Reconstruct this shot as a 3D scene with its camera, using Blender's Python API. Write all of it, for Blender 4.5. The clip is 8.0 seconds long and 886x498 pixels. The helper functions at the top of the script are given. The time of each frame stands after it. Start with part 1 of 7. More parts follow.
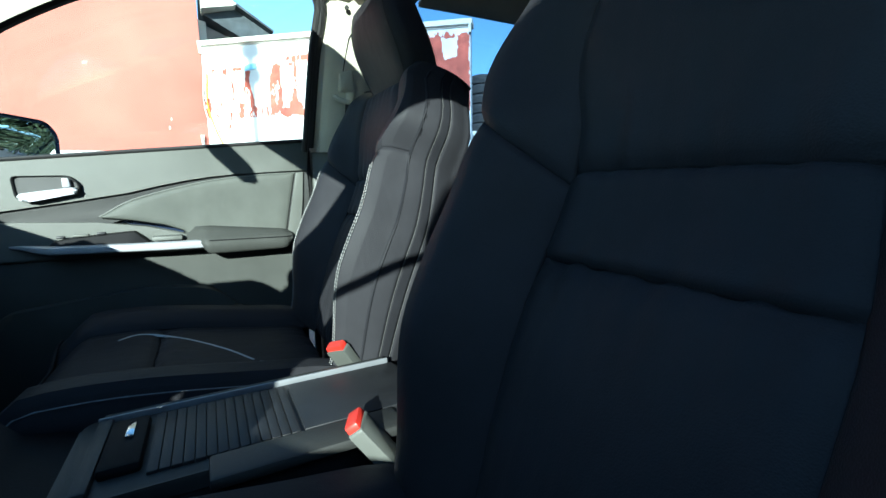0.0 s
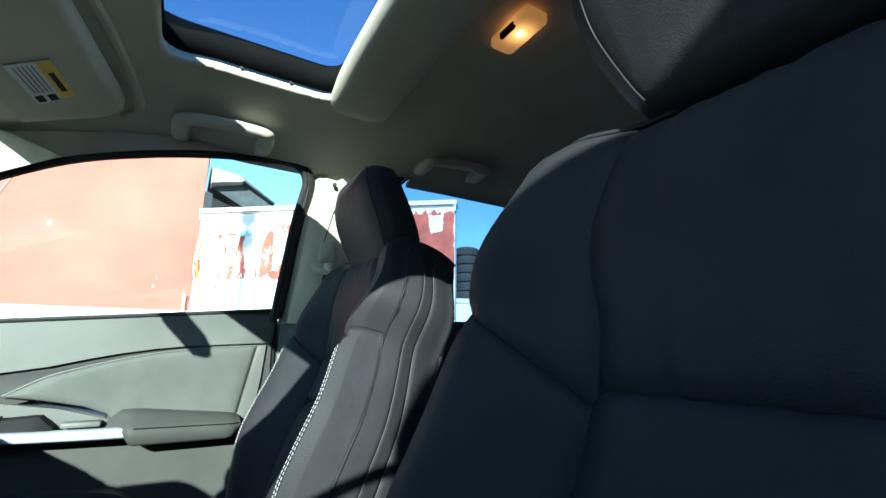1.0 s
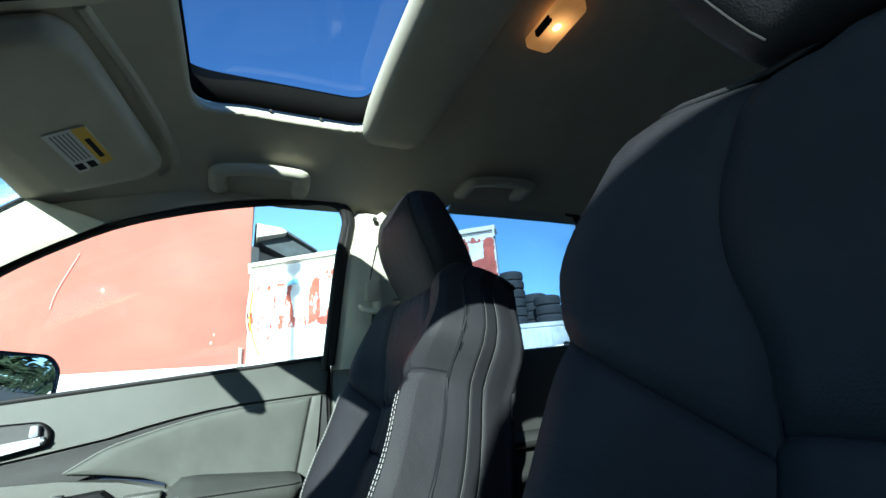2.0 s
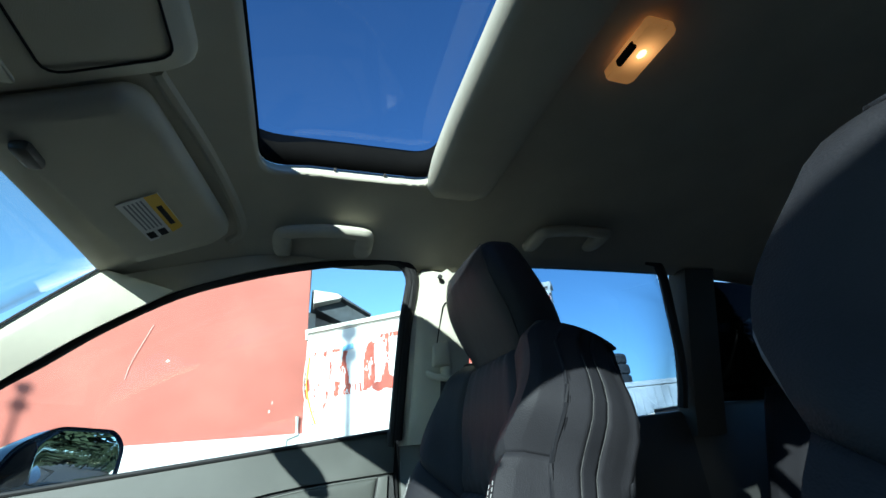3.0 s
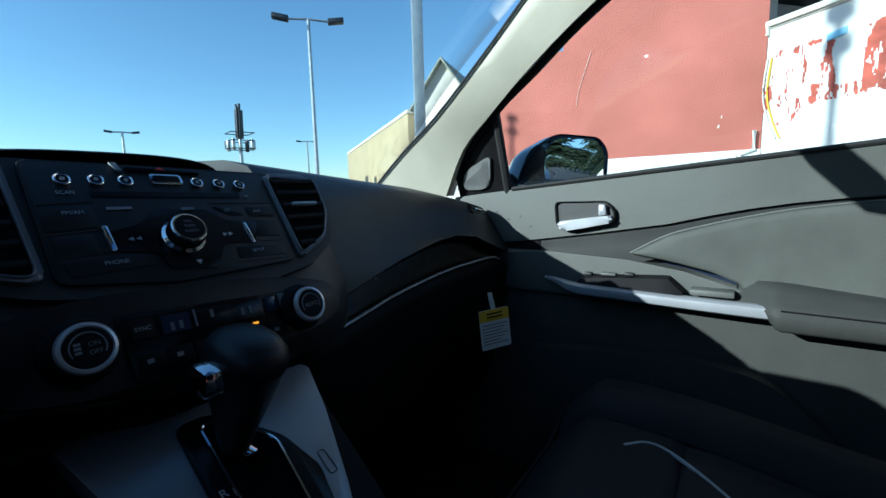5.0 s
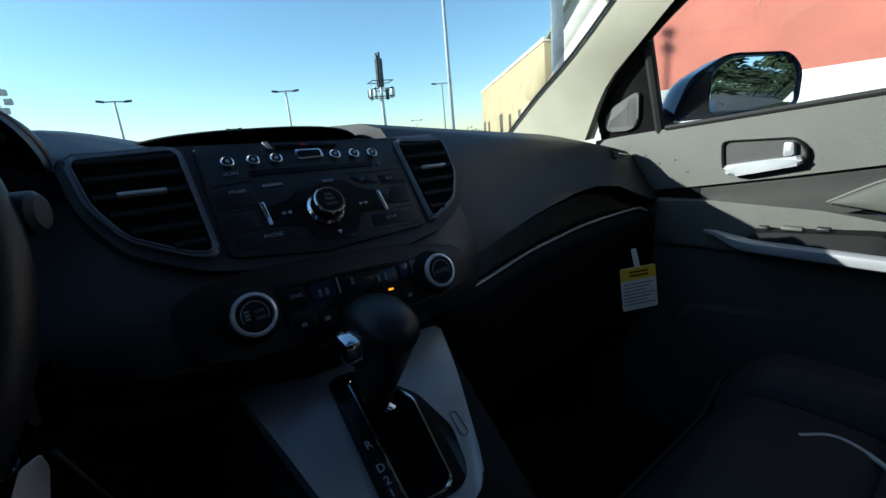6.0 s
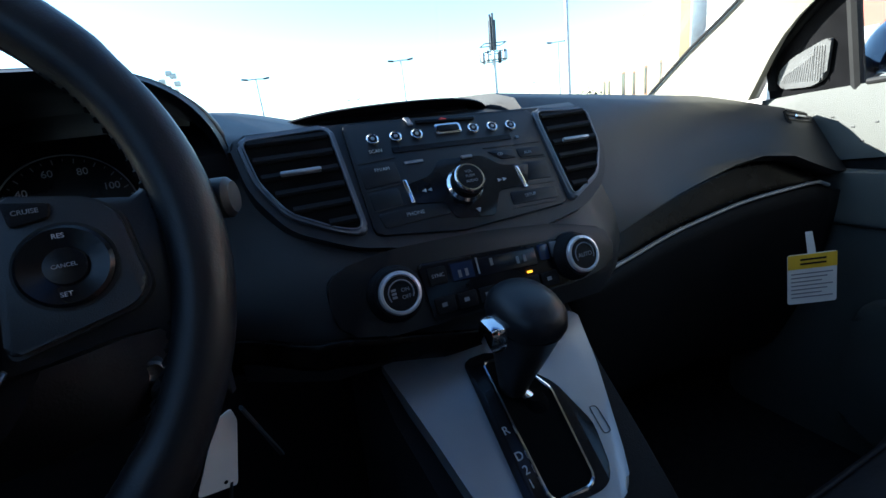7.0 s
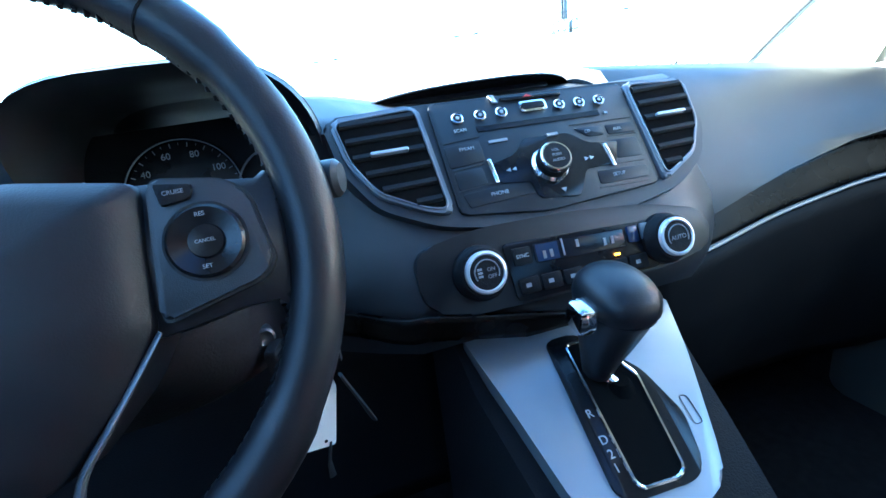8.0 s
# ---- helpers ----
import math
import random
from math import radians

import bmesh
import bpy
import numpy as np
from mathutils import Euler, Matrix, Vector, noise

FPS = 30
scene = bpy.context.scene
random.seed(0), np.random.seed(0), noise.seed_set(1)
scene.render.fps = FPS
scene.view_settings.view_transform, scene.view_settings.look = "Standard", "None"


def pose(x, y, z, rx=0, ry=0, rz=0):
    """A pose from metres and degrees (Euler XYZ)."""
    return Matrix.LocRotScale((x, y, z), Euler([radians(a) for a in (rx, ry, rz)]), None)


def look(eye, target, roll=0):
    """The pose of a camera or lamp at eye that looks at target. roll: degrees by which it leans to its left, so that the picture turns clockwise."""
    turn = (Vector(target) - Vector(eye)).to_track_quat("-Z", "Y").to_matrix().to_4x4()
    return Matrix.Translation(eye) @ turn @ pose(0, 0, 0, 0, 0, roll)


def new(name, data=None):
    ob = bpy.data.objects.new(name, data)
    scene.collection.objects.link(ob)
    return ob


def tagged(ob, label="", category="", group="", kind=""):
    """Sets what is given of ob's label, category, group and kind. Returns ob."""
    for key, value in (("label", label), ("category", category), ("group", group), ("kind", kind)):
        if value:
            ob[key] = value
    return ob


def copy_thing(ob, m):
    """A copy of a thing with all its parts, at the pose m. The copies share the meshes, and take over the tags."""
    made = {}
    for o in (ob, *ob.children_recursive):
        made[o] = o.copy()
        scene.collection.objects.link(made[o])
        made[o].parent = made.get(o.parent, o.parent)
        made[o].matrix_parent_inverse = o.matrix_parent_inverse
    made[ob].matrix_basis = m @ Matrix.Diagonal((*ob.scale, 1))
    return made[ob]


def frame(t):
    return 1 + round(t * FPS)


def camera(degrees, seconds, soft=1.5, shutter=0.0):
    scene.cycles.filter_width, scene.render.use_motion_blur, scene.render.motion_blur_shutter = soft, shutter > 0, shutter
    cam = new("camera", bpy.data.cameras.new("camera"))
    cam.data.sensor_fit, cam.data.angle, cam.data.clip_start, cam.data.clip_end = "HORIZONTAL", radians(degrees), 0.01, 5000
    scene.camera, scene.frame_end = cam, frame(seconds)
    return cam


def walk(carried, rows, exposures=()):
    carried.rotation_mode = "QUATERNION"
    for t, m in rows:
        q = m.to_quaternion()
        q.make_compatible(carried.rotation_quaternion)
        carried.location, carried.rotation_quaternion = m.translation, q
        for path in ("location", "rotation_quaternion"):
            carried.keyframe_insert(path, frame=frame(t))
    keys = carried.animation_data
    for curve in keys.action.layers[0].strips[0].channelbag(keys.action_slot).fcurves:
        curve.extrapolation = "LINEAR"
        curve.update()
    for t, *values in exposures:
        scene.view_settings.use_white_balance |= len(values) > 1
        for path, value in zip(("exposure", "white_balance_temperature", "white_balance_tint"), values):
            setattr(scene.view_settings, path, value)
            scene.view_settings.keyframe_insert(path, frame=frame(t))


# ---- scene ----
cam = camera(90.8, 8.0)
PATH = [
    (0, (-0.653, 0.155, 1.035), (1.09, -0.778, 0.735), -1.0),
    (0.5, (-0.592, 0.11, 1.059), (1.142, -0.874, 1.222), 1.6),
    (1, (-0.551, 0.092, 1.073), (1.132, -0.894, 1.513), 0.6),
    (2.5, (-0.429, 0.076, 1.093), (1.314, -0.617, 1.787), -5.6),
    (3, (-0.381, 0.091, 1.106), (1.331, -0.494, 1.959), -4.9),
    (3.4, (-0.325, 0.134, 1.107), (1.591, -0.033, 1.656), -2.3),
    (3.5, (-0.307, 0.145, 1.105), (1.635, 0.093, 1.583), -2.0),
    (3.8, (-0.265, 0.159, 1.105), (1.689, 0.409, 1.45), -2.7),
    (4, (-0.253, 0.176, 1.101), (1.678, 0.631, 1.355), -2.6),
    (4.5, (-0.216, 0.209, 1.094), (1.606, 1.035, 1.104), -0.7),
    (4.7, (-0.207, 0.216, 1.088), (1.554, 1.157, 0.974), -0.5),
    (5.8, (-0.164, 0.221, 1.117), (1.094, 1.704, 0.648), -4.8),
    (6, (-0.168, 0.231, 1.116), (1.008, 1.774, 0.629), -5.2),
    (6.5, (-0.173, 0.263, 1.126), (0.691, 1.988, 0.599), -6.6),
    (7, (-0.183, 0.267, 1.126), (0.552, 2.036, 0.549), -7.2),
    (7.5, (-0.194, 0.272, 1.124), (0.39, 2.075, 0.484), -8.5),
    (8, (-0.202, 0.272, 1.13), (0.247, 2.117, 0.5), -8.9),
]
walk(cam, [(t, look(eye, target, roll)) for t, eye, target, roll in PATH], [(0, 1.6, 5750, -10), (1.0, 1.72, 5750, -10), (2.5, 1.2, 5650, -8), (4.0, 0.8, 5380, -6), (4.7, 0.55, 5350, -5), (6.0, 0.75, 6150, -1), (6.5, 1.3, 6250, 2), (7.0, 2.1, 6150, 4), (7.5, 3.45, 5500, 0), (8.0, 4.5, 5400, -4)])

# ---- light ----
SUN_WAY = Vector((1.0, -0.62, -0.43)).normalized()
world = bpy.data.worlds.new("sky")
scene.world = world
world.use_nodes = True
wn = world.node_tree.nodes
sky = wn.new("ShaderNodeTexSky")
sky.sky_type, sky.sun_disc = "NISHITA", False
sky.sun_elevation, sky.sun_rotation = radians(20.0), radians(-58)
sky.air_density, sky.dust_density, sky.ozone_density = 1.0, 0.2, 3.5
wn["Background"].inputs["Strength"].default_value = 0.15
world.node_tree.links.new(sky.outputs["Color"], wn["Background"].inputs["Color"])
sun = new("sun", bpy.data.lights.new("sun", "SUN"))
sun.data.energy, sun.data.angle, sun.data.color = 5.0, radians(0.4), (1.0, 0.96, 0.90)
sun.matrix_world = look(-SUN_WAY * 60, (0, 0, 0))


# ---- materials ----
def pbr(name, col, rough=0.5, metal=0.0, var=0.12, scale=30.0, bump=0.08, grain=500.0, spec=0.5, coat=0.0, per_object=0.0):
    """A surface with broad stains, fine grain and a little relief."""
    m = bpy.data.materials.new(name)
    m.use_nodes = True
    n, l = m.node_tree.nodes, m.node_tree.links
    b = n["Principled BSDF"]
    b.inputs["Roughness"].default_value, b.inputs["Metallic"].default_value = rough, metal
    b.inputs["Specular IOR Level"].default_value, b.inputs["Coat Weight"].default_value = spec, coat
    tc = n.new("ShaderNodeTexCoord")
    broad, fine = n.new("ShaderNodeTexNoise"), n.new("ShaderNodeTexNoise")
    for tex, s, d in ((broad, scale, 5.0), (fine, grain, 2.0)):
        tex.inputs["Scale"].default_value, tex.inputs["Detail"].default_value = s, d
        l.new(tc.outputs["Object"], tex.inputs["Vector"])
    ramp = n.new("ShaderNodeMapRange")
    ramp.inputs["From Min"].default_value, ramp.inputs["From Max"].default_value = 0.3, 0.7
    ramp.inputs["To Min"].default_value, ramp.inputs["To Max"].default_value = 1.0 - var, 1.0 + var
    l.new(broad.outputs["Fac"], ramp.inputs["Value"])
    mul = n.new("ShaderNodeVectorMath")
    mul.operation = "SCALE"
    mul.inputs[0].default_value = col
    l.new(ramp.outputs["Result"], mul.inputs["Scale"])
    out = mul.outputs["Vector"]
    if per_object:
        info, vary, mul2 = n.new("ShaderNodeObjectInfo"), n.new("ShaderNodeMapRange"), n.new("ShaderNodeVectorMath")
        vary.inputs["To Min"].default_value, vary.inputs["To Max"].default_value = 1 - per_object, 1 + per_object
        mul2.operation = "SCALE"
        l.new(info.outputs["Random"], vary.inputs["Value"])
        l.new(out, mul2.inputs[0])
        l.new(vary.outputs["Result"], mul2.inputs["Scale"])
        out = mul2.outputs["Vector"]
    l.new(out, b.inputs["Base Color"])
    rr = n.new("ShaderNodeMapRange")
    rr.inputs["To Min"].default_value, rr.inputs["To Max"].default_value = max(rough - 0.08, 0.02), min(rough + 0.08, 1)
    l.new(broad.outputs["Fac"], rr.inputs["Value"])
    l.new(rr.outputs["Result"], b.inputs["Roughness"])
    if bump:
        bp = n.new("ShaderNodeBump")
        bp.inputs["Strength"].default_value, bp.inputs["Distance"].default_value = bump, 0.002
        l.new(fine.outputs["Fac"], bp.inputs["Height"])
        l.new(bp.outputs["Normal"], b.inputs["Normal"])
    return m


def leather_material(name, col, rough=0.42):
    """Grained leather: fine cells, and long soft creases."""
    m = pbr(name, col, rough, var=0.1, scale=14, bump=0, spec=0.09)
    n, l = m.node_tree.nodes, m.node_tree.links
    tc, b = n["Texture Coordinate"], n["Principled BSDF"]
    cells, crease, stretch = n.new("ShaderNodeTexVoronoi"), n.new("ShaderNodeTexNoise"), n.new("ShaderNodeMapping")
    cells.inputs["Scale"].default_value = 650
    stretch.inputs["Scale"].default_value = (11, 8, 4)
    crease.inputs["Scale"].default_value, crease.inputs["Detail"].default_value = 1.6, 3
    l.new(tc.outputs["Object"], cells.inputs["Vector"])
    l.new(tc.outputs["Object"], stretch.inputs["Vector"])
    l.new(stretch.outputs["Vector"], crease.inputs["Vector"])
    b1, b2 = n.new("ShaderNodeBump"), n.new("ShaderNodeBump")
    b1.inputs["Strength"].default_value, b1.inputs["Distance"].default_value = 0.26, 0.0010
    b2.inputs["Strength"].default_value, b2.inputs["Distance"].default_value = 0.30, 0.010
    l.new(cells.outputs["Distance"], b1.inputs["Height"])
    l.new(crease.outputs["Fac"], b2.inputs["Height"])
    l.new(b2.outputs["Normal"], b1.inputs["Normal"])
    l.new(b1.outputs["Normal"], b.inputs["Normal"])
    return m


def glass_material(name, tint):
    m = bpy.data.materials.new(name)
    m.use_nodes = True
    n, l = m.node_tree.nodes, m.node_tree.links
    n.remove(n["Principled BSDF"])
    clear, gloss, mix, rim = n.new("ShaderNodeBsdfTransparent"), n.new("ShaderNodeBsdfGlossy"), n.new("ShaderNodeMixShader"), n.new("ShaderNodeLayerWeight")
    power, share = n.new("ShaderNodeMath"), n.new("ShaderNodeMath")
    clear.inputs["Color"].default_value = (*tint, 1)
    gloss.inputs["Roughness"].default_value = 0.02
    rim.inputs["Blend"].default_value = 0.5
    power.operation, power.inputs[1].default_value = "POWER", 5.0
    share.operation, share.inputs[1].default_value, share.inputs[2].default_value = "MULTIPLY_ADD", 0.5, 0.025
    l.new(rim.outputs["Facing"], power.inputs[0])
    l.new(power.outputs["Value"], share.inputs[0])
    l.new(share.outputs["Value"], mix.inputs["Fac"])
    l.new(clear.outputs["BSDF"], mix.inputs[1])
    l.new(gloss.outputs["BSDF"], mix.inputs[2])
    l.new(mix.outputs["Shader"], n["Material Output"].inputs["Surface"])
    return m


def glow_material(name, col, strength):
    m = pbr(name, col, 0.3, bump=0)
    b = m.node_tree.nodes["Principled BSDF"]
    b.inputs["Emission Color"].default_value, b.inputs["Emission Strength"].default_value = (*col, 1), strength
    return m


LEATHER = leather_material("black leather", (0.025, 0.025, 0.0285), 0.5)
LEATHER_SIDE = leather_material("dark vinyl", (0.017, 0.0172, 0.020), 0.55)
STITCH = pbr("pale thread", (0.26, 0.26, 0.255), 0.8, grain=900)
STITCH_DULL = pbr("dull grey thread", (0.07, 0.07, 0.069), 0.8, grain=900)
HEADLINER = pbr("woven headliner", (0.56, 0.535, 0.435), 0.95, var=0.06, scale=9, bump=0.35, grain=900, spec=0.1)
PILLAR = pbr("pale pillar plastic", (0.54, 0.52, 0.42), 0.6, var=0.07, scale=12, bump=0.2, grain=700)
PLASTIC = pbr("black dash plastic", (0.013, 0.014, 0.0165), 0.5, var=0.18, scale=18, bump=0.12, grain=1500)
PLASTIC_D = pbr("matt black plastic", (0.008, 0.008, 0.009), 0.6, var=0.2, scale=25, bump=0.25, grain=600, spec=0.13)
DOOR_GREY = pbr("grey door plastic", (0.096, 0.101, 0.091), 0.55, var=0.10, scale=10, bump=0.3, grain=700)
DOOR_LOW = pbr("darker grey door plastic", (0.050, 0.053, 0.048), 0.6, var=0.10, scale=10, bump=0.3, grain=700, spec=0.3)
DOOR_PAD = leather_material("grey door vinyl", (0.090, 0.095, 0.086), 0.5)
DOOR_DARK = pbr("dark door plastic", (0.027, 0.028, 0.027), 0.5, var=0.12, scale=12, bump=0.25, grain=700)
SILVER = pbr("satin silver paint", (0.40, 0.415, 0.44), 0.38, 0.4, var=0.05, scale=20, bump=0.02)
SURROUND = pbr("dull silver paint", (0.31, 0.325, 0.35), 0.38, 0.5, var=0.05, scale=20, bump=0.02)
ARMREST = leather_material("dark grey vinyl", (0.050, 0.052, 0.048), 0.5)
CHROME = pbr("polished chrome", (0.75, 0.76, 0.78), 0.12, 1.0, var=0.03, bump=0)
GLOSS = pbr("gloss black plastic", (0.007, 0.007, 0.008), 0.24, var=0.1, bump=0, spec=0.25)
SMOKE = pbr("smoked woodgrain", (0.0045, 0.0036, 0.0032), 0.28, var=0.6, scale=24, bump=0, spec=0.10)
RUBBER = pbr("black rubber", (0.012, 0.012, 0.012), 0.7, var=0.15, bump=0.15)
CARPET = pbr("black carpet", (0.012, 0.012, 0.013), 1.0, var=0.3, scale=60, bump=0.8, grain=900, spec=0.1)
INK = pbr("white print", (0.36, 0.37, 0.39), 0.6, bump=0)
INK_GREY = pbr("faint grey print", (0.20, 0.21, 0.23), 0.6, bump=0)
PAPER = pbr("white paper", (0.72, 0.72, 0.70), 0.7, var=0.04, bump=0.05)
YELLOW = pbr("warning yellow", (0.75, 0.48, 0.03), 0.6, var=0.05, bump=0.03)
BUCKLE_RED = pbr("red buckle plastic", (0.55, 0.03, 0.02), 0.4, var=0.05, bump=0.02)
BELT = pbr("woven belt", (0.02, 0.021, 0.023), 0.85, var=0.1, scale=60, bump=0.6, grain=900)
GLASS = glass_material("clear glass", (0.93, 0.96, 0.95))
GLASS_ROOF = glass_material("tinted roof glass", (0.29, 0.37, 0.54))
GLASS_QUARTER = glass_material("dark quarter glass", (0.05, 0.05, 0.06))
GLASS_REAR = glass_material("rear glass", (0.52, 0.60, 0.70))
MIRROR = bpy.data.materials.new("mirror")
MIRROR.use_nodes = True
for key, value in (("Base Color", (0.85, 0.86, 0.88, 1)), ("Metallic", 1.0), ("Roughness", 0.0)):
    MIRROR.node_tree.nodes["Principled BSDF"].inputs[key].default_value = value
LAMP_LENS = glow_material("lit lamp lens", (1.0, 0.40, 0.12), 0.1)


def glow_round(m, spot, reach, low, high):
    """The lens glows brightest in front of its bulb."""
    n, l = m.node_tree.nodes, m.node_tree.links
    geo, away, fall, sharp = n.new("ShaderNodeNewGeometry"), n.new("ShaderNodeVectorMath"), n.new("ShaderNodeMapRange"), n.new("ShaderNodeMath")
    gain = n.new("ShaderNodeMath")
    away.operation = "DISTANCE"
    away.inputs[1].default_value = spot
    fall.inputs["From Min"].default_value, fall.inputs["From Max"].default_value = reach, 0.0
    sharp.operation, sharp.inputs[1].default_value = "POWER", 3.0
    gain.operation, gain.inputs[1].default_value, gain.inputs[2].default_value = "MULTIPLY_ADD", high, low
    l.new(geo.outputs["Position"], away.inputs[0])
    l.new(away.outputs["Value"], fall.inputs["Value"])
    l.new(fall.outputs["Result"], sharp.inputs[0])
    l.new(sharp.outputs["Value"], gain.inputs[0])
    l.new(gain.outputs["Value"], n["Principled BSDF"].inputs["Emission Strength"])


glow_round(LAMP_LENS, (-0.034, -0.367, 1.622), 0.055, 0.10, 1.1)
LAMP_BULB = glow_material("lamp bulb", (1.0, 0.66, 0.34), 1.3)
AMBER = glow_material("amber telltale", (1.0, 0.35, 0.02), 0.8)
CAR_PAINT = pbr("dark blue car paint", (0.02, 0.03, 0.06), 0.15, 0.3, var=0.05, bump=0, coat=0.8)
SCREEN = pbr("dark display", (0.006, 0.007, 0.011), 0.2, var=0.05, bump=0, spec=0.2)
SCREEN_BLUE = pbr("blue display digits", (0.012, 0.024, 0.06), 0.2, bump=0)


# ---- builders ----
WORLD = {}


def thing(name, label, category, at=(0, 0, 0), group="", kind=""):
    ob = new(name)
    ob.empty_display_size = 0.05
    ob.location = at
    WORLD[ob] = Matrix.Translation(at)
    return tagged(ob, label, category, group, kind)


def mesh_of(name, bm, material, sharp=35):
    me = bpy.data.meshes.new(name)
    bmesh.ops.remove_doubles(bm, verts=bm.verts, dist=1e-6)
    bmesh.ops.recalc_face_normals(bm, faces=bm.faces)
    bm.to_mesh(me)
    bm.free()
    me.materials.append(material)
    me.shade_smooth()
    me.set_sharp_from_angle(angle=radians(sharp))
    return me


def part(name, bm, material, parent, label="", sharp=35, thick=0.0):
    ob = new(name, mesh_of(name, bm, material, sharp))
    ob.parent = parent
    ob.matrix_parent_inverse = WORLD.get(parent, Matrix()).inverted()
    WORLD[ob] = Matrix()
    if thick:
        mod = ob.modifiers.new("thickness", "SOLIDIFY")
        mod.thickness, mod.offset = thick, 0
    if label:
        ob["label"] = label
    return ob


def solo(name, bm, material, label, category, kind="", group="", sharp=35, thick=0.0):
    ob = new(name, mesh_of(name, bm, material, sharp))
    WORLD[ob] = Matrix()
    if thick:
        mod = ob.modifiers.new("thickness", "SOLIDIFY")
        mod.thickness, mod.offset = thick, 0
    return tagged(ob, label, category, group, kind)


class Plane3:
    """A frame of its own: a to the right, b up, c towards the viewer."""

    def __init__(self, o, u, v):
        self.o, self.u = Vector(o), Vector(u).normalized()
        v = Vector(v)
        self.v = (v - self.u * self.u.dot(v)).normalized()
        self.n = self.u.cross(self.v)

    def __call__(self, a, b, c=0.0):
        return self.o + self.u * a + self.v * b + self.n * c

    def matrix(self, a=0, b=0, c=0):
        m = Matrix((self.u, self.v, self.n)).transposed().to_4x4()
        m.translation = self(a, b, c)
        return m


def box(bm, centre, size, bevel=0.0, m=None, seg=2):
    mat = (m or Matrix()) @ Matrix.Translation(centre) @ Matrix.Diagonal((*size, 1))
    r = bmesh.ops.create_cube(bm, size=1, matrix=mat)
    if bevel:
        edges = {e for v in r["verts"] for e in v.link_edges}
        bmesh.ops.bevel(bm, geom=list(edges), offset=bevel, segments=seg, affect="EDGES", profile=0.5)
    return bm


def rounded(pts, r, n=4):
    """A polygon with its corners rounded."""
    out = []
    k = len(pts)
    for i in range(k):
        p, q, s = (Vector((*pts[(i + d) % k][:2], 0)) for d in (-1, 0, 1))
        a, b = (p - q), (s - q)
        rr = min(r if not isinstance(r, (list, tuple)) else r[i], a.length * 0.45, b.length * 0.45)
        a, b = q + a.normalized() * rr, q + b.normalized() * rr
        for j in range(n + 1):
            t = j / n
            w = a * (1 - t) ** 2 + q * 2 * t * (1 - t) + b * t * t
            out.append((w.x, w.y))
    return out


def prism(bm, pts, F, c0, c1, bevel=0.0, seg=2):
    """A flat piece of the outline pts in the frame F, from depth c0 to its face at c1, the face's rim bevelled."""
    low = [bm.verts.new(F(a, b, c0)) for a, b in pts]
    high = [bm.verts.new(F(a, b, c1)) for a, b in pts]
    k = len(pts)
    face = bm.faces.new(high)
    bm.faces.new(list(reversed(low)))
    for i in range(k):
        bm.faces.new((low[i], low[(i + 1) % k], high[(i + 1) % k], high[i]))
    if bevel:
        bmesh.ops.bevel(bm, geom=list(face.edges), offset=bevel, segments=seg, affect="EDGES", profile=0.5)
    return bm


def loft(bm, rings, ring=True, caps=True, closed=False):
    rows = [[bm.verts.new(p) for p in r] for r in rings]
    k = len(rows[0])
    for i in range(len(rows) - (0 if closed else 1)):
        a, b = rows[i], rows[(i + 1) % len(rows)]
        for j in range(k if ring else k - 1):
            q = (a[j], a[(j + 1) % k], b[(j + 1) % k], b[j])
            if len({tuple(v.co) for v in q}) > 2:
                bm.faces.new(q)
    if caps and ring and not closed:
        bm.faces.new(list(reversed(rows[0])))
        bm.faces.new(rows[-1])
    return bm


def tube(bm, pts, r, n=8, closed=False, squash=1.0, up=(0, 0, 1)):
    """A round bar along pts; r is one radius or one for each point."""
    pts = [Vector(p) for p in pts]
    rings = []
    for i, p in enumerate(pts):
        a = pts[(i - 1) % len(pts)] if closed or i else p
        b = pts[(i + 1) % len(pts)] if closed or i < len(pts) - 1 else p
        d = (b - a).normalized()
        s = d.cross(Vector(up))
        s = s.normalized() if s.length > 1e-4 else d.orthogonal().normalized()
        t = s.cross(d)
        rr = r[i] if isinstance(r, (list, tuple)) else r
        rings.append([p + s * rr * math.cos(w) + t * rr * squash * math.sin(w) for w in (2 * math.pi * j / n for j in range(n))])
    return loft(bm, rings, closed=closed)


def lathe(bm, profile, F, a=0, b=0, n=28):
    """A turned piece: profile of (radius, depth) about the point a, b of the frame F."""
    rings = []
    for r, c in profile:
        rings.append([F(a + r * math.cos(w), b + r * math.sin(w), c) for w in (2 * math.pi * j / n for j in range(n))])
    return loft(bm, rings)


def sheet(bm, fn, us, vs):
    rows = [[bm.verts.new(fn(u, v)) for u in us] for v in vs]
    for i in range(len(vs) - 1):
        for j in range(len(us) - 1):
            bm.faces.new((rows[i][j], rows[i][j + 1], rows[i + 1][j + 1], rows[i + 1][j]))
    return bm


def steps(a, b, n):
    return [a + (b - a) * i / n for i in range(n + 1)]


def smooth(t):
    t = min(max(t, 0.0), 1.0)
    return t * t * (3 - 2 * t)


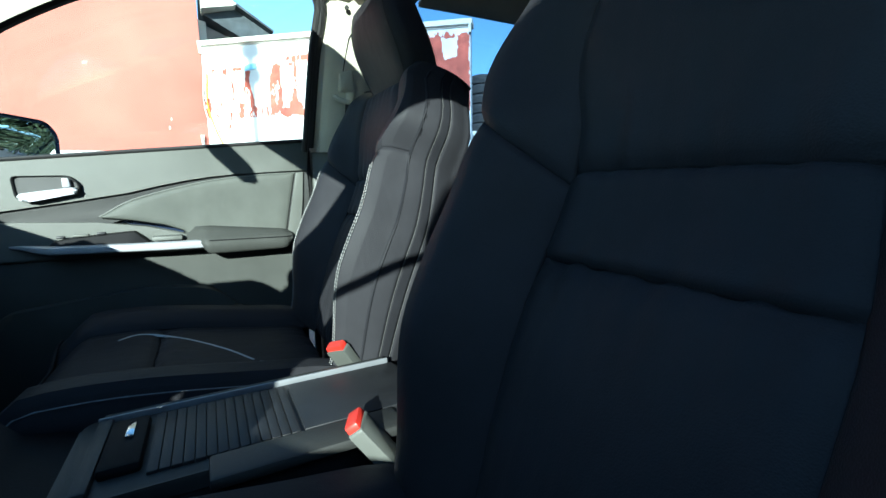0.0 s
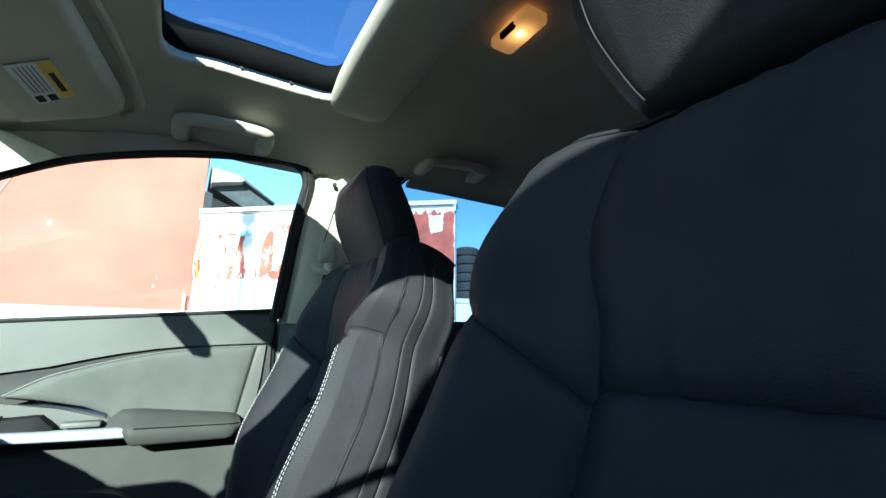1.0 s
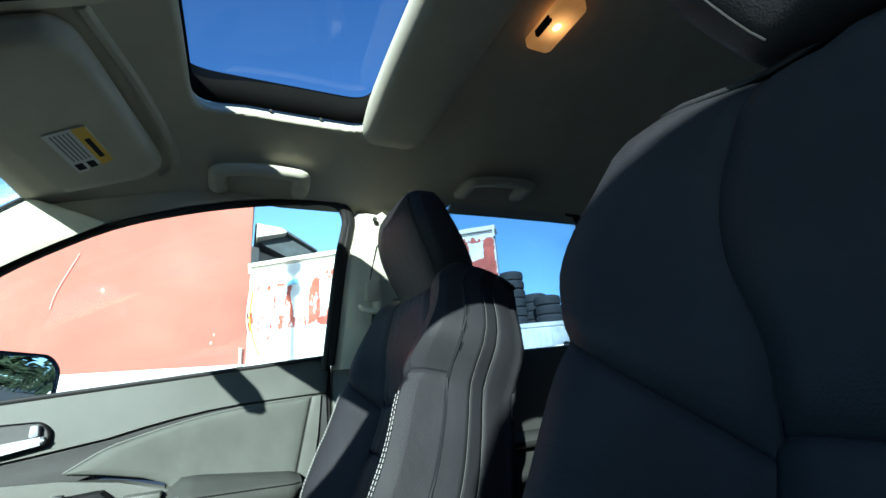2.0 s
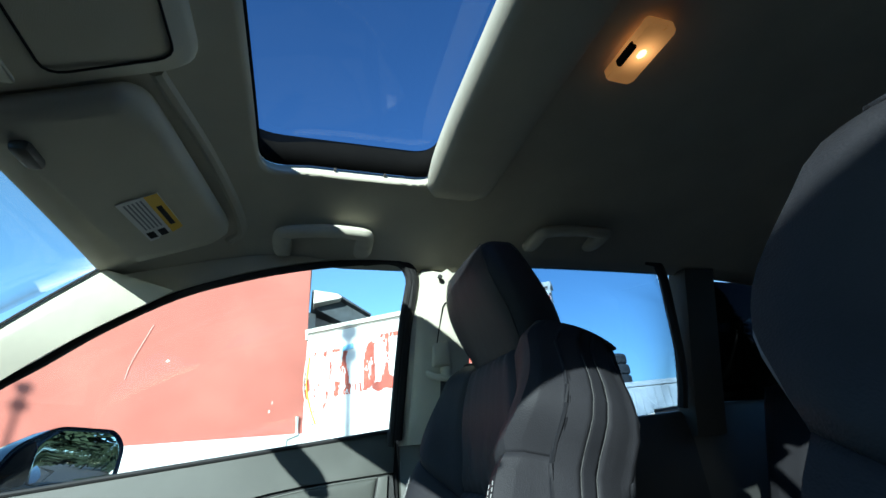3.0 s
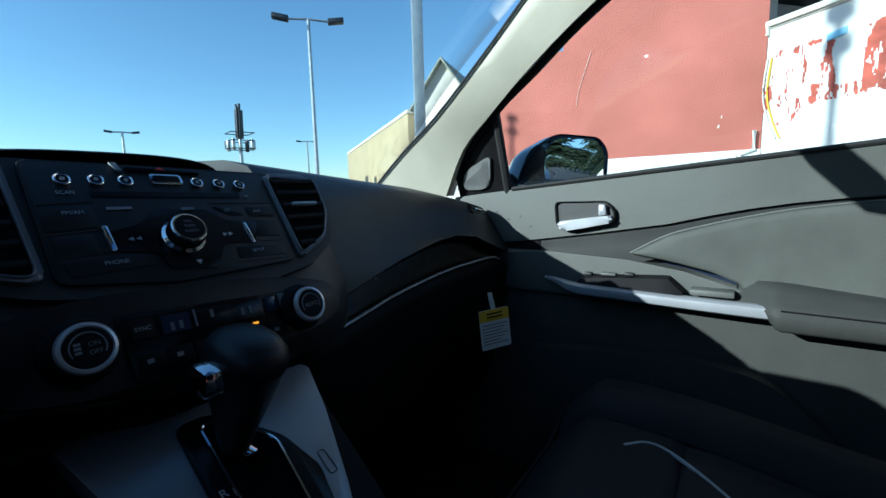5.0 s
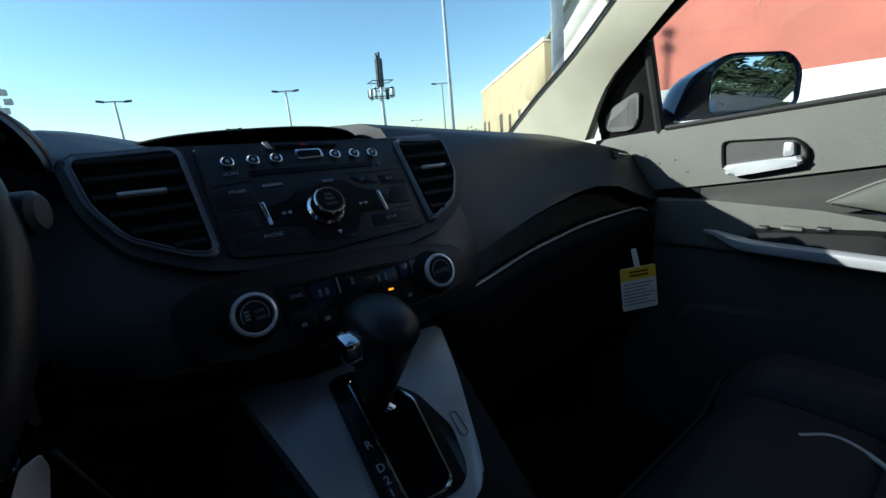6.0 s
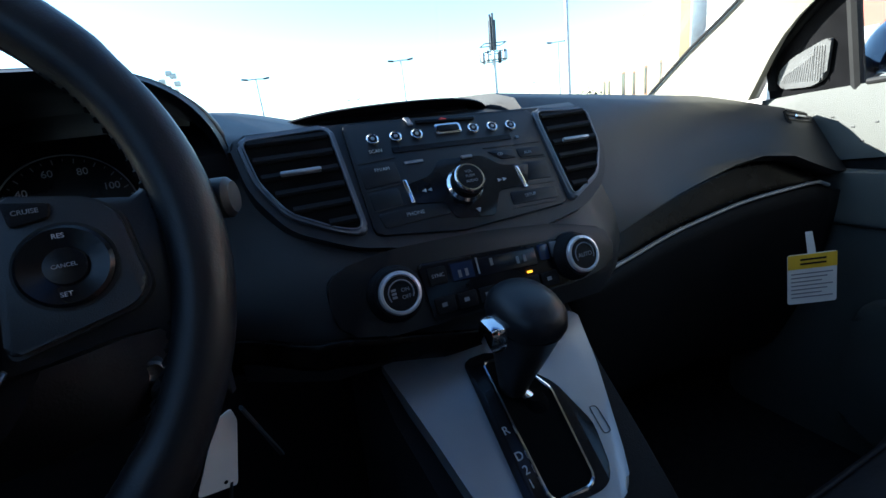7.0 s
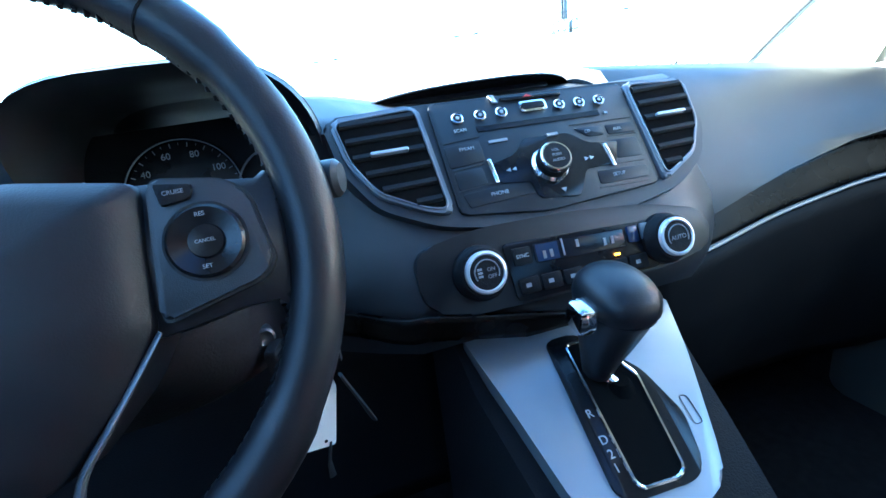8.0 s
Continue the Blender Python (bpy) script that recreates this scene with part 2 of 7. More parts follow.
def curve_pts(ctrl, n=8):
    """A smooth line through the points ctrl (Catmull-Rom)."""
    c = [Vector(p) for p in ctrl]
    c = [2 * c[0] - c[1], *c, 2 * c[-1] - c[-2]]
    out = []
    for i in range(1, len(c) - 2):
        for j in range(n):
            t = j / n
            p0, p1, p2, p3 = c[i - 1 : i + 3]
            out.append(0.5 * (2 * p1 + (p2 - p0) * t + (2 * p0 - 5 * p1 + 4 * p2 - p3) * t * t + (3 * p1 - p0 - 3 * p2 + p3) * t**3))
    return [*out, c[-2]]


def lettering(words, F, a, b, height, material, parent, c=0.001, name="lettering", turn=0.0):
    """Flat raised words, centred at a, b of the frame F."""
    cu = bpy.data.curves.new("words", "FONT")
    cu.body, cu.size, cu.align_x, cu.align_y, cu.extrude = words, height * 1.35, "CENTER", "CENTER", 0.0002
    tmp = new("words", cu)
    bpy.context.view_layer.update()
    me = bpy.data.meshes.new_from_object(tmp.evaluated_get(bpy.context.evaluated_depsgraph_get()))
    bpy.data.objects.remove(tmp)
    me.transform(F.matrix(a, b, c) @ pose(0, 0, 0, 0, 0, turn))
    me.materials.clear()
    me.materials.append(material)
    ob = new(name, me)
    ob.parent = parent
    ob.matrix_parent_inverse = WORLD.get(parent, Matrix()).inverted()
    WORLD[ob] = Matrix()
    return ob


B = bmesh.new


# ---- the cabin's shell ----
def front_edge(x):
    return 0.497 - 0.04 * x * x


def roof_z(x, y):
    mid = 1.652 - 0.150 * smooth((y - 0.08) / 0.45) - 0.05 * smooth((-0.9 - y) / 0.8)
    side = 0.115 - 0.095 * smooth((y - 0.0) / 0.48) - 0.026 * smooth((-0.28 - y) / 0.2)
    return mid - side * min(abs(x) / 0.60, 1.06) ** 3.2


def ceiling():
    """The headliner, one sheet round the rounded opening of the sunroof."""
    hx, y0, y1 = 0.365, -0.165, 0.188
    corner = rounded([(hx, y0), (hx, y1), (-hx, y1), (-hx, y0)], 0.06, 7)
    hole = []
    for i, (x, y) in enumerate(corner):
        x2, y2 = corner[(i + 1) % len(corner)]
        k = max(1, round(math.hypot(x2 - x, y2 - y) / 0.03))
        hole += [(x + (x2 - x) * j / k, y + (y2 - y) * j / k) for j in range(k)]
    cy, back = (y0 + y1) / 2, -0.45
    rings = []
    for k in range(15):
        t = (k / 14) ** 1.25
        ring = []
        for x, y in hole:
            dx, dy = x, y - cy
            s = min(0.607 / max(abs(dx), 1e-6), (0.46 if dy > 0 else cy - back) / max(abs(dy), 1e-6))
            ox, oy = dx * s, cy + dy * s
            if oy > cy + 0.3:
                oy = cy + (oy - cy) * (front_edge(ox) - cy) / 0.46
            px, py = x + (ox - x) * t, y + (oy - y) * t
            ring.append((px, py, roof_z(px, py)))
        rings.append(ring)
    bm = loft(B(), rings, caps=False)
    across = sorted({round(p[0], 6) for p in rings[-1] if abs(p[1] - back) < 1e-4} | {-0.607, 0.607})
    sheet(bm, lambda u, v: Vector((u, v, roof_z(u, v))), across, [back, -0.6, -0.8, -1.0, -1.2, -1.4, -1.6, -1.74])
    solo("ceiling", bm, HEADLINER, "pale grey woven headliner of the car", "headliner", "structure", sharp=60, thick=0.012)
    # the outer skin of the roof, over the same opening
    inner = [(x * 1.12, 0.0175 + (y - 0.0175) * (1.30 if y > 0.0175 else 1.0)) for x, y, z in rings[0]]
    rings2 = [[(x, y, roof_z(x, y) + 0.055) for x, y in inner], [(x, y, z + 0.055) for x, y, z in rings[-1]]]
    skin = loft(B(), rings2, caps=False)
    sheet(skin, lambda u, v: Vector((u, v, roof_z(u, v) + 0.055)), steps(-0.607, 0.607, 12), [back - 0.0001, -0.8, -1.2, -1.5, -1.74])
    solo("roof_skin", skin, CAR_PAINT, "dark painted steel roof skin", "car roof", "structure", sharp=60, thick=0.004)
    return hole


HOLE = ceiling()


FLOCK = pbr("black flocked seal", (0.006, 0.006, 0.006), 0.95, var=0.1, bump=0.2, spec=0.05)


def sunroof():
    t = thing("sunroof", "tinted glass sunroof with a black frame and pale rim", "sunroof", (0, 0.02, 1.70))

    def band(scale0, z0, scale1, z1):
        fore = lambda y, k: 0.0175 + (y - 0.0175) * (max(k, 1.20) if k < 0.95 and y > 0.0175 else k)
        a = [(x * scale0, fore(y, scale0), roof_z(x, y) + z0) for x, y in HOLE]
        b = [(x * scale1, fore(y, scale1), 1.652 + z1 if z1 > 0.03 else roof_z(x, y) + z1) for x, y in HOLE]
        return loft(B(), [a, b], caps=False)

    part("rim", band(1.0, -0.004, 1.02, 0.017), PILLAR, t, "pale plastic rim", thick=0.003)
    part("frame", band(0.998, 0.015, 0.94, 0.042), FLOCK, t, "black sealing frame", thick=0.006)
    glass = part("pane", sheet(B(), lambda u, v: Vector((u, v, 1.708 - 0.02 * (u / 0.36) ** 2 - 0.02 * smooth((v - 0.05) / 0.2))), steps(-0.37, 0.37, 10), steps(-0.17, 0.235, 6)), GLASS_ROOF, t, "tinted roof glass")
    glass.visible_shadow = False
    for y in (0.05, -0.05):
        F = Plane3((0.369, y, roof_z(0.365, y) + 0.011), (0, 1, 0), (0, 0, 1))
        part("screw", lathe(B(), [(0.0035, -0.004), (0.0035, -0.0075), (0.001, -0.008)], F, n=8), RUBBER, t)
    # the drawn-back shade: a padded roll behind the opening
    rings = []
    for x in steps(-0.385, 0.385, 26):
        e = (1 - (abs(x) / 0.3851) ** 9) ** 0.5
        ring = []
        for w in (2 * math.pi * j / 18 for j in range(18)):
            cw, sw = math.cos(w), math.sin(w)
            yy = -0.206 + 0.078 * math.copysign(abs(cw) ** 0.7, cw) * (0.55 + 0.45 * e)
            zz = roof_z(x, -0.2) - 0.012 + 0.034 * math.copysign(abs(sw) ** 0.8, sw) * e
            ring.append((x, yy, zz))
        rings.append(ring)
    part("sunshade", loft(B(), rings), HEADLINER, t, "pale padded sunshade, drawn back")


sunroof()


def both(fn):
    for side in (1, -1):
        fn(side)


def pane_at(y, z, side=1, c=0.0):
    """A place on the leaning plane of the side glass."""
    return Vector((side * (0.755 - 0.36 * (z - 1.09) - c), y, z))


GLASS_F = [(0.675, 1.09), (0.673, 1.264), (0.572, 1.329), (0.479, 1.390), (0.349, 1.457), (0.22, 1.497), (0.092, 1.524), (-0.036, 1.541), (-0.105, 1.546), (-0.138, 1.535), (-0.150, 1.508), (-0.147, 1.472), (-0.134, 1.387), (-0.119, 1.15)]
GLASS_R = [(-0.395, 1.12), (-0.385, 1.51), (-0.40, 1.560), (-0.46, 1.586), (-0.64, 1.592), (-0.86, 1.582), (-0.915, 1.563), (-0.945, 1.47), (-0.985, 1.30), (-0.985, 1.18)]


GRILLE = pbr("grey grille mesh", (0.15, 0.153, 0.15), 0.6, var=0.1, scale=40, bump=0.5, grain=420)


def sill_z(y):
    return 1.083 + 0.085 * (0.80 - y) / 0.93


def side_of_car(side):
    tag = "passenger" if side > 0 else "driver"
    n = 1 if side > 0 else 2
    # front door
    d = thing(f"door_{n}", f"{'closed' if side > 0 else 'open'} front {tag} door with grey trim and a padded armrest", "car door", (side * 0.76, 0.3, 0.5), kind="structure")
    G = lambda a, b, c=0.0: Vector((side * (0.755 - c), a, b))
    top = [(y, sill_z(y)) for y in steps(0.82, -0.135, 12)]
    low = [(0.594, 0.984), (0.46, 1.003), (0.334, 1.023), (0.269, 1.039), (0.207, 1.052), (0.146, 1.062), (0.075, 1.070), (-0.003, 1.0745), (-0.125, 1.079)]
    part("upper_panel", prism(B(), [*top, *reversed(low), (0.82, 0.955)], G, -0.03, 0.012, 0.007), DOOR_GREY, d, "grey grained upper trim")
    # the outer shell
    shell = [(0.86, 0.40), (0.90, 0.75), (0.86, 1.05), (0.82, 1.075), (-0.135, 1.155), (-0.15, 0.9), (-0.12, 0.62), (-0.02, 0.40)]
    part("door_shell", prism(B(), shell, G, -0.14, -0.02, 0.01), CAR_PAINT, d)
    # dark wedge behind the handle panel and the insert
    wedge = [(0.82, 0.985), (0.594, 0.990), (0.334, 1.030), (0.207, 1.059), (0.075, 1.077), (-0.12, 1.084), (-0.12, 1.04), (0.25, 0.99), (0.40, 0.935), (0.82, 0.935)]
    part("wedge_trim", prism(B(), wedge, G, -0.03, 0.002, 0.003), DOOR_DARK, d, "dark recessed trim")
    ins = [(0.400, 0.962), (0.334, 1.000), (0.269, 1.021), (0.207, 1.037), (0.146, 1.050), (0.075, 1.060), (-0.003, 1.067), (-0.087, 1.071), (-0.070, 0.985), (-0.050, 0.88), (0.19, 0.88), (0.215, 0.917), (0.262, 0.936), (0.336, 0.952)]
    body, rim = B(), [(a, b) for a, b in rounded(ins, 0.006, 3)]
    loft(body, [[G(0.13 + (a - 0.13) * k, 0.985 + (b - 0.985) * k, c) for a, b in rim] for k, c in ((1.0, -0.02), (1.0, 0.009), (0.992, 0.0135), (0.975, 0.0165), (0.94, 0.0185), (0.80, 0.0195), (0.4, 0.0185), (0.05, 0.018))])
    part("insert_panel", body, DOOR_PAD, d, "soft grey vinyl insert", sharp=60)
    part("insert_edge", tube(B(), curve_pts([G(a, b + 0.001, 0.0105) for a, b in ins[:8]], 6), 0.0026, 6), DOOR_GREY, d, "rolled edge of the insert")
    part("insert_gap", tube(B(), [G(a, b, 0.010) for a, b in ((-0.089, 1.071), (-0.072, 0.985), (-0.052, 0.885))], 0.0022, 6), RUBBER, d)
    rearstrip = [(-0.0895, 1.073), (-0.112, 1.075), (-0.104, 0.985), (-0.090, 0.87), (-0.050, 0.87), (-0.0725, 0.985)]
    part("rear_strip", prism(B(), rearstrip, G, -0.03, 0.014, 0.003), DOOR_GREY, d, "grey trim edge")
    edgestrip = [(-0.113, 1.075), (-0.127, 1.075), (-0.128, 1.0), (-0.112, 0.87), (-0.0915, 0.87), (-0.1055, 0.985)]
    part("edge_strip", prism(B(), edgestrip, G, -0.03, 0.004, 0.002), DOOR_DARK, d)
    shelf = [(0.82, 0.958), (0.559, 0.958), (0.403, 0.950), (0.302, 0.934), (0.215, 0.908), (0.17, 0.895), (0.17, 0.86), (0.82, 0.86)]
    part("shelf_panel", prism(B(), shelf, G, -0.03, 0.020, 0.012, 3), DOOR_GREY, d, "grey sloping shelf over the switches")
    lower = [(0.84, 0.875), (0.16, 0.865), (-0.10, 0.875), (-0.112, 0.80), (-0.085, 0.66), (-0.03, 0.50), (0.10, 0.42), (0.84, 0.42)]
    part("lower_panel", prism(B(), rounded(lower, 0.03, 4), G, -0.03, 0.008, 0.006), DOOR_LOW, d, "grey grained lower trim")
    pocket = [(0.62, 0.74), (0.30, 0.775), (0.16, 0.755), (0.06, 0.66), (0.02, 0.52), (0.62, 0.48)]
    part("door_pocket", prism(B(), rounded(pocket, 0.04, 5), G, 0.0, 0.045, 0.018, 3), DOOR_LOW, d, "grey map pocket")
    # armrest: a padded box whose top falls towards the cabin, and a rail that runs forward from it
    rings = []
    for y in (0.218, 0.212, 0.200, 0.188, 0.178, 0.170, 0.163, 0.155, 0.14, 0.11, 0.07, 0.03, -0.01, -0.03, -0.042, -0.050, -0.056, -0.060):
        zt = min(0.928, 0.928 - 0.105 * (0.150 - y)) - 0.010 * smooth((y - 0.19) / 0.03)
        zs = 0.894 - 0.015 * (0.15 - y)
        fore, aft = smooth((0.222 - y) / 0.062), smooth((y + 0.064) / 0.028)
        zb = 0.853 + 0.034 * (1 - smooth((0.190 - y) / 0.034)) + 0.018 * (1 - aft)
        xf = 0.671 + 0.050 * (1 - fore) + 0.014 * (1 - aft)
        zt -= 0.006 * (1 - aft)
        prof = [(0.750, zt), (max(xf + 0.042, 0.712), zt - 0.001), (xf + 0.026, zt - 0.35 * (zt - zs)), (xf + 0.010, zs + 0.004), (xf + 0.004, zs - 0.001), (xf + 0.0035, zs - 0.004), (xf, zs - 0.008), (xf, (zs + zb) / 2), (xf + 0.003, zb + 0.007), (xf + 0.009, zb + 0.002), (xf + 0.020, zb), (0.750, zb)]
        rings.append([(side * px, y, pz) for px, pz in prof])
    arm = part("armrest", loft(B(), rings), ARMREST, d, "dark grey padded armrest", sharp=60)
    part("armrest_seam", tube(B(), [(side * (0.6735 + 0.014 * (1 - smooth((y + 0.064) / 0.028))), y, 0.8915 - 0.015 * (0.15 - y)) for y in steps(0.158, -0.056, 14)], 0.0014, 6), PLASTIC_D, arm)
    rail = []
    for y in steps(0.575, 0.166, 20):
        t = (0.575 - y) / 0.409
        zc = 0.890 - 0.008 * smooth(t) + 0.010 * smooth(1 - 4 * t)
        hw, hh = 0.016 * min(1, 0.2 + 5 * t), 0.0105 * min(1, 0.25 + 4 * t) + 0.0015 * t
        xx = 0.698 + 0.034 * smooth(1 - 5 * t)
        rail.append([(side * (xx - hw * math.copysign(abs(math.cos(w)) ** 0.6, math.cos(w))), y, zc + hh * math.copysign(abs(math.sin(w)) ** 0.6, math.sin(w))) for w in (2 * math.pi * j / 12 for j in range(12))])
    part("pull_rail", loft(B(), rail), SILVER, d, "satin silver pull rail")
    thing_switch(d, side)
    part("sill_strip", tube(B(), [(side * 0.744, y, sill_z(y) + 0.002) for y in steps(0.66, -0.125, 12)], 0.0065, 8, squash=0.8), RUBBER, d, "black rubber strip along the window sill")
    # handle in its bezel
    bez = rounded([(0.556, 1.068), (0.446, 1.069), (0.427, 1.047), (0.430, 1.022), (0.528, 1.003), (0.552, 1.015)], 0.012, 4)
    mid = (0.492, 1.037)
    ring = lambda sc, c: [G(mid[0] + (a - mid[0]) * sc, mid[1] + (b - mid[1]) * sc, c) for a, b in bez]
    part("handle_bezel", loft(B(), [ring(1.0, 0.010), ring(1.0, 0.022), ring(0.97, 0.0245), ring(0.93, 0.022), ring(0.91, 0.013)], caps=False), RUBBER, d, "black handle bezel")
    part("handle_cup", loft(B(), [ring(0.915, 0.0175), ring(0.80, 0.0138), ring(0.45, 0.0130), ring(0.05, 0.0130)]), DOOR_DARK, d, "dark grey cup of the handle")
    lever = [(0.545, 1.025), (0.490, 1.033), (0.434, 1.040), (0.432, 1.025), (0.490, 1.013), (0.532, 1.005), (0.546, 1.014)]
    part("door_handle", prism(B(), rounded(lever, 0.008, 4), G, 0.014, 0.034, 0.006, 3), SILVER, d, "satin silver lever")
    part("lock_knob", prism(B(), rounded([(0.461, 1.062), (0.446, 1.062), (0.444, 1.040), (0.461, 1.038)], 0.005, 3), G, 0.014, 0.030, 0.004), SILVER, d, "silver lock knob")
    for y, z in ((0.70, 1.045), (0.67, 1.028), (0.64, 1.035), (0.615, 1.012), (0.655, 1.005)):
        box(bmx := B(), (side * 0.7428, y, z), (0.001, 0.005, 0.0035), 0.0004)
        part("water_spot", bmx, DOOR_DARK, d)
    # glass, its frame and the corner cover with the small loudspeaker
    frame = [pane_at(y, z, side, 0.006) for y, z in [(0.80, 1.10), (0.785, 1.165), *GLASS_F[1:], (-0.118, sill_z(-0.118))]]
    tube(bmf := B(), curve_pts(frame, 4), 0.009, 8)
    part("window_frame", bmf, RUBBER, d, "black rubber window frame")
    outer = [pane_at(y, z, side, -0.004) for y, z in ((0.02, 1.541), (-0.036, 1.549), (-0.098, 1.553), (-0.140, 1.543), (-0.158, 1.511), (-0.156, 1.472), (-0.144, 1.387), (-0.130, 1.15))]
    part("frame_edge", tube(B(), curve_pts(outer, 4), [0.004] * 4 + [0.017] * 25, 10), RUBBER, d, "black painted door frame")
    gl = [pane_at(y, z, side, -0.012) for y, z in GLASS_F]
    bmg = B()
    bmg.faces.new([bmg.verts.new(p) for p in gl])
    g = part("pane", bmg, GLASS, d, "clear side glass", thick=0.003)
    g.visible_shadow = False
    tube(bmd := B(), [pane_at(0.675, z, side, 0.004) for z in steps(1.09, 1.268, 6)], 0.009, 8)
    part("division_bar", bmd, RUBBER, d)
    sail = [(0.81, 1.055), (0.806, 1.125), (0.775, 1.178), (0.72, 1.236), (0.672, 1.272), (0.672, 1.060)]
    bms = prism(B(), rounded(sail, 0.006, 2), lambda a, b, c: pane_at(a, b, side, c), -0.015, 0.008, 0.004)
    part("corner_cover", bms, PLASTIC_D, d, "black mirror corner cover")
    grille = rounded([(0.786, 1.098), (0.788, 1.122), (0.762, 1.148), (0.712, 1.170), (0.700, 1.172), (0.712, 1.110), (0.735, 1.098)], 0.012, 4)
    gr = part("tweeter_grille", prism(B(), grille, lambda a, b, c: pane_at(a, b, side, c), 0.004, 0.016, 0.005, 3), GRILLE, d, "grey perforated tweeter grille")
    for k in range(18):
        y = 0.780 - 0.0037 * k
        zt = 1.118 + 0.6 * (0.786 - y) if y > 0.735 else 1.163
        tube(bmr := B(), [pane_at(y, 1.108, side, 0.0163), pane_at(y - 0.008, min(zt, 1.162), side, 0.0163)], 0.0006, 5)
        part("rib", bmr, GRILLE, gr)
    # rear door, plainer
    r = thing(f"door_{n + 2}", f"closed rear {tag} side door with dark trim", "car door", (side * 0.76, -0.6, 0.5), kind="structure")
    rear = [(-0.37, 1.145), (-1.02, 1.175), (-1.05, 0.9), (-0.95, 0.45), (-0.36, 0.42)]
    part("trim_panel", prism(B(), rounded(rear, 0.02, 3), G, -0.12, 0.008, 0.008), DOOR_DARK, r, "dark trim panel")
    rrest = [[(side * (0.725 - 0.04 * math.cos(w)), y, 0.90 + 0.024 * math.sin(w)) for w in (2 * math.pi * j / 12 for j in range(12))] for y in steps(-0.45, -0.85, 8)]
    part("armrest", loft(B(), rrest), DOOR_DARK, r, "dark armrest")
    tube(bmq := B(), curve_pts([pane_at(y, z, side, 0.006) for y, z in GLASS_R], 4), 0.014, 8)
    part("window_frame", bmq, RUBBER, r, "black rubber window frame")
    bmg = B()
    bmg.faces.new([bmg.verts.new(pane_at(y, z, side, -0.012)) for y, z in GLASS_R])
    g = part("pane", bmg, GLASS_REAR, r, "lightly tinted side glass", thick=0.003)
    g.visible_shadow = False

    # pillars
    flange = 0.03 if side > 0 else 0.08
    W = curve_pts([(side * x, y, z) for x, y, z in ((0.667, 1.015, 1.108), (0.646, 0.900, 1.187), (0.627, 0.786, 1.257), (0.600, 0.653, 1.353), (0.579, 0.555, 1.429), (0.562, 0.474, 1.488))], 3)
    # the unseen driver's pillar is widened low down to keep sun off the wheel
    if side < 0:
        W = [Vector((p[0], p[1] + 0.08 * smooth((1.41 - p[2]) / 0.1), p[2])) for p in W]
    D = curve_pts([(side * 0.742, 0.83, 1.085), (side * 0.713, 0.765, 1.190), (side * 0.695, 0.70, 1.250), (side * 0.667, 0.612, 1.314), (side * 0.641, 0.500, 1.385), (side * 0.617, 0.372, 1.455)], 3)
    rings = []
    for w, dd in zip(W, D):
        w, dd = Vector(w), Vector(dd)
        near = w.lerp(dd, 0.25) + Vector((-side * 0.016, -0.004, -0.003))
        mid = w.lerp(dd, 0.62) + Vector((-side * 0.020, -0.006, -0.004))
        edge = w.lerp(dd, 0.92) + Vector((-side * 0.006, -0.004, 0))
        if side > 0:
            up = smooth((w.z - 1.15) / 0.15)
            mid = w.lerp(dd, 0.95) + Vector((-0.026 - 0.004 * up, -0.014 - 0.012 * up, -0.002))
            near, edge = w.lerp(mid, 0.30) + Vector((-0.004, 0, 0)), w.lerp(dd, 0.985) + Vector((-0.012, -0.009, 0))
        back = (w + dd) / 2 + Vector((side * 0.045, 0.035, 0.02))
        rings.append([w, near, mid, edge, dd, dd + Vector((side * flange, 0.01, 0)), back, w + Vector((side * 0.01, 0.02, 0))])
    solo(f"windscreen_seal_{n}", tube(B(), [p + Vector((-side * 0.003, 0.004, 0.001)) for p in W], 0.0028, 6), RUBBER, "thin black seal along the windscreen edge", "seal", "structure")
    solo(f"pillar_{n}", loft(B(), rings), PILLAR, "pale plastic trim of the windscreen pillar", "pillar trim", "structure", sharp=50)
    bp = []
    for z in steps(1.135, 1.530, 12):
        t = (z - 1.135) / 0.395
        x = 0.755 - 0.36 * (z - 1.09) - 0.012 - 0.012 * math.sin(math.pi * t)
        yf, yb = -0.160 - 0.018 * t, -0.315 + 0.005 * t
        rr = 0.03 * smooth((t - 0.9) * 10)
        bp.append([(side * (x + 0.060), -0.143 - 0.010 * t, z), (side * (x + 0.024), -0.144 - 0.012 * t, z), (side * (x + 0.018), yf, z), (side * (x + 0.010), yf - 0.004, z), (side * x, yf - 0.022 - rr, z - rr * 0.3), (side * (x - 0.004), (yf + yb) / 2, z), (side * x, yb + 0.022 + rr, z - rr * 0.3), (side * (x + 0.010), yb + 0.004, z), (side * (x + 0.045), yb, z)])
    b = thing(f"pillar_{n + 2}", "pale plastic centre pillar with a belt slot", "pillar trim", (side * 0.68, -0.24, 1.14), kind="structure")
    part("pillar_trim", loft(B(), bp), PILLAR, b, "pale grained plastic")
    FB = lambda a, bb, c=0.0: Vector((side * (0.755 - 0.36 * (bb - 1.09) - 0.024 - c), a, bb))
    slot = [(-0.214, 1.316), (-0.223, 1.378), (-0.2325, 1.437), (-0.238, 1.446), (-0.246, 1.4485), (-0.275, 1.448)]
    tube(bmt := B(), [FB(a, bb, 0.001) for a, bb in slot], 0.0017, 6)
    part("slot_edge", bmt, PLASTIC_D, b)
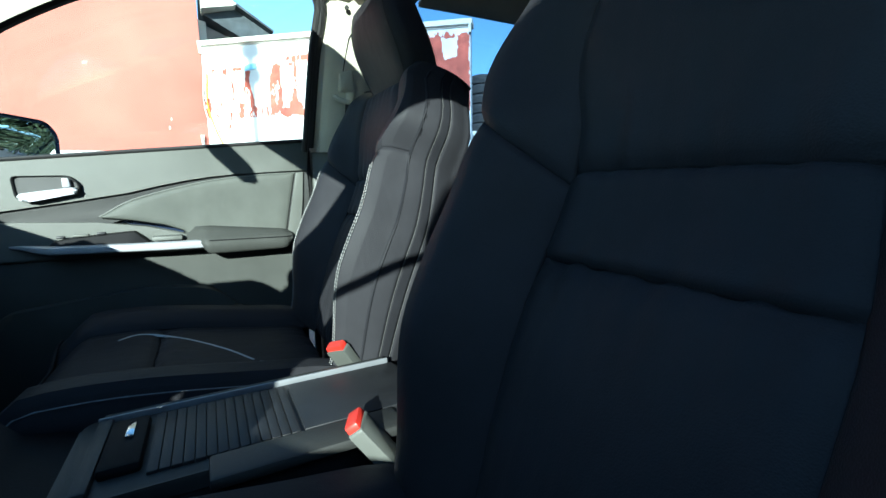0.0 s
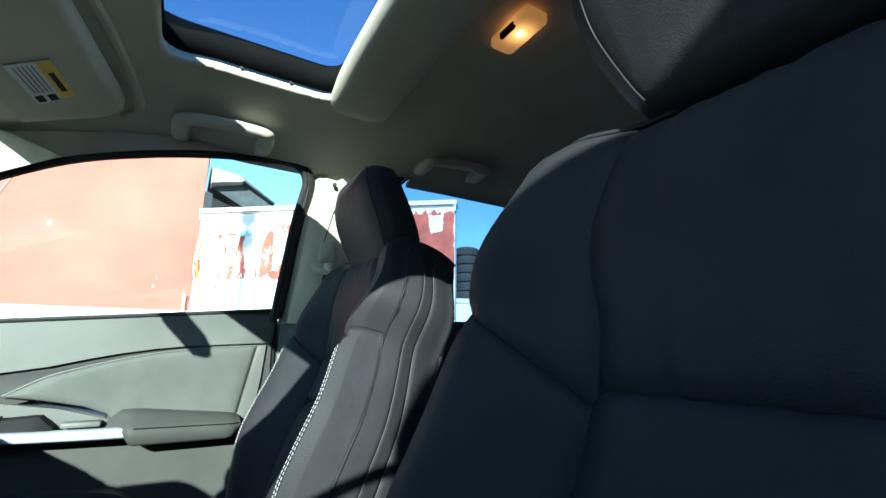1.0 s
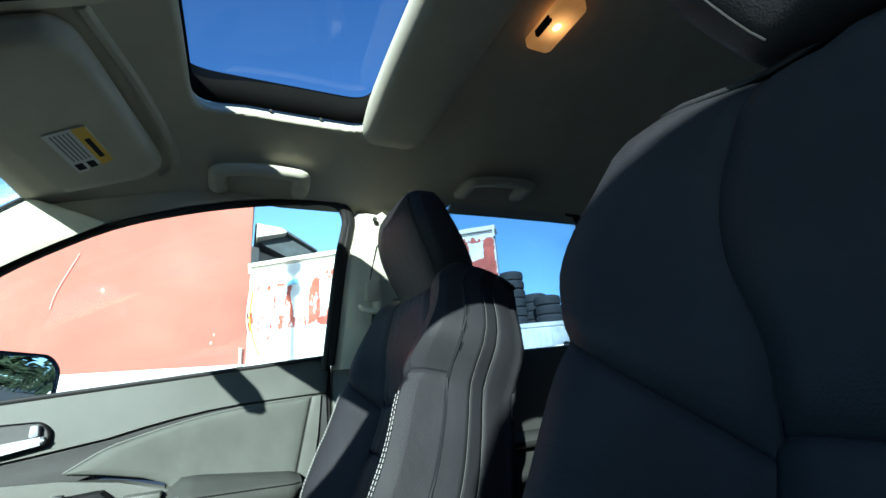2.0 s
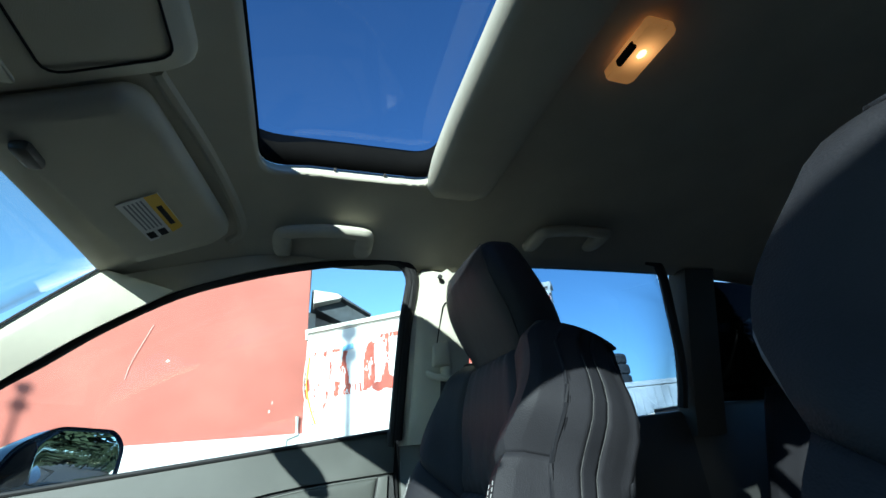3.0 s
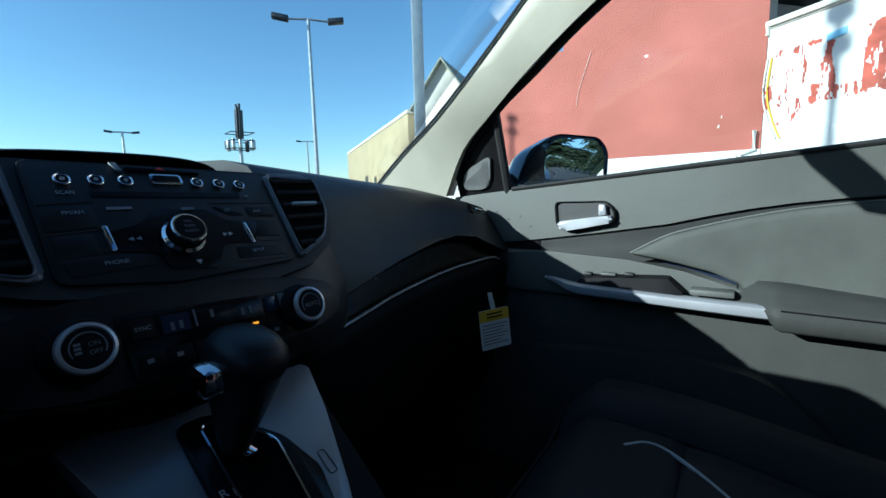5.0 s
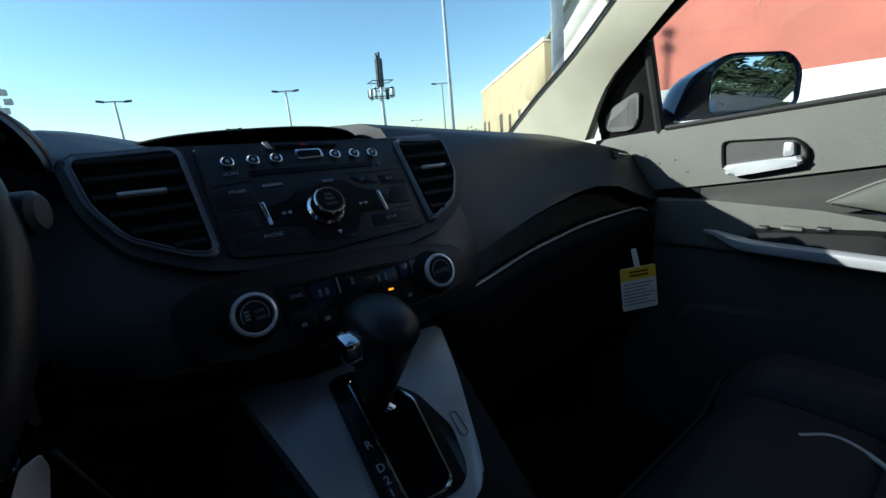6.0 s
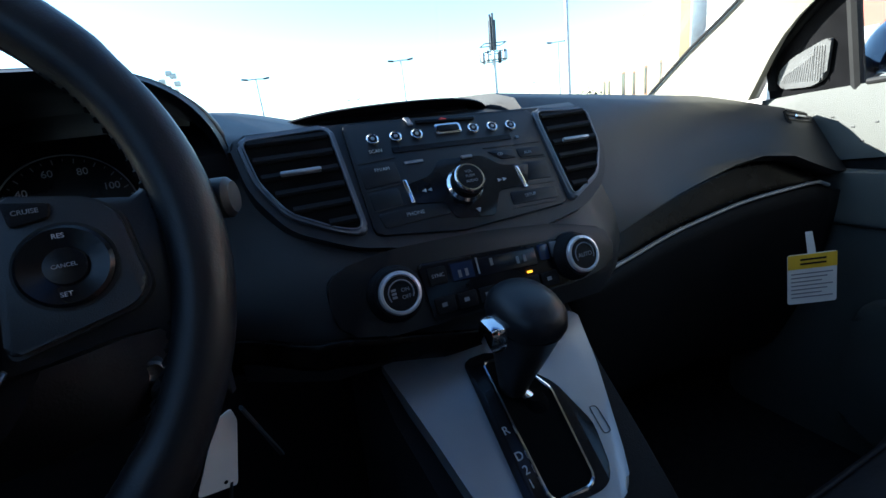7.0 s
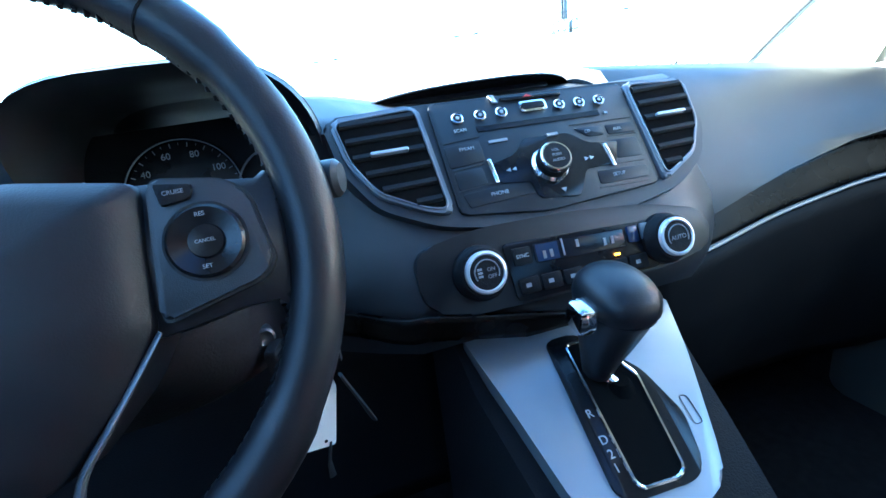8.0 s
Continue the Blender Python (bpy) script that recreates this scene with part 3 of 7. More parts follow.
    part("height_slider", prism(B(), rounded([(-0.208, 1.30), (-0.208, 1.35), (-0.245, 1.36), (-0.255, 1.30)], 0.008, 3), FB, 0.0, 0.018, 0.006), PILLAR, b, "pale belt height slider")
    part("trim_plug", lathe(B(), [(0.006, -0.004), (0.006, 0.002), (0.002, 0.003)], Plane3(FB(-0.222, 1.505, 0.004), (0, side, 0), (0.33 * side, 0, 1)), n=14), DOOR_DARK, b)
    lp = [[(side * 0.80, -0.14, z), (side * 0.758, -0.145, z), (side * 0.745, -0.175, z), (side * 0.742, -0.27, z), (side * 0.755, -0.355, z), (side * 0.80, -0.36, z)] for z in steps(0.40, 1.14, 8)]
    part("lower_trim", loft(B(), lp), DOOR_GREY, b, "grey lower pillar trim")
    if side > 0:
        part("pillar_label", box(B(), (0.743, -0.172, 1.022), (0.004, 0.034, 0.052), 0.001), PAPER, b, "white printed label")
    part("door_seal", tube(B(), [(side * 0.768, -0.130, z) for z in steps(0.42, 1.17, 8)], 0.010, 8), RUBBER, b, "black door seal")
    # rear pillars and quarter panel
    cp = [[(side * (0.755 - 0.36 * (z - 1.09) + 0.03), -0.985 - 0.06 * (1.5 - z), z), (side * (0.755 - 0.36 * (z - 1.09) - 0.02), -1.00 - 0.06 * (1.5 - z), z), (side * (0.755 - 0.36 * (z - 1.09) - 0.03), -1.10 - 0.06 * (1.5 - z), z), (side * (0.755 - 0.36 * (z - 1.09) + 0.03), -1.16 - 0.06 * (1.5 - z), z)] for z in steps(1.10, 1.56, 6)]
    solo(f"pillar_{n + 4}", loft(B(), cp), DOOR_DARK, "dark trim of the rear pillar", "pillar trim", "structure")
    q = [(-1.02, 1.19), (-1.75, 1.20), (-1.75, 0.40), (-1.02, 0.40)]
    solo(f"wall_quarter_{n}", prism(B(), q, G, -0.12, 0.01, 0.008), DOOR_DARK, "dark luggage bay side trim", "side trim", "structure")
    dp = [[(side * (0.755 - 0.36 * (z - 1.09) + 0.03), -1.50, z), (side * (0.755 - 0.36 * (z - 1.09) - 0.03), -1.51, z), (side * (0.755 - 0.36 * (z - 1.09) - 0.05), -1.72, z), (side * (0.755 - 0.36 * (z - 1.09) + 0.03), -1.74, z)] for z in steps(1.17, 1.58, 5)]
    solo(f"pillar_{n + 6}", loft(B(), dp), DOOR_DARK, "dark trim of the tail pillar", "pillar trim", "structure")
    bmg = B()
    bmg.faces.new([bmg.verts.new(pane_at(y, z, side, -0.012)) for y, z in ((-1.13, 1.19), (-1.12, 1.54), (-1.50, 1.53), (-1.52, 1.19))])
    g = solo(f"window_{n}", bmg, GLASS_QUARTER, "small dark rear quarter glass", "window", "structure", thick=0.003)
    g.visible_shadow = False
    # roof rail that closes the gap between headliner and window frames
    rail = []
    edge = [(0.479, 1.390), (0.349, 1.457), (0.22, 1.497), (0.092, 1.524), (-0.036, 1.541), (-0.105, 1.546), (-0.40, 1.570), (-0.64, 1.592), (-0.86, 1.580), (-1.1, 1.560), (-1.74, 1.53)]
    for y in steps(0.462, -1.72, 37):
        zg = next(z0 + (z1 - z0) * (y0 - y) / (y0 - y1) for (y0, z0), (y1, z1) in zip(edge, edge[1:]) if y >= y1 - 1e-9) + 0.002
        xg = 0.755 - 0.36 * (zg - 1.09)
        rail.append([(side * (xg + 0.005), y, zg + 0.004), (side * (xg - 0.014), y, zg + 0.008), (side * 0.585, y, roof_z(0.585, y) + 0.002), (side * 0.585, y, roof_z(0.585, y) + 0.05), (side * (xg + 0.06), y, zg + 0.04)])
    solo(f"roof_rail_{n}", loft(B(), rail), HEADLINER, "pale headliner edge along the roof rail", "headliner", "structure", sharp=60)
    # outside mirror
    om = thing("side_mirror", "dark glossy door mirror with a reflecting glass", "side mirror", (side * 0.86, 0.70, 1.10), group="door mirrors")
    MM = Plane3((side * 0.955, 0.612, 1.168), Vector((side * 0.27, -0.145, 0)), (side * 0.03, 0.05, 1))
    if MM.n.y > 0:
        MM.n = -MM.n
    shape = rounded([(-0.165, -0.062), (0.150, -0.055), (0.160, 0.030), (0.125, 0.066), (-0.03, 0.070), (-0.120, 0.025)], 0.03, 6)
    rings = [[MM(-0.005 + (p + 0.005) * sc, q * sc, cc) for p, q in shape] for sc, cc in ((0.93, 0.0), (1.0, 0.006), (1.0, -0.02), (0.96, -0.05), (0.86, -0.08), (0.66, -0.105), (0.35, -0.118))]
    part("housing", loft(B(), rings), CAR_PAINT, om, "dark glossy housing")
    outline = rounded([(-0.072, -0.052), (0.140, -0.047), (0.148, 0.026), (0.118, 0.057), (-0.020, 0.060), (-0.064, 0.030)], 0.020, 6)
    part("mirror_recess", prism(B(), rounded([(-0.150, -0.052), (-0.076, -0.052), (-0.070, 0.040), (-0.105, 0.016)], 0.012, 4), MM, -0.004, 0.0065, 0.002), PLASTIC_D, om, "black inner edge of the housing")
    part("mirror_glass", prism(B(), outline, MM, -0.004, 0.0035, 0.001), MIRROR, om, "clear reflecting glass")
    stem = [[(side * (0.77 + 0.13 * t), 0.71 + 0.02 * math.cos(w) * 1.2, 1.105 + 0.02 * t + 0.022 * math.sin(w)) for w in (2 * math.pi * j / 12 for j in range(12))] for t in steps(0, 1, 4)]
    part("stem", loft(B(), stem), PLASTIC_D, om, "black mirror foot")


def thing_switch(d, side):
    """The window switch on its dark base."""
    base = []
    for y, h in ((0.50, 0.000), (0.49, 0.012), (0.46, 0.018), (0.40, 0.022), (0.34, 0.026), (0.325, 0.026), (0.30, 0.002)):
        base.append([(side * 0.742, y, 0.890), (side * 0.742, y, 0.899 + h), (side * 0.705, y, 0.896 + h), (side * 0.694, y, 0.889)])
    s = part("switch_panel", loft(B(), base), PLASTIC_D, d, "black switch panel")
    for k, (y, l) in enumerate(((0.475, 0.016), (0.435, 0.03), (0.395, 0.018))):
        box(bmk := B(), (side * 0.718, y, 0.919 + 0.0025 * k), (0.014, l, 0.006), 0.002)
        part("switch", bmk, DOOR_GREY if k == 1 else PLASTIC, s)
    box(bmk := B(), (side * 0.725, 0.255, 0.902), (0.04, 0.07, 0.012), 0.004)
    part("pull_cup_lid", bmk, DOOR_GREY, d, "grey cup trim")
    return s


both(side_of_car)
# the driver's door stands open, swung out about its front hinge with its mirror
swing = Matrix.Translation((-0.80, 0.84, 0)) @ Matrix.Rotation(radians(-66), 4, "Z") @ Matrix.Translation((0.80, -0.84, 0))
for ob in list(bpy.data.objects):
    if ob.name == "door_2" or (ob.name.startswith("side_mirror") and ob.location.x < 0):
        ob.matrix_basis = swing @ ob.matrix_basis
        # the unseen mirror is set lower, only to place the shadow it casts
        if ob.name != "door_2":
            ob.matrix_basis = Matrix.Translation((0, 0, -0.11)) @ ob.matrix_basis


def shell():
    bm = box(B(), (0, -0.35, 0.40), (1.56, 3.0, 0.04))
    solo("floor", bm, CARPET, "black carpeted car floor", "car floor", "structure")
    bm = box(B(), (0, 1.16, 0.74), (1.56, 0.05, 0.66))
    solo("wall_front", bm, CARPET, "black bulkhead under the dashboard", "bulkhead", "structure")
    for s in (1, -1):
        bm = box(B(), (s * 0.775, 0.90, 0.73), (0.05, 0.62, 0.66), 0.01)
        solo("wall_kick", bm, CARPET, "black trim at the side of the footwell", "kick panel", "structure")
    bm = prism(B(), [(-0.78, 0.4), (0.78, 0.4), (0.76, 1.17), (-0.76, 1.17)], Plane3((0, -1.76, 0), (1, 0, 0), (0, 0, 1)), -0.05, 0.0)
    solo("wall_back", bm, DOOR_DARK, "dark inner trim of the tailgate", "tailgate", "structure")
    bm = sheet(B(), lambda u, v: Vector((u * (1 - 0.15 * v), -1.80 + 0.11 * v, 1.17 + 0.40 * v)), steps(-0.70, 0.70, 8), steps(0, 1, 4))
    g = solo("window_back", bm, GLASS_REAR, "rear window glass of the tailgate", "window", "structure", thick=0.004)
    g.visible_shadow = False

    def ws(u, v):
        top = Vector((u * 0.585, front_edge(u * 0.585) + 0.012, roof_z(u * 0.585, front_edge(u * 0.585)) + 0.012))
        low = Vector((u * 0.70, 1.19 - 0.14 * u * u, 1.062))
        return low.lerp(top, v) + Vector((0, 0.02, 0.02)) * math.sin(math.pi * v)

    g = solo("windscreen", sheet(B(), ws, steps(-1, 1, 16), steps(0, 1, 8)), GLASS, "clear laminated windscreen", "windscreen", "structure", sharp=80, thick=0.004)
    g.visible_shadow = False
    def frit(u, v):
        low = 0.80 + 0.20 * min(abs(u) / 0.40, 1.0) ** 2
        return ws(u, low + (1.0 - low) * v) + Vector((0, -0.004, -0.006))
    band = solo("shade_band", sheet(B(), frit, steps(-0.39, 0.39, 16), steps(0, 1, 3)), glass_material("dotted frit", (0.30, 0.40, 0.58)), "blue dotted shade patch behind the mirror", "shade band", "structure", sharp=80)
    band.visible_shadow = False
    # bonnet, only to close the car in front
    hood = sheet(B(), lambda u, v: Vector((u * (0.80 - 0.06 * v), 1.24 - 0.13 * u * u * (1 - v) + 0.85 * v, 0.985 - 0.10 * v - 0.03 * u * u)), steps(-1, 1, 10), steps(0, 1, 6))
    solo("bonnet", hood, CAR_PAINT, "dark painted bonnet", "bonnet", "structure", sharp=60, thick=0.01)


shell()


# ---- roof fittings ----
def sun_visor(side):
    v = thing("sun_visor", "pale fabric sun visor folded up against the roof", "sun visor", (side * 0.36, 0.42, 1.51), group="sun visors")

    def at(u, w, d):
        # u across (0 inboard to 1 outboard), w from hinge edge (0) rearwards (1)
        x = 0.105 + 0.405 * u
        y = 0.458 - 0.045 * u - (0.152 + 0.020 * u) * w
        return Vector((side * x, y, roof_z(x, y) - 0.012 - d))

    outline = rounded([(0.0, 0.04), (1.0, 0.04), (0.98, 0.80), (0.93, 1.0), (0.06, 1.0), (0.0, 0.9)], 0.06, 5)
    bm = B()
    n = len(outline)
    c = (0.5, 0.52)
    rings = []
    for s, d in ((0.0, 0.016), (0.5, 0.0165), (0.85, 0.0165), (0.96, 0.015), (1.0, 0.009), (1.0, 0.002), (0.97, -0.003)):
        rings.append([at(c[0] + (a - c[0]) * s, c[1] + (b - c[1]) * s, d * 1.7) for a, b in outline])
    loft(bm, rings[1:], caps=True)
    part("visor_panel", bm, HEADLINER, v, "pale woven visor panel", sharp=50)
    # recess in the headliner behind the visor
    tube(bmr := B(), curve_pts([at(0.0, 1.10, -0.007), at(0.5, 1.12, -0.007), at(0.96, 1.10, -0.006), at(1.06, 0.9, -0.004)], 5), 0.010, 8)
    part("recess_edge", bmr, HEADLINER, v)
    tube(bmh := B(), [at(-0.06, 0.03, 0.006), at(0.10, 0.03, 0.006)], 0.006, 10)
    part("visor_clip", bmh, PLASTIC_D, v, "dark retaining clip")
    box(bmh := B(), at(0.165, 0.16, 0.034), (0.046, 0.022, 0.016), 0.006)
    part("clip_hook", bmh, DOOR_DARK, v, "dark visor hook")
    if side > 0:
        uvec = (at(0.65, 0.6, 0.028) - at(0.35, 0.6, 0.028))
        F = Plane3(at(0.66, 0.50, 0.0300), -uvec, at(0.5, 0.8, 0.018) - at(0.5, 0.4, 0.018))
        F.n = Vector((0, 0, -1))
        l = part("warning_label", prism(B(), [(-0.062, -0.030), (0.062, -0.030), (0.062, 0.030), (-0.062, 0.030)], F, -0.0004 - 0.001, 0.0006), PAPER, v, "white and yellow warning label")
        part("yellow_band", prism(B(), [(-0.062, 0.010), (0.062, 0.010), (0.062, 0.030), (-0.062, 0.030)], F, 0.0004, 0.0012), YELLOW, l)
        for k in range(5):
            y = 0.003 - 0.006 * k
            part("text_bar", prism(B(), [(-0.025, y - 0.0012), (0.056, y - 0.0012), (0.056, y + 0.0012), (-0.025, y + 0.0012)], F, 0.0004, 0.0011), INK_GREY, l)
        for y in (-0.002, -0.020):
            part("picture_mark", prism(B(), [(-0.055, y - 0.006), (-0.034, y - 0.006), (-0.034, y + 0.006), (-0.055, y + 0.006)], F, 0.0004, 0.0011), PLASTIC_D, l)
        part("text_bar", prism(B(), [(-0.030, 0.016), (0.030, 0.016), (0.030, 0.024), (-0.030, 0.024)], F, 0.0010, 0.0017), PLASTIC_D, l)


both(sun_visor)


def grab_handle(side, y0, y1, inboard=0.0):
    g = thing("grab_handle", "pale plastic grab handle above the door window", "grab handle", (side * 0.55, (y0 + y1) / 2, 1.53), group="grab handles")

    def at(y, x, d):
        x -= 0.014 * (y0 - y) / L + inboard
        return Vector((side * x, y, roof_z(x, y) - d))

    L = y0 - y1
    path = [at(y0, 0.575, 0.004), at(y0 - 0.001, 0.555, 0.020), at(y0 - 0.002, 0.514, 0.028), at(y0 - 0.014, 0.501, 0.029), at(y0 - L * 0.5, 0.498, 0.026), at(y1 + 0.014, 0.501, 0.029), at(y1 + 0.002, 0.514, 0.028), at(y1 + 0.001, 0.555, 0.020), at(y1, 0.575, 0.004)]
    part("bar", tube(B(), curve_pts(path, 5), 0.019, 12, squash=0.68), PILLAR, g, "pale rounded bar")
    for y in (y0 - 0.003, y1 + 0.003):
        box(bm := B(), at(y, 0.556, 0.014), (0.062, 0.036, 0.030), 0.011, seg=3)
        part("end_cap", bm, PILLAR, g)


for sd in (1, -1):
    grab_handle(sd, 0.150, -0.030)
    grab_handle(sd, -0.455, -0.635, 0.045)


def dome_lamp():
    d = thing("dome_lamp", "lit amber dome lamp in the headliner", "ceiling lamp", (0.0, -0.36, 1.64))
    F = Plane3((-0.03, -0.365, 1.638), (1, 0, 0), (0, 1, 0))
    F.n = Vector((0, 0, -1))
    out = rounded([(-0.052, -0.024), (0.052, -0.024), (0.052, 0.024), (-0.052, 0.024)], 0.007, 4)
    part("lens", prism(B(), out, F, 0.0, 0.016, 0.003, 3), LAMP_LENS, d, "amber glowing lens")
    part("bulb_glow", prism(B(), rounded([(-0.012, -0.006), (0.004, -0.006), (0.004, 0.006), (-0.012, 0.006)], 0.005, 4), F, 0.012, 0.0168, 0.002), LAMP_BULB, d, "bright bulb behind the lens")
    part("switch", prism(B(), rounded([(-0.017, 0.018), (0.022, 0.018), (0.022, 0.0265), (-0.017, 0.0265)], 0.004, 3), F, 0.010, 0.021, 0.003), PLASTIC_D, d, "black rocker switch")


dome_lamp()


def roof_console():
    c = thing("roof_console", "pale overhead console with a sunglasses lid", "overhead console", (0, 0.46, 1.57))

    def at(x, y, d):
        return Vector((x, y, roof_z(x, y) - d))

    outline = rounded([(0.10, 0.47), (0.10, 0.24), (-0.10, 0.24), (-0.10, 0.47)], 0.035, 5)
    rings = [[at(x * s, 0.355 + (y - 0.355) * s, d) for x, y in outline] for s, d in ((1.0, 0.002), (1.0, 0.012), (0.95, 0.020), (0.5, 0.022))]
    part("console_body", loft(B(), rings), HEADLINER, c, "pale moulded body", sharp=60)
    lid = rounded([(0.075, 0.38), (0.075, 0.262), (-0.075, 0.262), (-0.075, 0.38)], 0.02, 4)
    tube(bm := B(), [at(x, y, 0.0225) for x, y in lid], 0.0016, 6, closed=True)
    part("lid_gap", bm, PLASTIC_D, c)
    for x in (0.06, -0.06):
        box(bm := B(), at(x * 0.75, 0.425, 0.022), (0.06, 0.05, 0.008), 0.006)
        part("map_lamp", bm, PILLAR, c, "unlit map lamp")


roof_console()


def rear_view_mirror():
    m = thing("rear_view_mirror", "black framed rear view mirror on the windscreen", "rear view mirror", (0, 0.52, 1.43))
    F = Plane3((-0.005, 0.540, 1.440), Vector((1, -0.18, 0.04)), Vector((0, 0.42, 1)))
    out = rounded([(-0.125, -0.030), (0.125, -0.030), (0.125, 0.034), (-0.125, 0.034)], 0.026, 6)
    rings = [[F(a * s, b * s, c) for a, b in out] for s, c in ((0.45, -0.034), (0.85, -0.028), (1.0, -0.010), (1.0, 0.0), (0.97, 0.003))]
    part("housing", loft(B(), rings), PLASTIC_D, m, "black housing")
    part("mirror_glass", prism(B(), rounded([(-0.118, -0.024), (0.118, -0.024), (0.118, 0.028), (-0.118, 0.028)], 0.02, 5), F, 0.0, 0.004, 0.001), MIRROR, m)
    part("arm", tube(B(), [F(0, 0.01, -0.03), (0.0, 0.56, 1.45), (0.0, 0.605, 1.475)], 0.010, 10), PLASTIC_D, m)
    box(bm := B(), (0, 0.60, 1.485), (0.05, 0.05, 0.03), 0.008)
    part("foot", bm, PLASTIC_D, m)


rear_view_mirror()


def seat_belt(side):
    b = thing("seat_belt", "black woven seat belt hanging from a pale guide", "seat belt", (side * 0.66, -0.25, 1.0), group="front belts")
    g = Vector((side * 0.668, -0.245, 1.292))
    part("belt_guide", tube(B(), curve_pts([g + Vector((0, 0.050, 0.004)), g + Vector((-side * 0.014, 0.030, -0.014)), g + Vector((-side * 0.016, -0.02, -0.018)), g + Vector((-side * 0.008, -0.055, -0.004))], 5), [0.013] + [0.008] * 14 + [0.013], 10), PILLAR, b, "pale belt guide")
    part("guide_arm", tube(B(), [g + Vector((0, 0.0, 0.05)), g + Vector((-side * 0.010, 0.0, 0.015)), g + Vector((-side * 0.012, 0.0, -0.016))], [0.020, 0.018, 0.012], 12), PILLAR, b)
    line = curve_pts([g + Vector((-side * 0.012, -0.01, -0.012)), (side * 0.672, -0.245, 1.15), (side * 0.69, -0.235, 1.0), (side * 0.70, -0.20, 0.80), (side * 0.70, -0.13, 0.60)], 6)
    bm = B()
    rows = []
    for p in line:
        w = Vector((0.004 * side, 0.024, 0))
        rows.append([p - w, p + w])
    loft(bm, rows, ring=False)
    part("strap", bm, BELT, b, "black woven strap", thick=0.0022)
    part("belt_tag", box(B(), (side * 0.689, -0.205, 1.02), (0.004, 0.035, 0.05), 0.0015), PAPER, b, "white belt tag")


both(seat_belt)


# ---- seats ----
DARKISH = pbr("worn dark metal", (0.06, 0.06, 0.064), 0.4, 0.7, var=0.1, bump=0.05)
PIPING = pbr("pale grey piping", (0.42, 0.42, 0.41), 0.6, var=0.05, bump=0.05)
RECLINE = radians(21)
UPV, FWD = Vector((0, -math.sin(RECLINE), math.cos(RECLINE))), Vector((0, math.cos(RECLINE), math.sin(RECLINE)))
HIP = Vector((0.36, -0.062, 0.665))


def back_half(s):
    """Half the seatback's width at the height s along it."""
    return 0.240 + 0.012 * smooth(s / 0.25) - 0.026 * smooth((s - 0.28) / 0.17) + 0.026 * smooth((s - 0.44) / 0.07) - 0.064 * smooth((s - 0.52) / 0.13)


def back_depth(x, s):
    """How far the front of the seatback stands out."""
    h = back_half(s)
    u = abs(x) / h
    bol = 0.072 * (0.55 + 0.45 * smooth((s - 0.02) / 0.2)) * (1 - 0.75 * smooth((s - 0.38) / 0.22))
    rise = smooth((u - 0.50) / 0.36) * (1 - smooth((u - 0.92) / 0.12) * 0.75)
    lumbar = 0.016 * math.sin(math.pi * min(s / 0.40, 1.0))
    return lumbar + bol * rise + 0.052 * smooth((s - 0.30) / 0.32) - 0.022 * smooth((s - 0.595) / 0.05) - 0.020 * smooth((u - 0.94) / 0.06)


def seat_at(x, s, extra=0.0):
    return HIP + Vector((x, 0, 0)) + UPV * s + FWD * (back_depth(x, s) + extra)


def slanted(x, s, extra=0.0):
    """The same place, with the seam under the shoulder falling towards the middle of the seat."""
    h = back_half(s)
    inward = min(max((h - abs(x)) / (0.48 * h), 0.0), 1.0)
    fallen = s + (0.012 - 0.062 * inward) * math.exp(-(((s - 0.44) / 0.09) ** 2))
    return seat_at(x * back_half(fallen) / h, fallen, extra)


def cushion_at(x, y, extra=0.0):
    """The top of the seat cushion; y from the hip forwards."""
    u = abs(x) / 0.255
    z = 0.668 + 0.045 * smooth(y / 0.42) + 0.034 * smooth((u - 0.5) / 0.28) - 0.05 * smooth((y - 0.44) / 0.09) ** 2 - 0.02 * smooth((u - 0.93) / 0.07) - 0.022 * smooth((0.1 - y) / 0.2)
    return Vector((0.37 + x, -0.06 + y, z + extra))


def pillow(at, u0, u1, v0, v1, nu=14, nv=16, groove=0.009, inset=0.12, gather=0.0):
    """A padded panel between seams: its rim sinks into the seam, and its hide gathers there."""
    u_seed = v0 + 0.3
    def fn(p, q):
        e = min(p / inset, (1 - p) / inset, 1.0)
        g = min(q / (inset * 0.8), (1 - q) / (inset * 0.8), 1.0)
        d = -groove * ((1 - math.sin(e * math.pi / 2)) + (1 - math.sin(g * math.pi / 2)))
        d = max(d, -groove * 1.25)
        if gather:
            folds = math.sin(p * 31 + 7 * u_seed) + 0.8 * math.sin(p * 53 + 11 * u_seed) + 0.6 * math.sin(p * 19 + 3 * u_seed)
            d += gather * folds * (math.exp(-q / 0.16) + 0.8 * math.exp(-(1 - q) / 0.13)) * min(1.0, 9 * p, 9 * (1 - p))
        lo, hi = (u0(v0 + (v1 - v0) * q) if callable(u0) else u0), (u1(v0 + (v1 - v0) * q) if callable(u1) else u1)
        return at(lo + (hi - lo) * p, v0 + (v1 - v0) * q, d)
    ps = sorted({*steps(0, 1, nu), 0.02, 0.05, 0.09, 0.91, 0.95, 0.98})
    qs = sorted({*steps(0, 1, nv), 0.02, 0.05, 0.95, 0.98})
    return sheet(B(), fn, ps, qs)


def depth(s):
    """How far the rear of the backrest lies behind its front, thinner towards the top."""
    return 0.115 - 0.036 * smooth((s - 0.30) / 0.30)


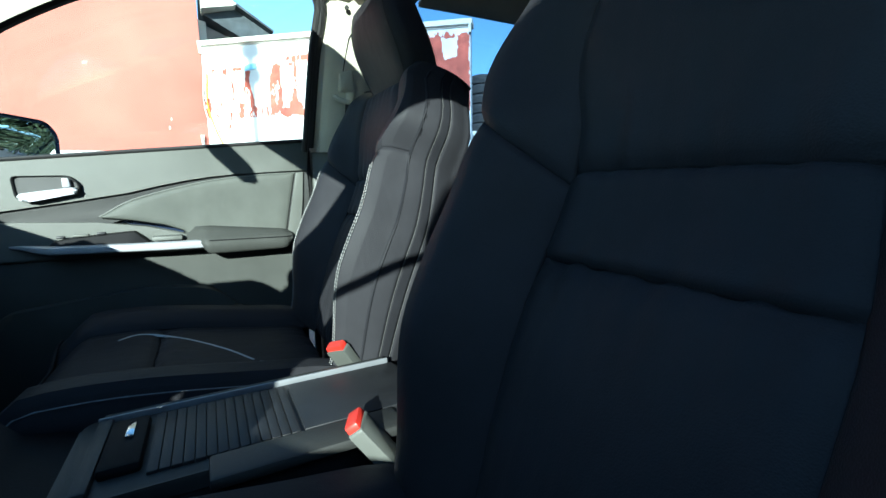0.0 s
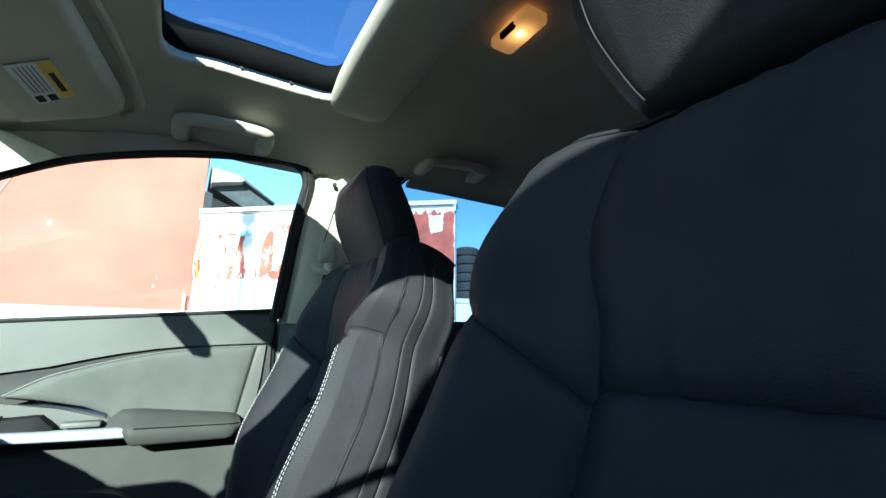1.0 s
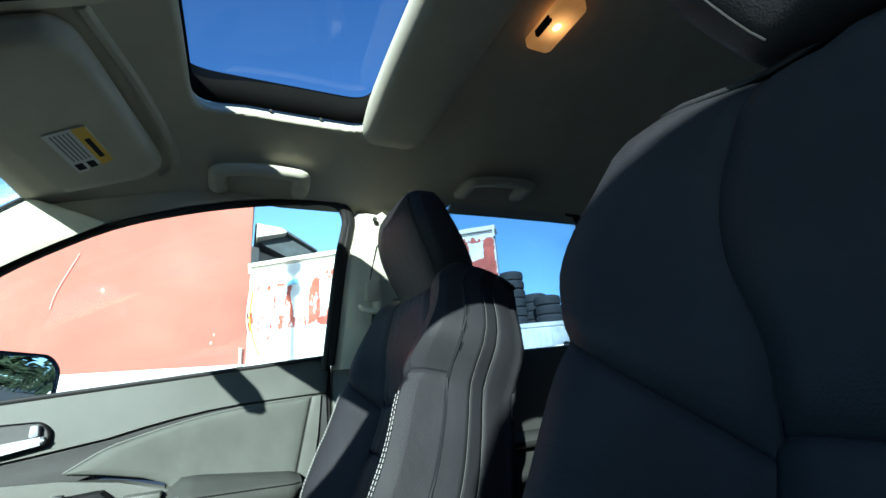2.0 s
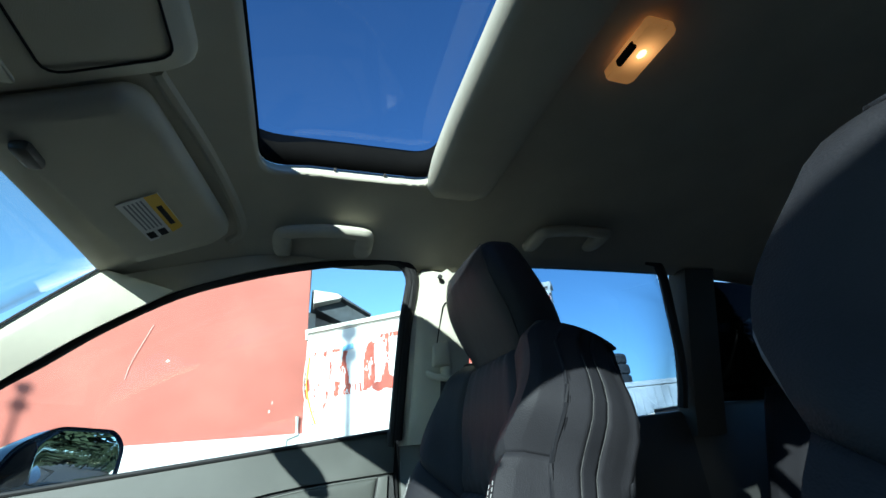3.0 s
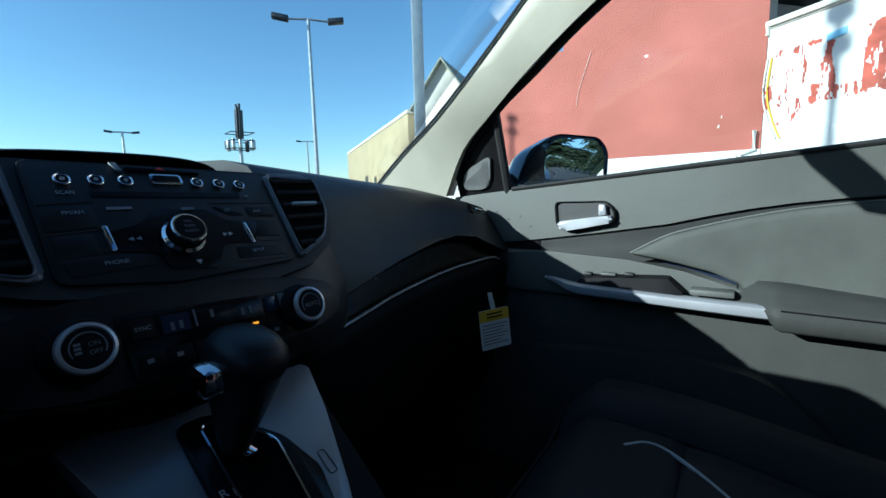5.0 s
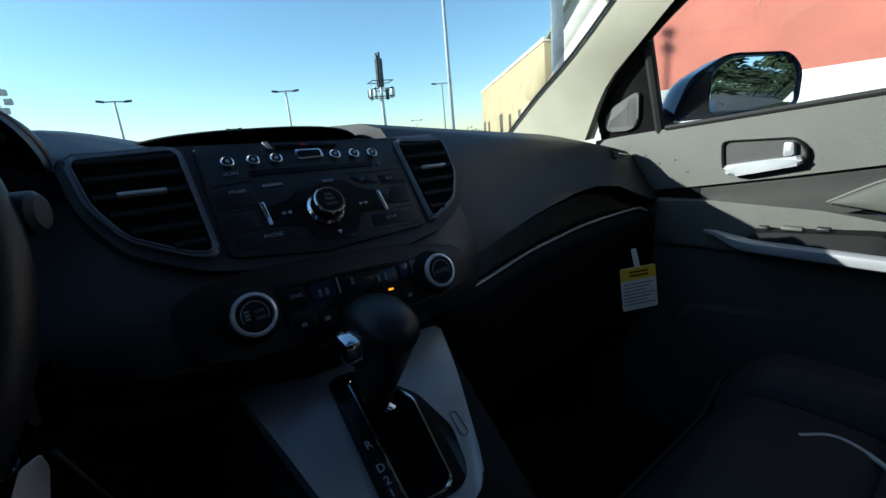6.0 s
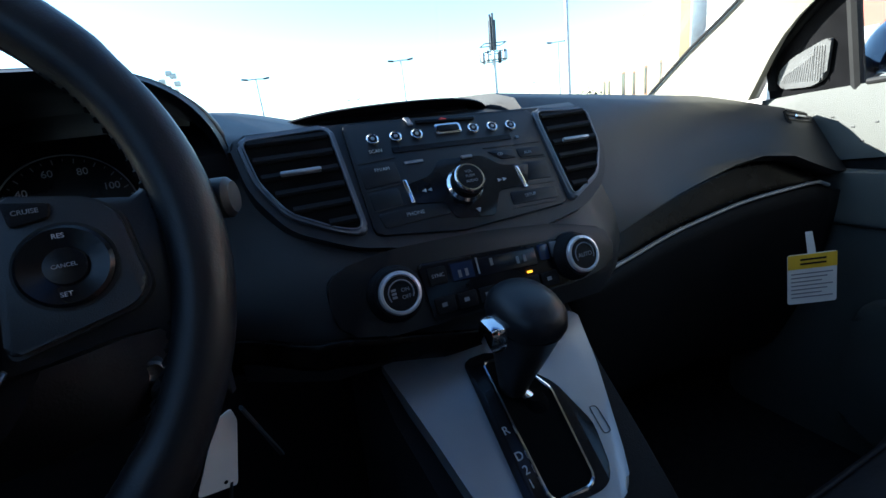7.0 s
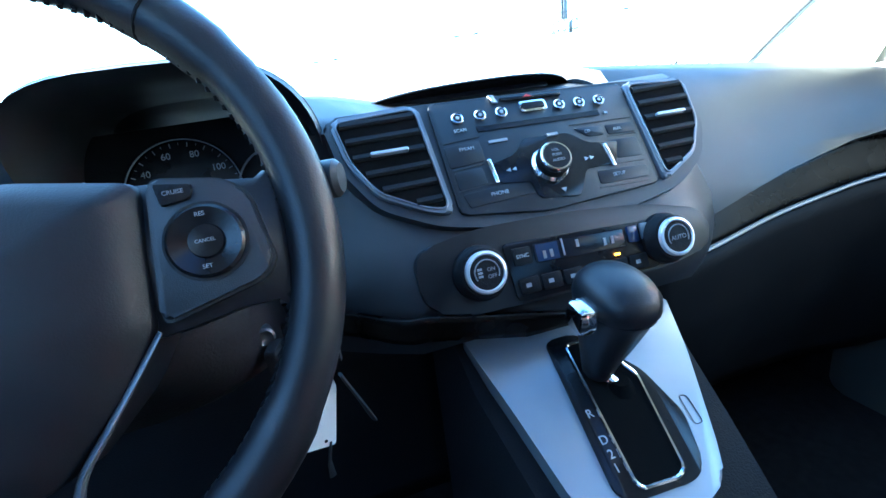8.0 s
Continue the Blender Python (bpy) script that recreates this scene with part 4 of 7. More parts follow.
def build_seat():
    t = thing("front_seat", "black leather front bucket seat with pale stitching", "car seat", (0.37, 0, 0.42), group="front seats")
    inner = lambda s: back_half(s) * 0.52
    for lo, hi, nm in ((0.0, 0.312, "lower_back_pad"), (0.312, 0.404, "middle_back_pad"), (0.404, 0.625, "upper_back_pad")):
        part(nm, pillow(seat_at, lambda s: -inner(s), inner, lo, hi, 60, 22, gather=0.0016), LEATHER, t, "black creased leather panel", thick=0.006)
    for sd in (1, -1):
        a, b = (inner, lambda s: back_half(s)) if sd > 0 else (lambda s: -back_half(s), lambda s: -inner(s))
        part("back_bolster", pillow(slanted, a, b, -0.01, 0.44, 12, 22), LEATHER, t, "black leather side bolster", thick=0.006)
        part("shoulder_pad", pillow(slanted, a, b, 0.44, 0.64, 12, 14), LEATHER, t, "black leather shoulder pad", thick=0.006)
        # side of the back, between the front edge and the hard shell
        def flank(v, s, sd=sd):
            front = seat_at(sd * back_half(s), s)
            rear = HIP + Vector((sd * (back_half(s) - 0.02), 0, 0)) + UPV * s + FWD * -depth(s)
            p = front.lerp(rear, v)
            p.x += sd * 0.012 * math.sin(math.pi * min(v * 1.15, 1))
            return p
        top = 0.64
        part("back_flank", sheet(B(), flank, steps(0, 0.30, 6), steps(-0.02, top, 24)), LEATHER, t, "black leather flank", thick=0.004)
        part("flank_strip", sheet(B(), lambda v, q: flank(v, q) - Vector((sd * 0.0015, 0, 0)), steps(0.315, 0.485, 5), steps(-0.02, top, 24)), LEATHER_SIDE, t, "dark vinyl inset strip", thick=0.004)
        part("rear_flank", sheet(B(), flank, steps(0.50, 1.0, 8), steps(-0.02, top, 24)), LEATHER, t, thick=0.004)
        for v in (0.308, 0.492):
            part("flank_piping", tube(B(), [flank(v, q) + Vector((sd * 0.0018, 0, 0)) for q in steps(0.0, top - 0.05, 28)], 0.0006, 6), STITCH_DULL, t, "dull piping")
        part("edge_piping", tube(B(), [flank(0.02, q) + Vector((sd * 0.002, 0, 0)) for q in steps(0.0, top - 0.02, 28)], 0.0028, 6), LEATHER_SIDE, t)
        # a double row of pale stitches along the ridge of the bolster
        for u in (0.885, 0.925):
            bm = B()
            for k in range(60):
                q = 0.01 + 0.0066 * k
                tube(bm, [slanted(sd * back_half(p) * u, p, 0.005) for p in (q, q + 0.0046)], 0.0008, 4)
            part("bolster_stitching", bm, STITCH, t, "pale stitching")
    # top edge and back shell
    def over(u, v):
        x = u * back_half(0.64)
        f, r = seat_at(x, 0.638), HIP + Vector((x * 0.96, 0, 0)) + UPV * 0.638 + FWD * -depth(0.638)
        return f.lerp(r, v) + UPV * (0.018 * math.sin(math.pi * v) ** 0.7) * (1 - 0.6 * u ** 4)
    part("top_roll", sheet(B(), over, steps(-1, 1, 20), steps(0, 1, 10)), LEATHER, t, "black leather top edge", thick=0.004)
    bm = B()
    for k in range(40):
        u = -0.92 + 0.046 * k
        tube(bm, [over(u, 0.30) + UPV * 0.002, over(u + 0.028, 0.30) + UPV * 0.002], 0.0007, 4)
    part("stitching", bm, STITCH, t, "pale stitching")
    def shell_back(u, s):
        x = u * (back_half(s) - 0.02)
        return HIP + Vector((x, 0, 0)) + UPV * s + FWD * (-depth(s) - 0.02 * (1 - u ** 4) * math.sin(math.pi * min(max(s, 0) / 0.6, 1)))
    part("back_shell", sheet(B(), shell_back, steps(-1, 1, 12), steps(-0.06, 0.64, 12)), LEATHER_SIDE, t, "black seatback cover", thick=0.006)
    # cushion
    part("cushion_pad", pillow(cushion_at, -0.150, 0.150, 0.02, 0.33, 44, 18, gather=0.0010), LEATHER, t, "black leather seat pad", thick=0.006)
    part("thigh_pad", pillow(cushion_at, -0.150, 0.150, 0.33, 0.53, 16, 12), LEATHER, t, "black leather thigh pad", thick=0.006)
    for sd in (1, -1):
        lo, hi = (0.150, 0.255) if sd > 0 else (-0.255, -0.150)
        part("cushion_bolster", pillow(cushion_at, lo, hi, 0.0, 0.53, 12, 18), LEATHER, t, "black leather cushion bolster", thick=0.006)
        line = [cushion_at(sd * 0.252, y, 0.000) for y in steps(0.02, 0.50, 20)]
        part("cushion_piping", tube(B(), line, 0.0013, 6), STITCH, t, "pale piping")
        def skirt(y, v, sd=sd):
            p = cushion_at(sd * 0.255, y)
            return Vector((p.x + sd * 0.018 * math.sin(math.pi * v), p.y, p.z + (0.50 - p.z) * v))
        part("cushion_side", sheet(B(), skirt, steps(-0.02, 0.53, 14), steps(0, 1, 8)), LEATHER_SIDE, t, "black vinyl cushion side", thick=0.004)
    for pts in (((0.085, 0.405), (0.112, 0.375), (0.100, 0.335), (0.050, 0.270), (-0.02, 0.205), (-0.092, 0.158)), ((-0.104, 0.148), (-0.118, 0.10), (-0.145, 0.05), (-0.165, 0.02))):
        part("cushion_piping", tube(B(), curve_pts([cushion_at(a, b, 0.0015) for a, b in pts], 5), 0.0031, 8), PIPING, t, "pale curved piping")
    def nose(x, v):
        p = cushion_at(x, 0.53)
        return Vector((p.x, p.y + 0.028 * math.sin(math.pi * min(v * 1.2, 1)) - 0.05 * v * v, p.z + (0.50 - p.z) * v))
    part("cushion_nose", sheet(B(), nose, steps(-0.255, 0.255, 16), steps(0, 1, 8)), LEATHER_SIDE, t, "black leather front roll", thick=0.004)
    part("seat_base", box(B(), (0.37, 0.17, 0.47), (0.44, 0.48, 0.08), 0.02), PLASTIC_D, t, "black plastic base")
    for x in (0.17, 0.57):
        part("seat_rail", box(B(), (x, 0.15, 0.43), (0.04, 0.62, 0.02), 0.005), RUBBER, t)
    # head restraint: a rounded block that leans forward, with a gusset between two seams round its sides
    def restraint(v, w, lift=0.0):
        e = max(1 - abs(2 * v - 1) ** 6, 0.0) ** (1 / 5)
        e = max(e, 0.12)
        hw = (0.116 + 0.026 * smooth(v / 0.45) - 0.018 * smooth((v - 0.5) / 0.5)) * (0.45 + 0.55 * e) + lift
        front, rear = -0.240 + 0.052 * smooth(v / 0.8), -0.350 + 0.090 * v
        yc, hd = (front + rear) / 2, (front - rear) / 2 * (0.30 + 0.70 * e) + lift
        cw, sw = math.cos(w), math.sin(w)
        return Vector((0.352 + hw * math.copysign(abs(cw) ** 0.52, cw), yc + hd * math.copysign(abs(sw) ** 0.56, sw), 1.222 + 0.224 * v + lift * (2 * v - 1)))

    ring_angles = [2 * math.pi * j / 40 for j in range(40)]
    hr = part("head_restraint", loft(B(), [[restraint(k / 22, w) for w in ring_angles] for k in range(23)]), LEATHER, t, "black leather head restraint", sharp=70)
    for turn in (0.80, -0.45):
        up = [restraint(v, turn, 0.0008) for v in steps(0.06, 0.97, 22)]
        down = [restraint(v, math.pi - turn, 0.0008) for v in steps(0.97, 0.06, 22)]
        part("restraint_seam", tube(B(), up + down, 0.0009, 6), RUBBER, hr)
    for x in (-0.06, 0.06):
        part("post", tube(B(), [(0.352 + x, -0.322, 1.10), (0.352 + x, -0.305, 1.26)], 0.0065, 10), DARKISH, hr, "dark steel post")
    return t


passenger_seat = build_seat()
# the driver's restraint is raised on its posts
driver_seat = copy_thing(passenger_seat, Matrix.Translation((-0.424, 0.018, 0.418)))
for ob in list(driver_seat.children):
    if ob.name.startswith("bolster_stitching"):
        bpy.data.objects.remove(ob)
    elif ob.name.startswith("head_restraint"):
        ob.matrix_basis = Matrix.Translation((0, 0.012, 0.045)) @ ob.matrix_basis


def buckle(x, y, z, turn, lean):
    b = thing("belt_buckle", "grey belt buckle with a red release button", "belt buckle", (x, y, z - 0.10), group="belt buckles")
    F = Plane3((x, y, z), turn, lean)
    part("buckle_body", prism(B(), rounded([(-0.019, -0.075), (0.019, -0.075), (0.021, 0.012), (-0.021, 0.012)], 0.005, 3), F, -0.010, 0.010, 0.004), DOOR_GREY, b, "grey plastic body")
    part("release_button", prism(B(), rounded([(-0.019, 0.010), (0.019, 0.010), (0.017, 0.022), (-0.017, 0.022)], 0.004, 3), F, -0.0085, 0.0085, 0.003), BUCKLE_RED, b, "red release button")
    part("stalk", tube(B(), [F(0, -0.07, 0), F(0, -0.16, 0)], 0.012, 8), RUBBER, b)


buckle(0.120, -0.040, 0.728, (0.75, 0.55, -0.25), (-0.12, 0.62, 1))
buckle(-0.150, 0.005, 0.728, (0.9, -0.45, 0.10), (0.15, 0.75, 1))


def rear_bench():
    r = thing("rear_bench", "dark leather rear bench seat behind the front seats", "car seat", (0, -1.05, 0.45))
    for x0, x1 in ((-0.66, -0.24), (-0.24, 0.24), (0.24, 0.66)):
        def at(x, s, e=0.0):
            return Vector((x, -1.02 - 0.40 * s + e, 0.68 + 0.92 * s))
        part("back_pad", pillow(at, x0, x1, 0.0, 0.58, 12, 12, 0.014), LEATHER, r, "black leather back pad", thick=0.02)
        def cu(x, y, e=0.0):
            return Vector((x, -1.06 + y, 0.72 + 0.05 * y + e))
        part("cushion_pad", pillow(cu, x0, x1, 0.0, 0.50, 12, 12, 0.014), LEATHER, r, "black leather cushion", thick=0.02)
    part("bench_base", box(B(), (0, -0.86, 0.57), (1.30, 0.44, 0.26), 0.02), LEATHER_SIDE, r)
    for x in (-0.42, 0.0, 0.42):
        box(bm := B(), (x, -1.30, 1.27), (0.25, 0.09, 0.13), 0.035, seg=3)
        part("head_restraint", bm, LEATHER, r, "black leather head restraint")


rear_bench()


# ---- dashboard ----
HIDE = pbr("smooth black hide", (0.009, 0.009, 0.0108), 0.42, var=0.1, scale=20, bump=0.08, grain=900, spec=0.35)
PAD = pbr("soft black pad", (0.0095, 0.0095, 0.0115), 0.5, var=0.12, scale=16, bump=0.1, grain=1100, spec=0.27)
KNOB_RING = pbr("bright satin ring", (0.62, 0.63, 0.65), 0.3, 0.55, var=0.03, bump=0)
FACE = pbr("fine black face plastic", (0.0085, 0.009, 0.0105), 0.42, var=0.15, scale=22, bump=0.08, grain=1500, spec=0.28)
VENT_RIM = pbr("dull satin rim", (0.15, 0.16, 0.175), 0.38, 0.6, var=0.05, bump=0)
# near-black colour stands in for shade inside wells; the boot is truly black
WELL = pbr("painted well shade and black boot", (0.003, 0.003, 0.003), 0.9, var=0.1, bump=0, spec=0.05)
VENT_EDGE = pbr("satin edge", (0.27, 0.28, 0.31), 0.32, 0.7, var=0.05, bump=0)
VENT_GREY = pbr("dull grey paint", (0.13, 0.14, 0.155), 0.42, 0.4, var=0.08, scale=20, bump=0.05)
RADIO = Plane3((0.015, 0.682, 1.072), (1, 0, 0), (0, 0.586, 0.811))
CLIMATE = Plane3((0.005, 0.612, 0.980), (1, 0, 0), (0, 0.35, 0.937))


def lip_z(x):
    return min(0.944 + 0.20 * (x - 0.24) - 0.16 * max(x - 0.40, 0) ** 2, 1.0 - 0.05 * smooth((x - 0.58) / 0.16))


def strip_z(x):
    return min(0.905 + 0.115 * (x - 0.236) - 0.10 * max(x - 0.40, 0) ** 2, lip_z(x) - 0.02)


def dash_front(x):
    """How far the dash's bulge stands back from its middle, towards the doors."""
    return 0.02 * smooth((abs(x) - 0.2) / 0.2) - 0.035 * smooth((abs(x) - 0.50) / 0.24)


def dashboard():
    d = thing("dashboard", "black grained dashboard with a central radio panel", "dashboard", (0, 0.9, 0.6))
    # upper body on the passenger's side, and its mirror on the driver's side
    for side in (1, -1):
        rings = []
        for x in ((0.178, 0.19) if side > 0 else (0.10, 0.15)) + (0.20, 0.26, 0.32, 0.38, 0.44, 0.50, 0.56, 0.62, 0.67, 0.71, 0.742):
            f = dash_front(x)
            drop = 0.028 * smooth((x - 0.64) / 0.11)
            crest = 1.143 - 0.10 * (x - 0.295) if side > 0 else 1.132
            zl = lip_z(x) if side > 0 else 0.965
            yb = 1.17 - 0.20 * x * x
            dip = 0.0 if side > 0 else 0.10 * smooth((x - 0.15) / 0.05) * smooth((0.60 - x) / 0.04)
            prof = [(yb, crest - 0.022 - drop * 0.4), (0.98, crest - drop * 0.3), (0.87, crest - 0.004 - drop * 0.5), (0.81 + f * 0.4, crest - 0.016 - drop * 0.7), (0.772 + f * 0.8, min(1.103, crest - 0.024) - drop), (0.745 + f, 1.075 - drop), (0.722 + f, 1.040 - drop), (0.703 + f, 1.005 - drop * 0.8)]
            zl = min(zl, 1.0 - drop * 0.8)
            prof += [(0.690 + f, (zl + 1.005 - drop * 0.8) / 2), (0.684 + f, zl + 0.006), (0.692 + f, zl), (0.74 + f, zl - 0.01), (0.95, zl), (yb + 0.03, 1.03)]
            rings.append([(side * x, y, z - (dip * smooth((0.97 - y) / 0.06) if z > 1.03 else 0.0)) for y, z in prof])
        part("upper_dash", loft(B(), rings), PLASTIC, d, "black grained dash top", sharp=50)
    # middle top with the hooded tray
    rings = []
    for x in steps(-0.225, 0.21, 20):
        hump = 0.014 * (1 - min(abs(x) / 0.21, 1) ** 2)
        rise = 0.036 * smooth((-0.05 - x) / 0.17)
        prof = [(1.16, 1.110), (1.0, 1.131 + hump * 0.4 + rise * 0.7), (0.91, 1.130 + hump * 0.5 + rise), (0.84, 1.124 + rise), (0.78, 1.112 + rise * 0.7), (0.735, 1.124 + rise * 0.15), (0.722, 1.118), (0.735, 1.05), (0.80, 1.0), (1.16, 1.0)]
        rings.append([(x, y, z) for y, z in prof])
    part("centre_top", loft(B(), rings), PLASTIC, d, "black grained dash centre", sharp=50)
    # hooded display: an arched lip over a dark well
    def arch(y, g, lift):
        return [(0.016 + 0.172 * g * math.copysign(abs(math.cos(w)) ** 0.8, math.cos(w)), y + 0.05 * abs(math.cos(w)) ** 3, 1.108 + (0.043 + lift) * math.sin(w) ** 0.55) for w in steps(0, math.pi, 28)]
    part("display_hood", loft(B(), [arch(0.852, 0.97, -0.004), arch(0.848, 0.985, -0.001), arch(0.852, 1.0, 0.0), arch(0.92, 1.02, -0.018), arch(1.03, 1.05, -0.043)], ring=False), PLASTIC_D, d, "black grained display hood", sharp=60, thick=0.002)
    well = sheet(B(), lambda x, y: Vector((0.018 + x * (1 + 0.3 * (y - 0.745)), y, 1.114 + 0.02 * (y - 0.745))), steps(-0.135, 0.135, 8), steps(0.745, 0.90, 4))
    part("display_well", well, RUBBER, d, "dark display well", thick=0.003)
    part("display", prism(B(), rounded([(-0.115, 0.0), (0.15, 0.0), (0.14, 0.034), (-0.105, 0.034)], 0.01, 3), Plane3((0, 0.885, 1.112), (1, 0, 0), (0, 0.2, 1)), -0.004, 0.0), SCREEN, d, "dark information display")
    # stack body below the radio
    rings = []
    for x in steps(-0.225, 0.225, 12):
        e = smooth((abs(x) - 0.15) / 0.08)
        prof = [(0.725 + 0.03 * e, 1.112), (0.652 + 0.045 * e, 1.020), (0.618 + 0.055 * e, 0.985), (0.606 + 0.06 * e, 0.950), (0.622 + 0.05 * e, 0.915), (0.80, 0.90), (0.85, 1.09)]
        rings.append([(x, y, z) for y, z in prof])
    part("stack_body", loft(B(), rings), PLASTIC, d, "black centre stack", sharp=50)
    # the panel that carries radio and vents, with its bowl-shaped lower edge
    bowl = [(-0.209, 0.070), (-0.114, 0.070), (0.118, 0.060), (0.198, 0.052), (0.194, -0.010), (0.172, -0.048), (0.130, -0.074), (0.060, -0.086), (-0.04, -0.082), (-0.125, -0.062), (-0.175, -0.034), (-0.20, 0.010)]
    R = RADIO
    panel = part("radio_surround", prism(B(), rounded(bowl, 0.016, 4), R, -0.030, 0.004, 0.004), PLASTIC, d, "black panel round the radio")
    radio = part("radio", prism(B(), rounded([(-0.104, 0.066), (0.115, 0.056), (0.107, -0.066), (-0.02, -0.070), (-0.105, -0.056)], 0.008, 4), R, 0.0, 0.0078, 0.0015), FACE, d, "black radio face")
    for a, b in ((-0.074, 0.046), (-0.050, 0.0455), (-0.027, 0.045), (0.038, 0.043), (0.061, 0.0415), (0.084, 0.040)):
        kn = part("preset_button", lathe(B(), [(0.0062, 0.007), (0.0064, 0.0098), (0.0056, 0.0106), (0.0047, 0.0098)], R, a - 0.004, b - 0.002, 20), CHROME, radio, "chrome ringed button")
        part("button_face", lathe(B(), [(0.0048, 0.008), (0.0044, 0.0098), (0.001, 0.0100)], R, a - 0.004, b - 0.002, 14), PLASTIC_D, radio)
        part("button_dot", lathe(B(), [(0.0021, 0.0096), (0.0020, 0.0104), (0.0002, 0.0105)], R, a - 0.004, b - 0.002, 8), INK, radio)
    part("wide_button_ring", prism(B(), rounded([(-0.010, 0.0385), (0.020, 0.0375), (0.020, 0.0505), (-0.010, 0.0515)], 0.004, 3), R, 0.007, 0.0100, 0.001), CHROME, radio, "chrome ringed key")
    part("wide_button", prism(B(), rounded([(-0.0075, 0.0408), (0.0175, 0.0398), (0.0175, 0.0482), (-0.0075, 0.0492)], 0.003, 3), R, 0.008, 0.0106, 0.0008), PLASTIC_D, radio)
    part("disc_slot", prism(B(), [(-0.062, 0.0255), (0.074, 0.0205), (0.074, 0.0265), (-0.062, 0.0315)], R, 0.004, 0.0086), GLOSS, radio, "dark disc slot")
    part("hazard_key", prism(B(), rounded([(-0.028, 0.0552), (0.040, 0.0512), (0.040, 0.0560), (-0.028, 0.0600)], 0.002, 2), R, 0.004, 0.0105, 0.001), GLOSS, radio, "long dark hazard key")
    part("hazard_mark", prism(B(), [(-0.003, 0.0553), (0.007, 0.0548), (0.002, 0.0582)], R, 0.009, 0.0112), BUCKLE_RED, radio, "red triangle")
    # a white sliver stands in for the sun's glint beside the key
    part("hazard_glint", prism(B(), [(-0.036, 0.0550), (-0.031, 0.0546), (-0.034, 0.0640), (-0.039, 0.0640)], R, 0.004, 0.010), INK, radio)
    star = [(-0.015, 0.014), (0.035, 0.011), (0.050, -0.004), (0.084, -0.008), (0.072, -0.032), (0.037, -0.032), (0.021, -0.058), (-0.020, -0.052), (-0.024, -0.033), (-0.054, -0.029), (-0.058, -0.007), (-0.030, -0.002)]
    part("knob_plate", prism(B(), rounded([(a - 0.004, b - 0.005) for a, b in star], 0.004, 3), R, 0.004, 0.0092, 0.0006), GLOSS, radio, "gloss black knob plate")
    part("volume_knob", lathe(B(), [(0.0190, 0.010), (0.0190, 0.0135), (0.0165, 0.016), (0.0158, 0.025), (0.0156, 0.0280), (0.0146, 0.0290)], R, -0.004, -0.026, 32), CHROME, radio, "chrome volume knob")
    part("knob_cap", lathe(B(), [(0.0132, 0.024), (0.0132, 0.0292), (0.001, 0.0296)], R, -0.004, -0.026, 28), PLASTIC_D, radio, "black knob cap")
    part("knob_groove", lathe(B(), [(0.0160, 0.0165), (0.0167, 0.0165), (0.0167, 0.0245), (0.0160, 0.0245)], R, -0.004, -0.026, 28), PLASTIC_D, radio)
    for a, b in ((-0.061, -0.020), (0.064, -0.027)):
        part("silver_bar", prism(B(), rounded([(a - 0.0022, b - 0.013), (a + 0.0022, b - 0.013), (a + 0.0012, b + 0.013), (a - 0.0032, b + 0.013)], 0.001, 2), R, 0.007, 0.0108, 0.0008), CHROME, radio, "chrome seek bar")
    for x0, y0, x1, y1 in ((-0.100, 0.018, -0.062, 0.020), (-0.100, -0.012, -0.064, -0.010), (-0.100, -0.034, -0.026, -0.030), (0.040, -0.036, 0.100, -0.040), (0.040, -0.060, 0.098, -0.063), (0.036, 0.014, 0.108, 0.011), (0.072, -0.006, 0.106, -0.008)):
        part("key_gap", prism(B(), [(x0, y0), (x1, y1), (x1, y1 + 0.0012), (x0, y0 + 0.0012)], R, 0.004, 0.0083), RUBBER, radio)
    for key in ([(-0.101, 0.015), (-0.064, 0.016), (-0.064, -0.007), (-0.101, -0.009)], [(-0.099, -0.014), (-0.070, -0.013), (-0.070, -0.031), (-0.099, -0.033)], [(-0.097, -0.037), (-0.030, -0.034), (-0.026, -0.050), (-0.094, -0.052)], [(0.044, -0.041), (0.100, -0.045), (0.098, -0.058), (0.042, -0.056)], [(0.072, -0.010), (0.104, -0.012), (0.102, -0.034), (0.072, -0.032)], [(0.038, 0.010), (0.070, 0.008), (0.070, -0.003), (0.052, -0.002)], [(0.074, 0.008), (0.107, 0.006), (0.106, -0.006), (0.074, -0.004)]):
        part("key", prism(B(), rounded(key, 0.003, 3), R, 0.004, 0.0085, 0.0006), FACE, radio)
    for w, a, b, h in (("SCAN", -0.079, 0.0300, 0.0046), ("FM/AM", -0.079, 0.0090, 0.0046), ("PHONE", -0.062, -0.0430, 0.0048), ("SETUP", 0.066, -0.0490, 0.0044), ("CD", 0.052, 0.0040, 0.0040), ("AUX", 0.086, 0.0010, 0.0040)):
        lettering(w, R, a, b, h * 0.84, INK, radio, 0.0088)
    for a, b, w in ((-0.045, 0.012, 0.020), (0.012, 0.007, 0.012), (0.082, 0.022, 0.004)):
        part("print_bar", prism(B(), [(a - w / 2, b - 0.0014), (a + w / 2, b - 0.0016), (a + w / 2, b + 0.0014), (a - w / 2, b + 0.0016)], R, 0.007, 0.0112 if b < 0.008 else 0.0088), INK_GREY, radio)
    for s, a, b in ((-1, -0.042, -0.022), (1, 0.042, -0.026)):
        for o in (-0.004, 0.002):
            part("seek_mark", prism(B(), [(a + o - s * 0.0022, b - 0.0021), (a + o + s * 0.0024, b), (a + o - s * 0.0022, b + 0.0021)], R, 0.007, 0.0098), INK, radio)
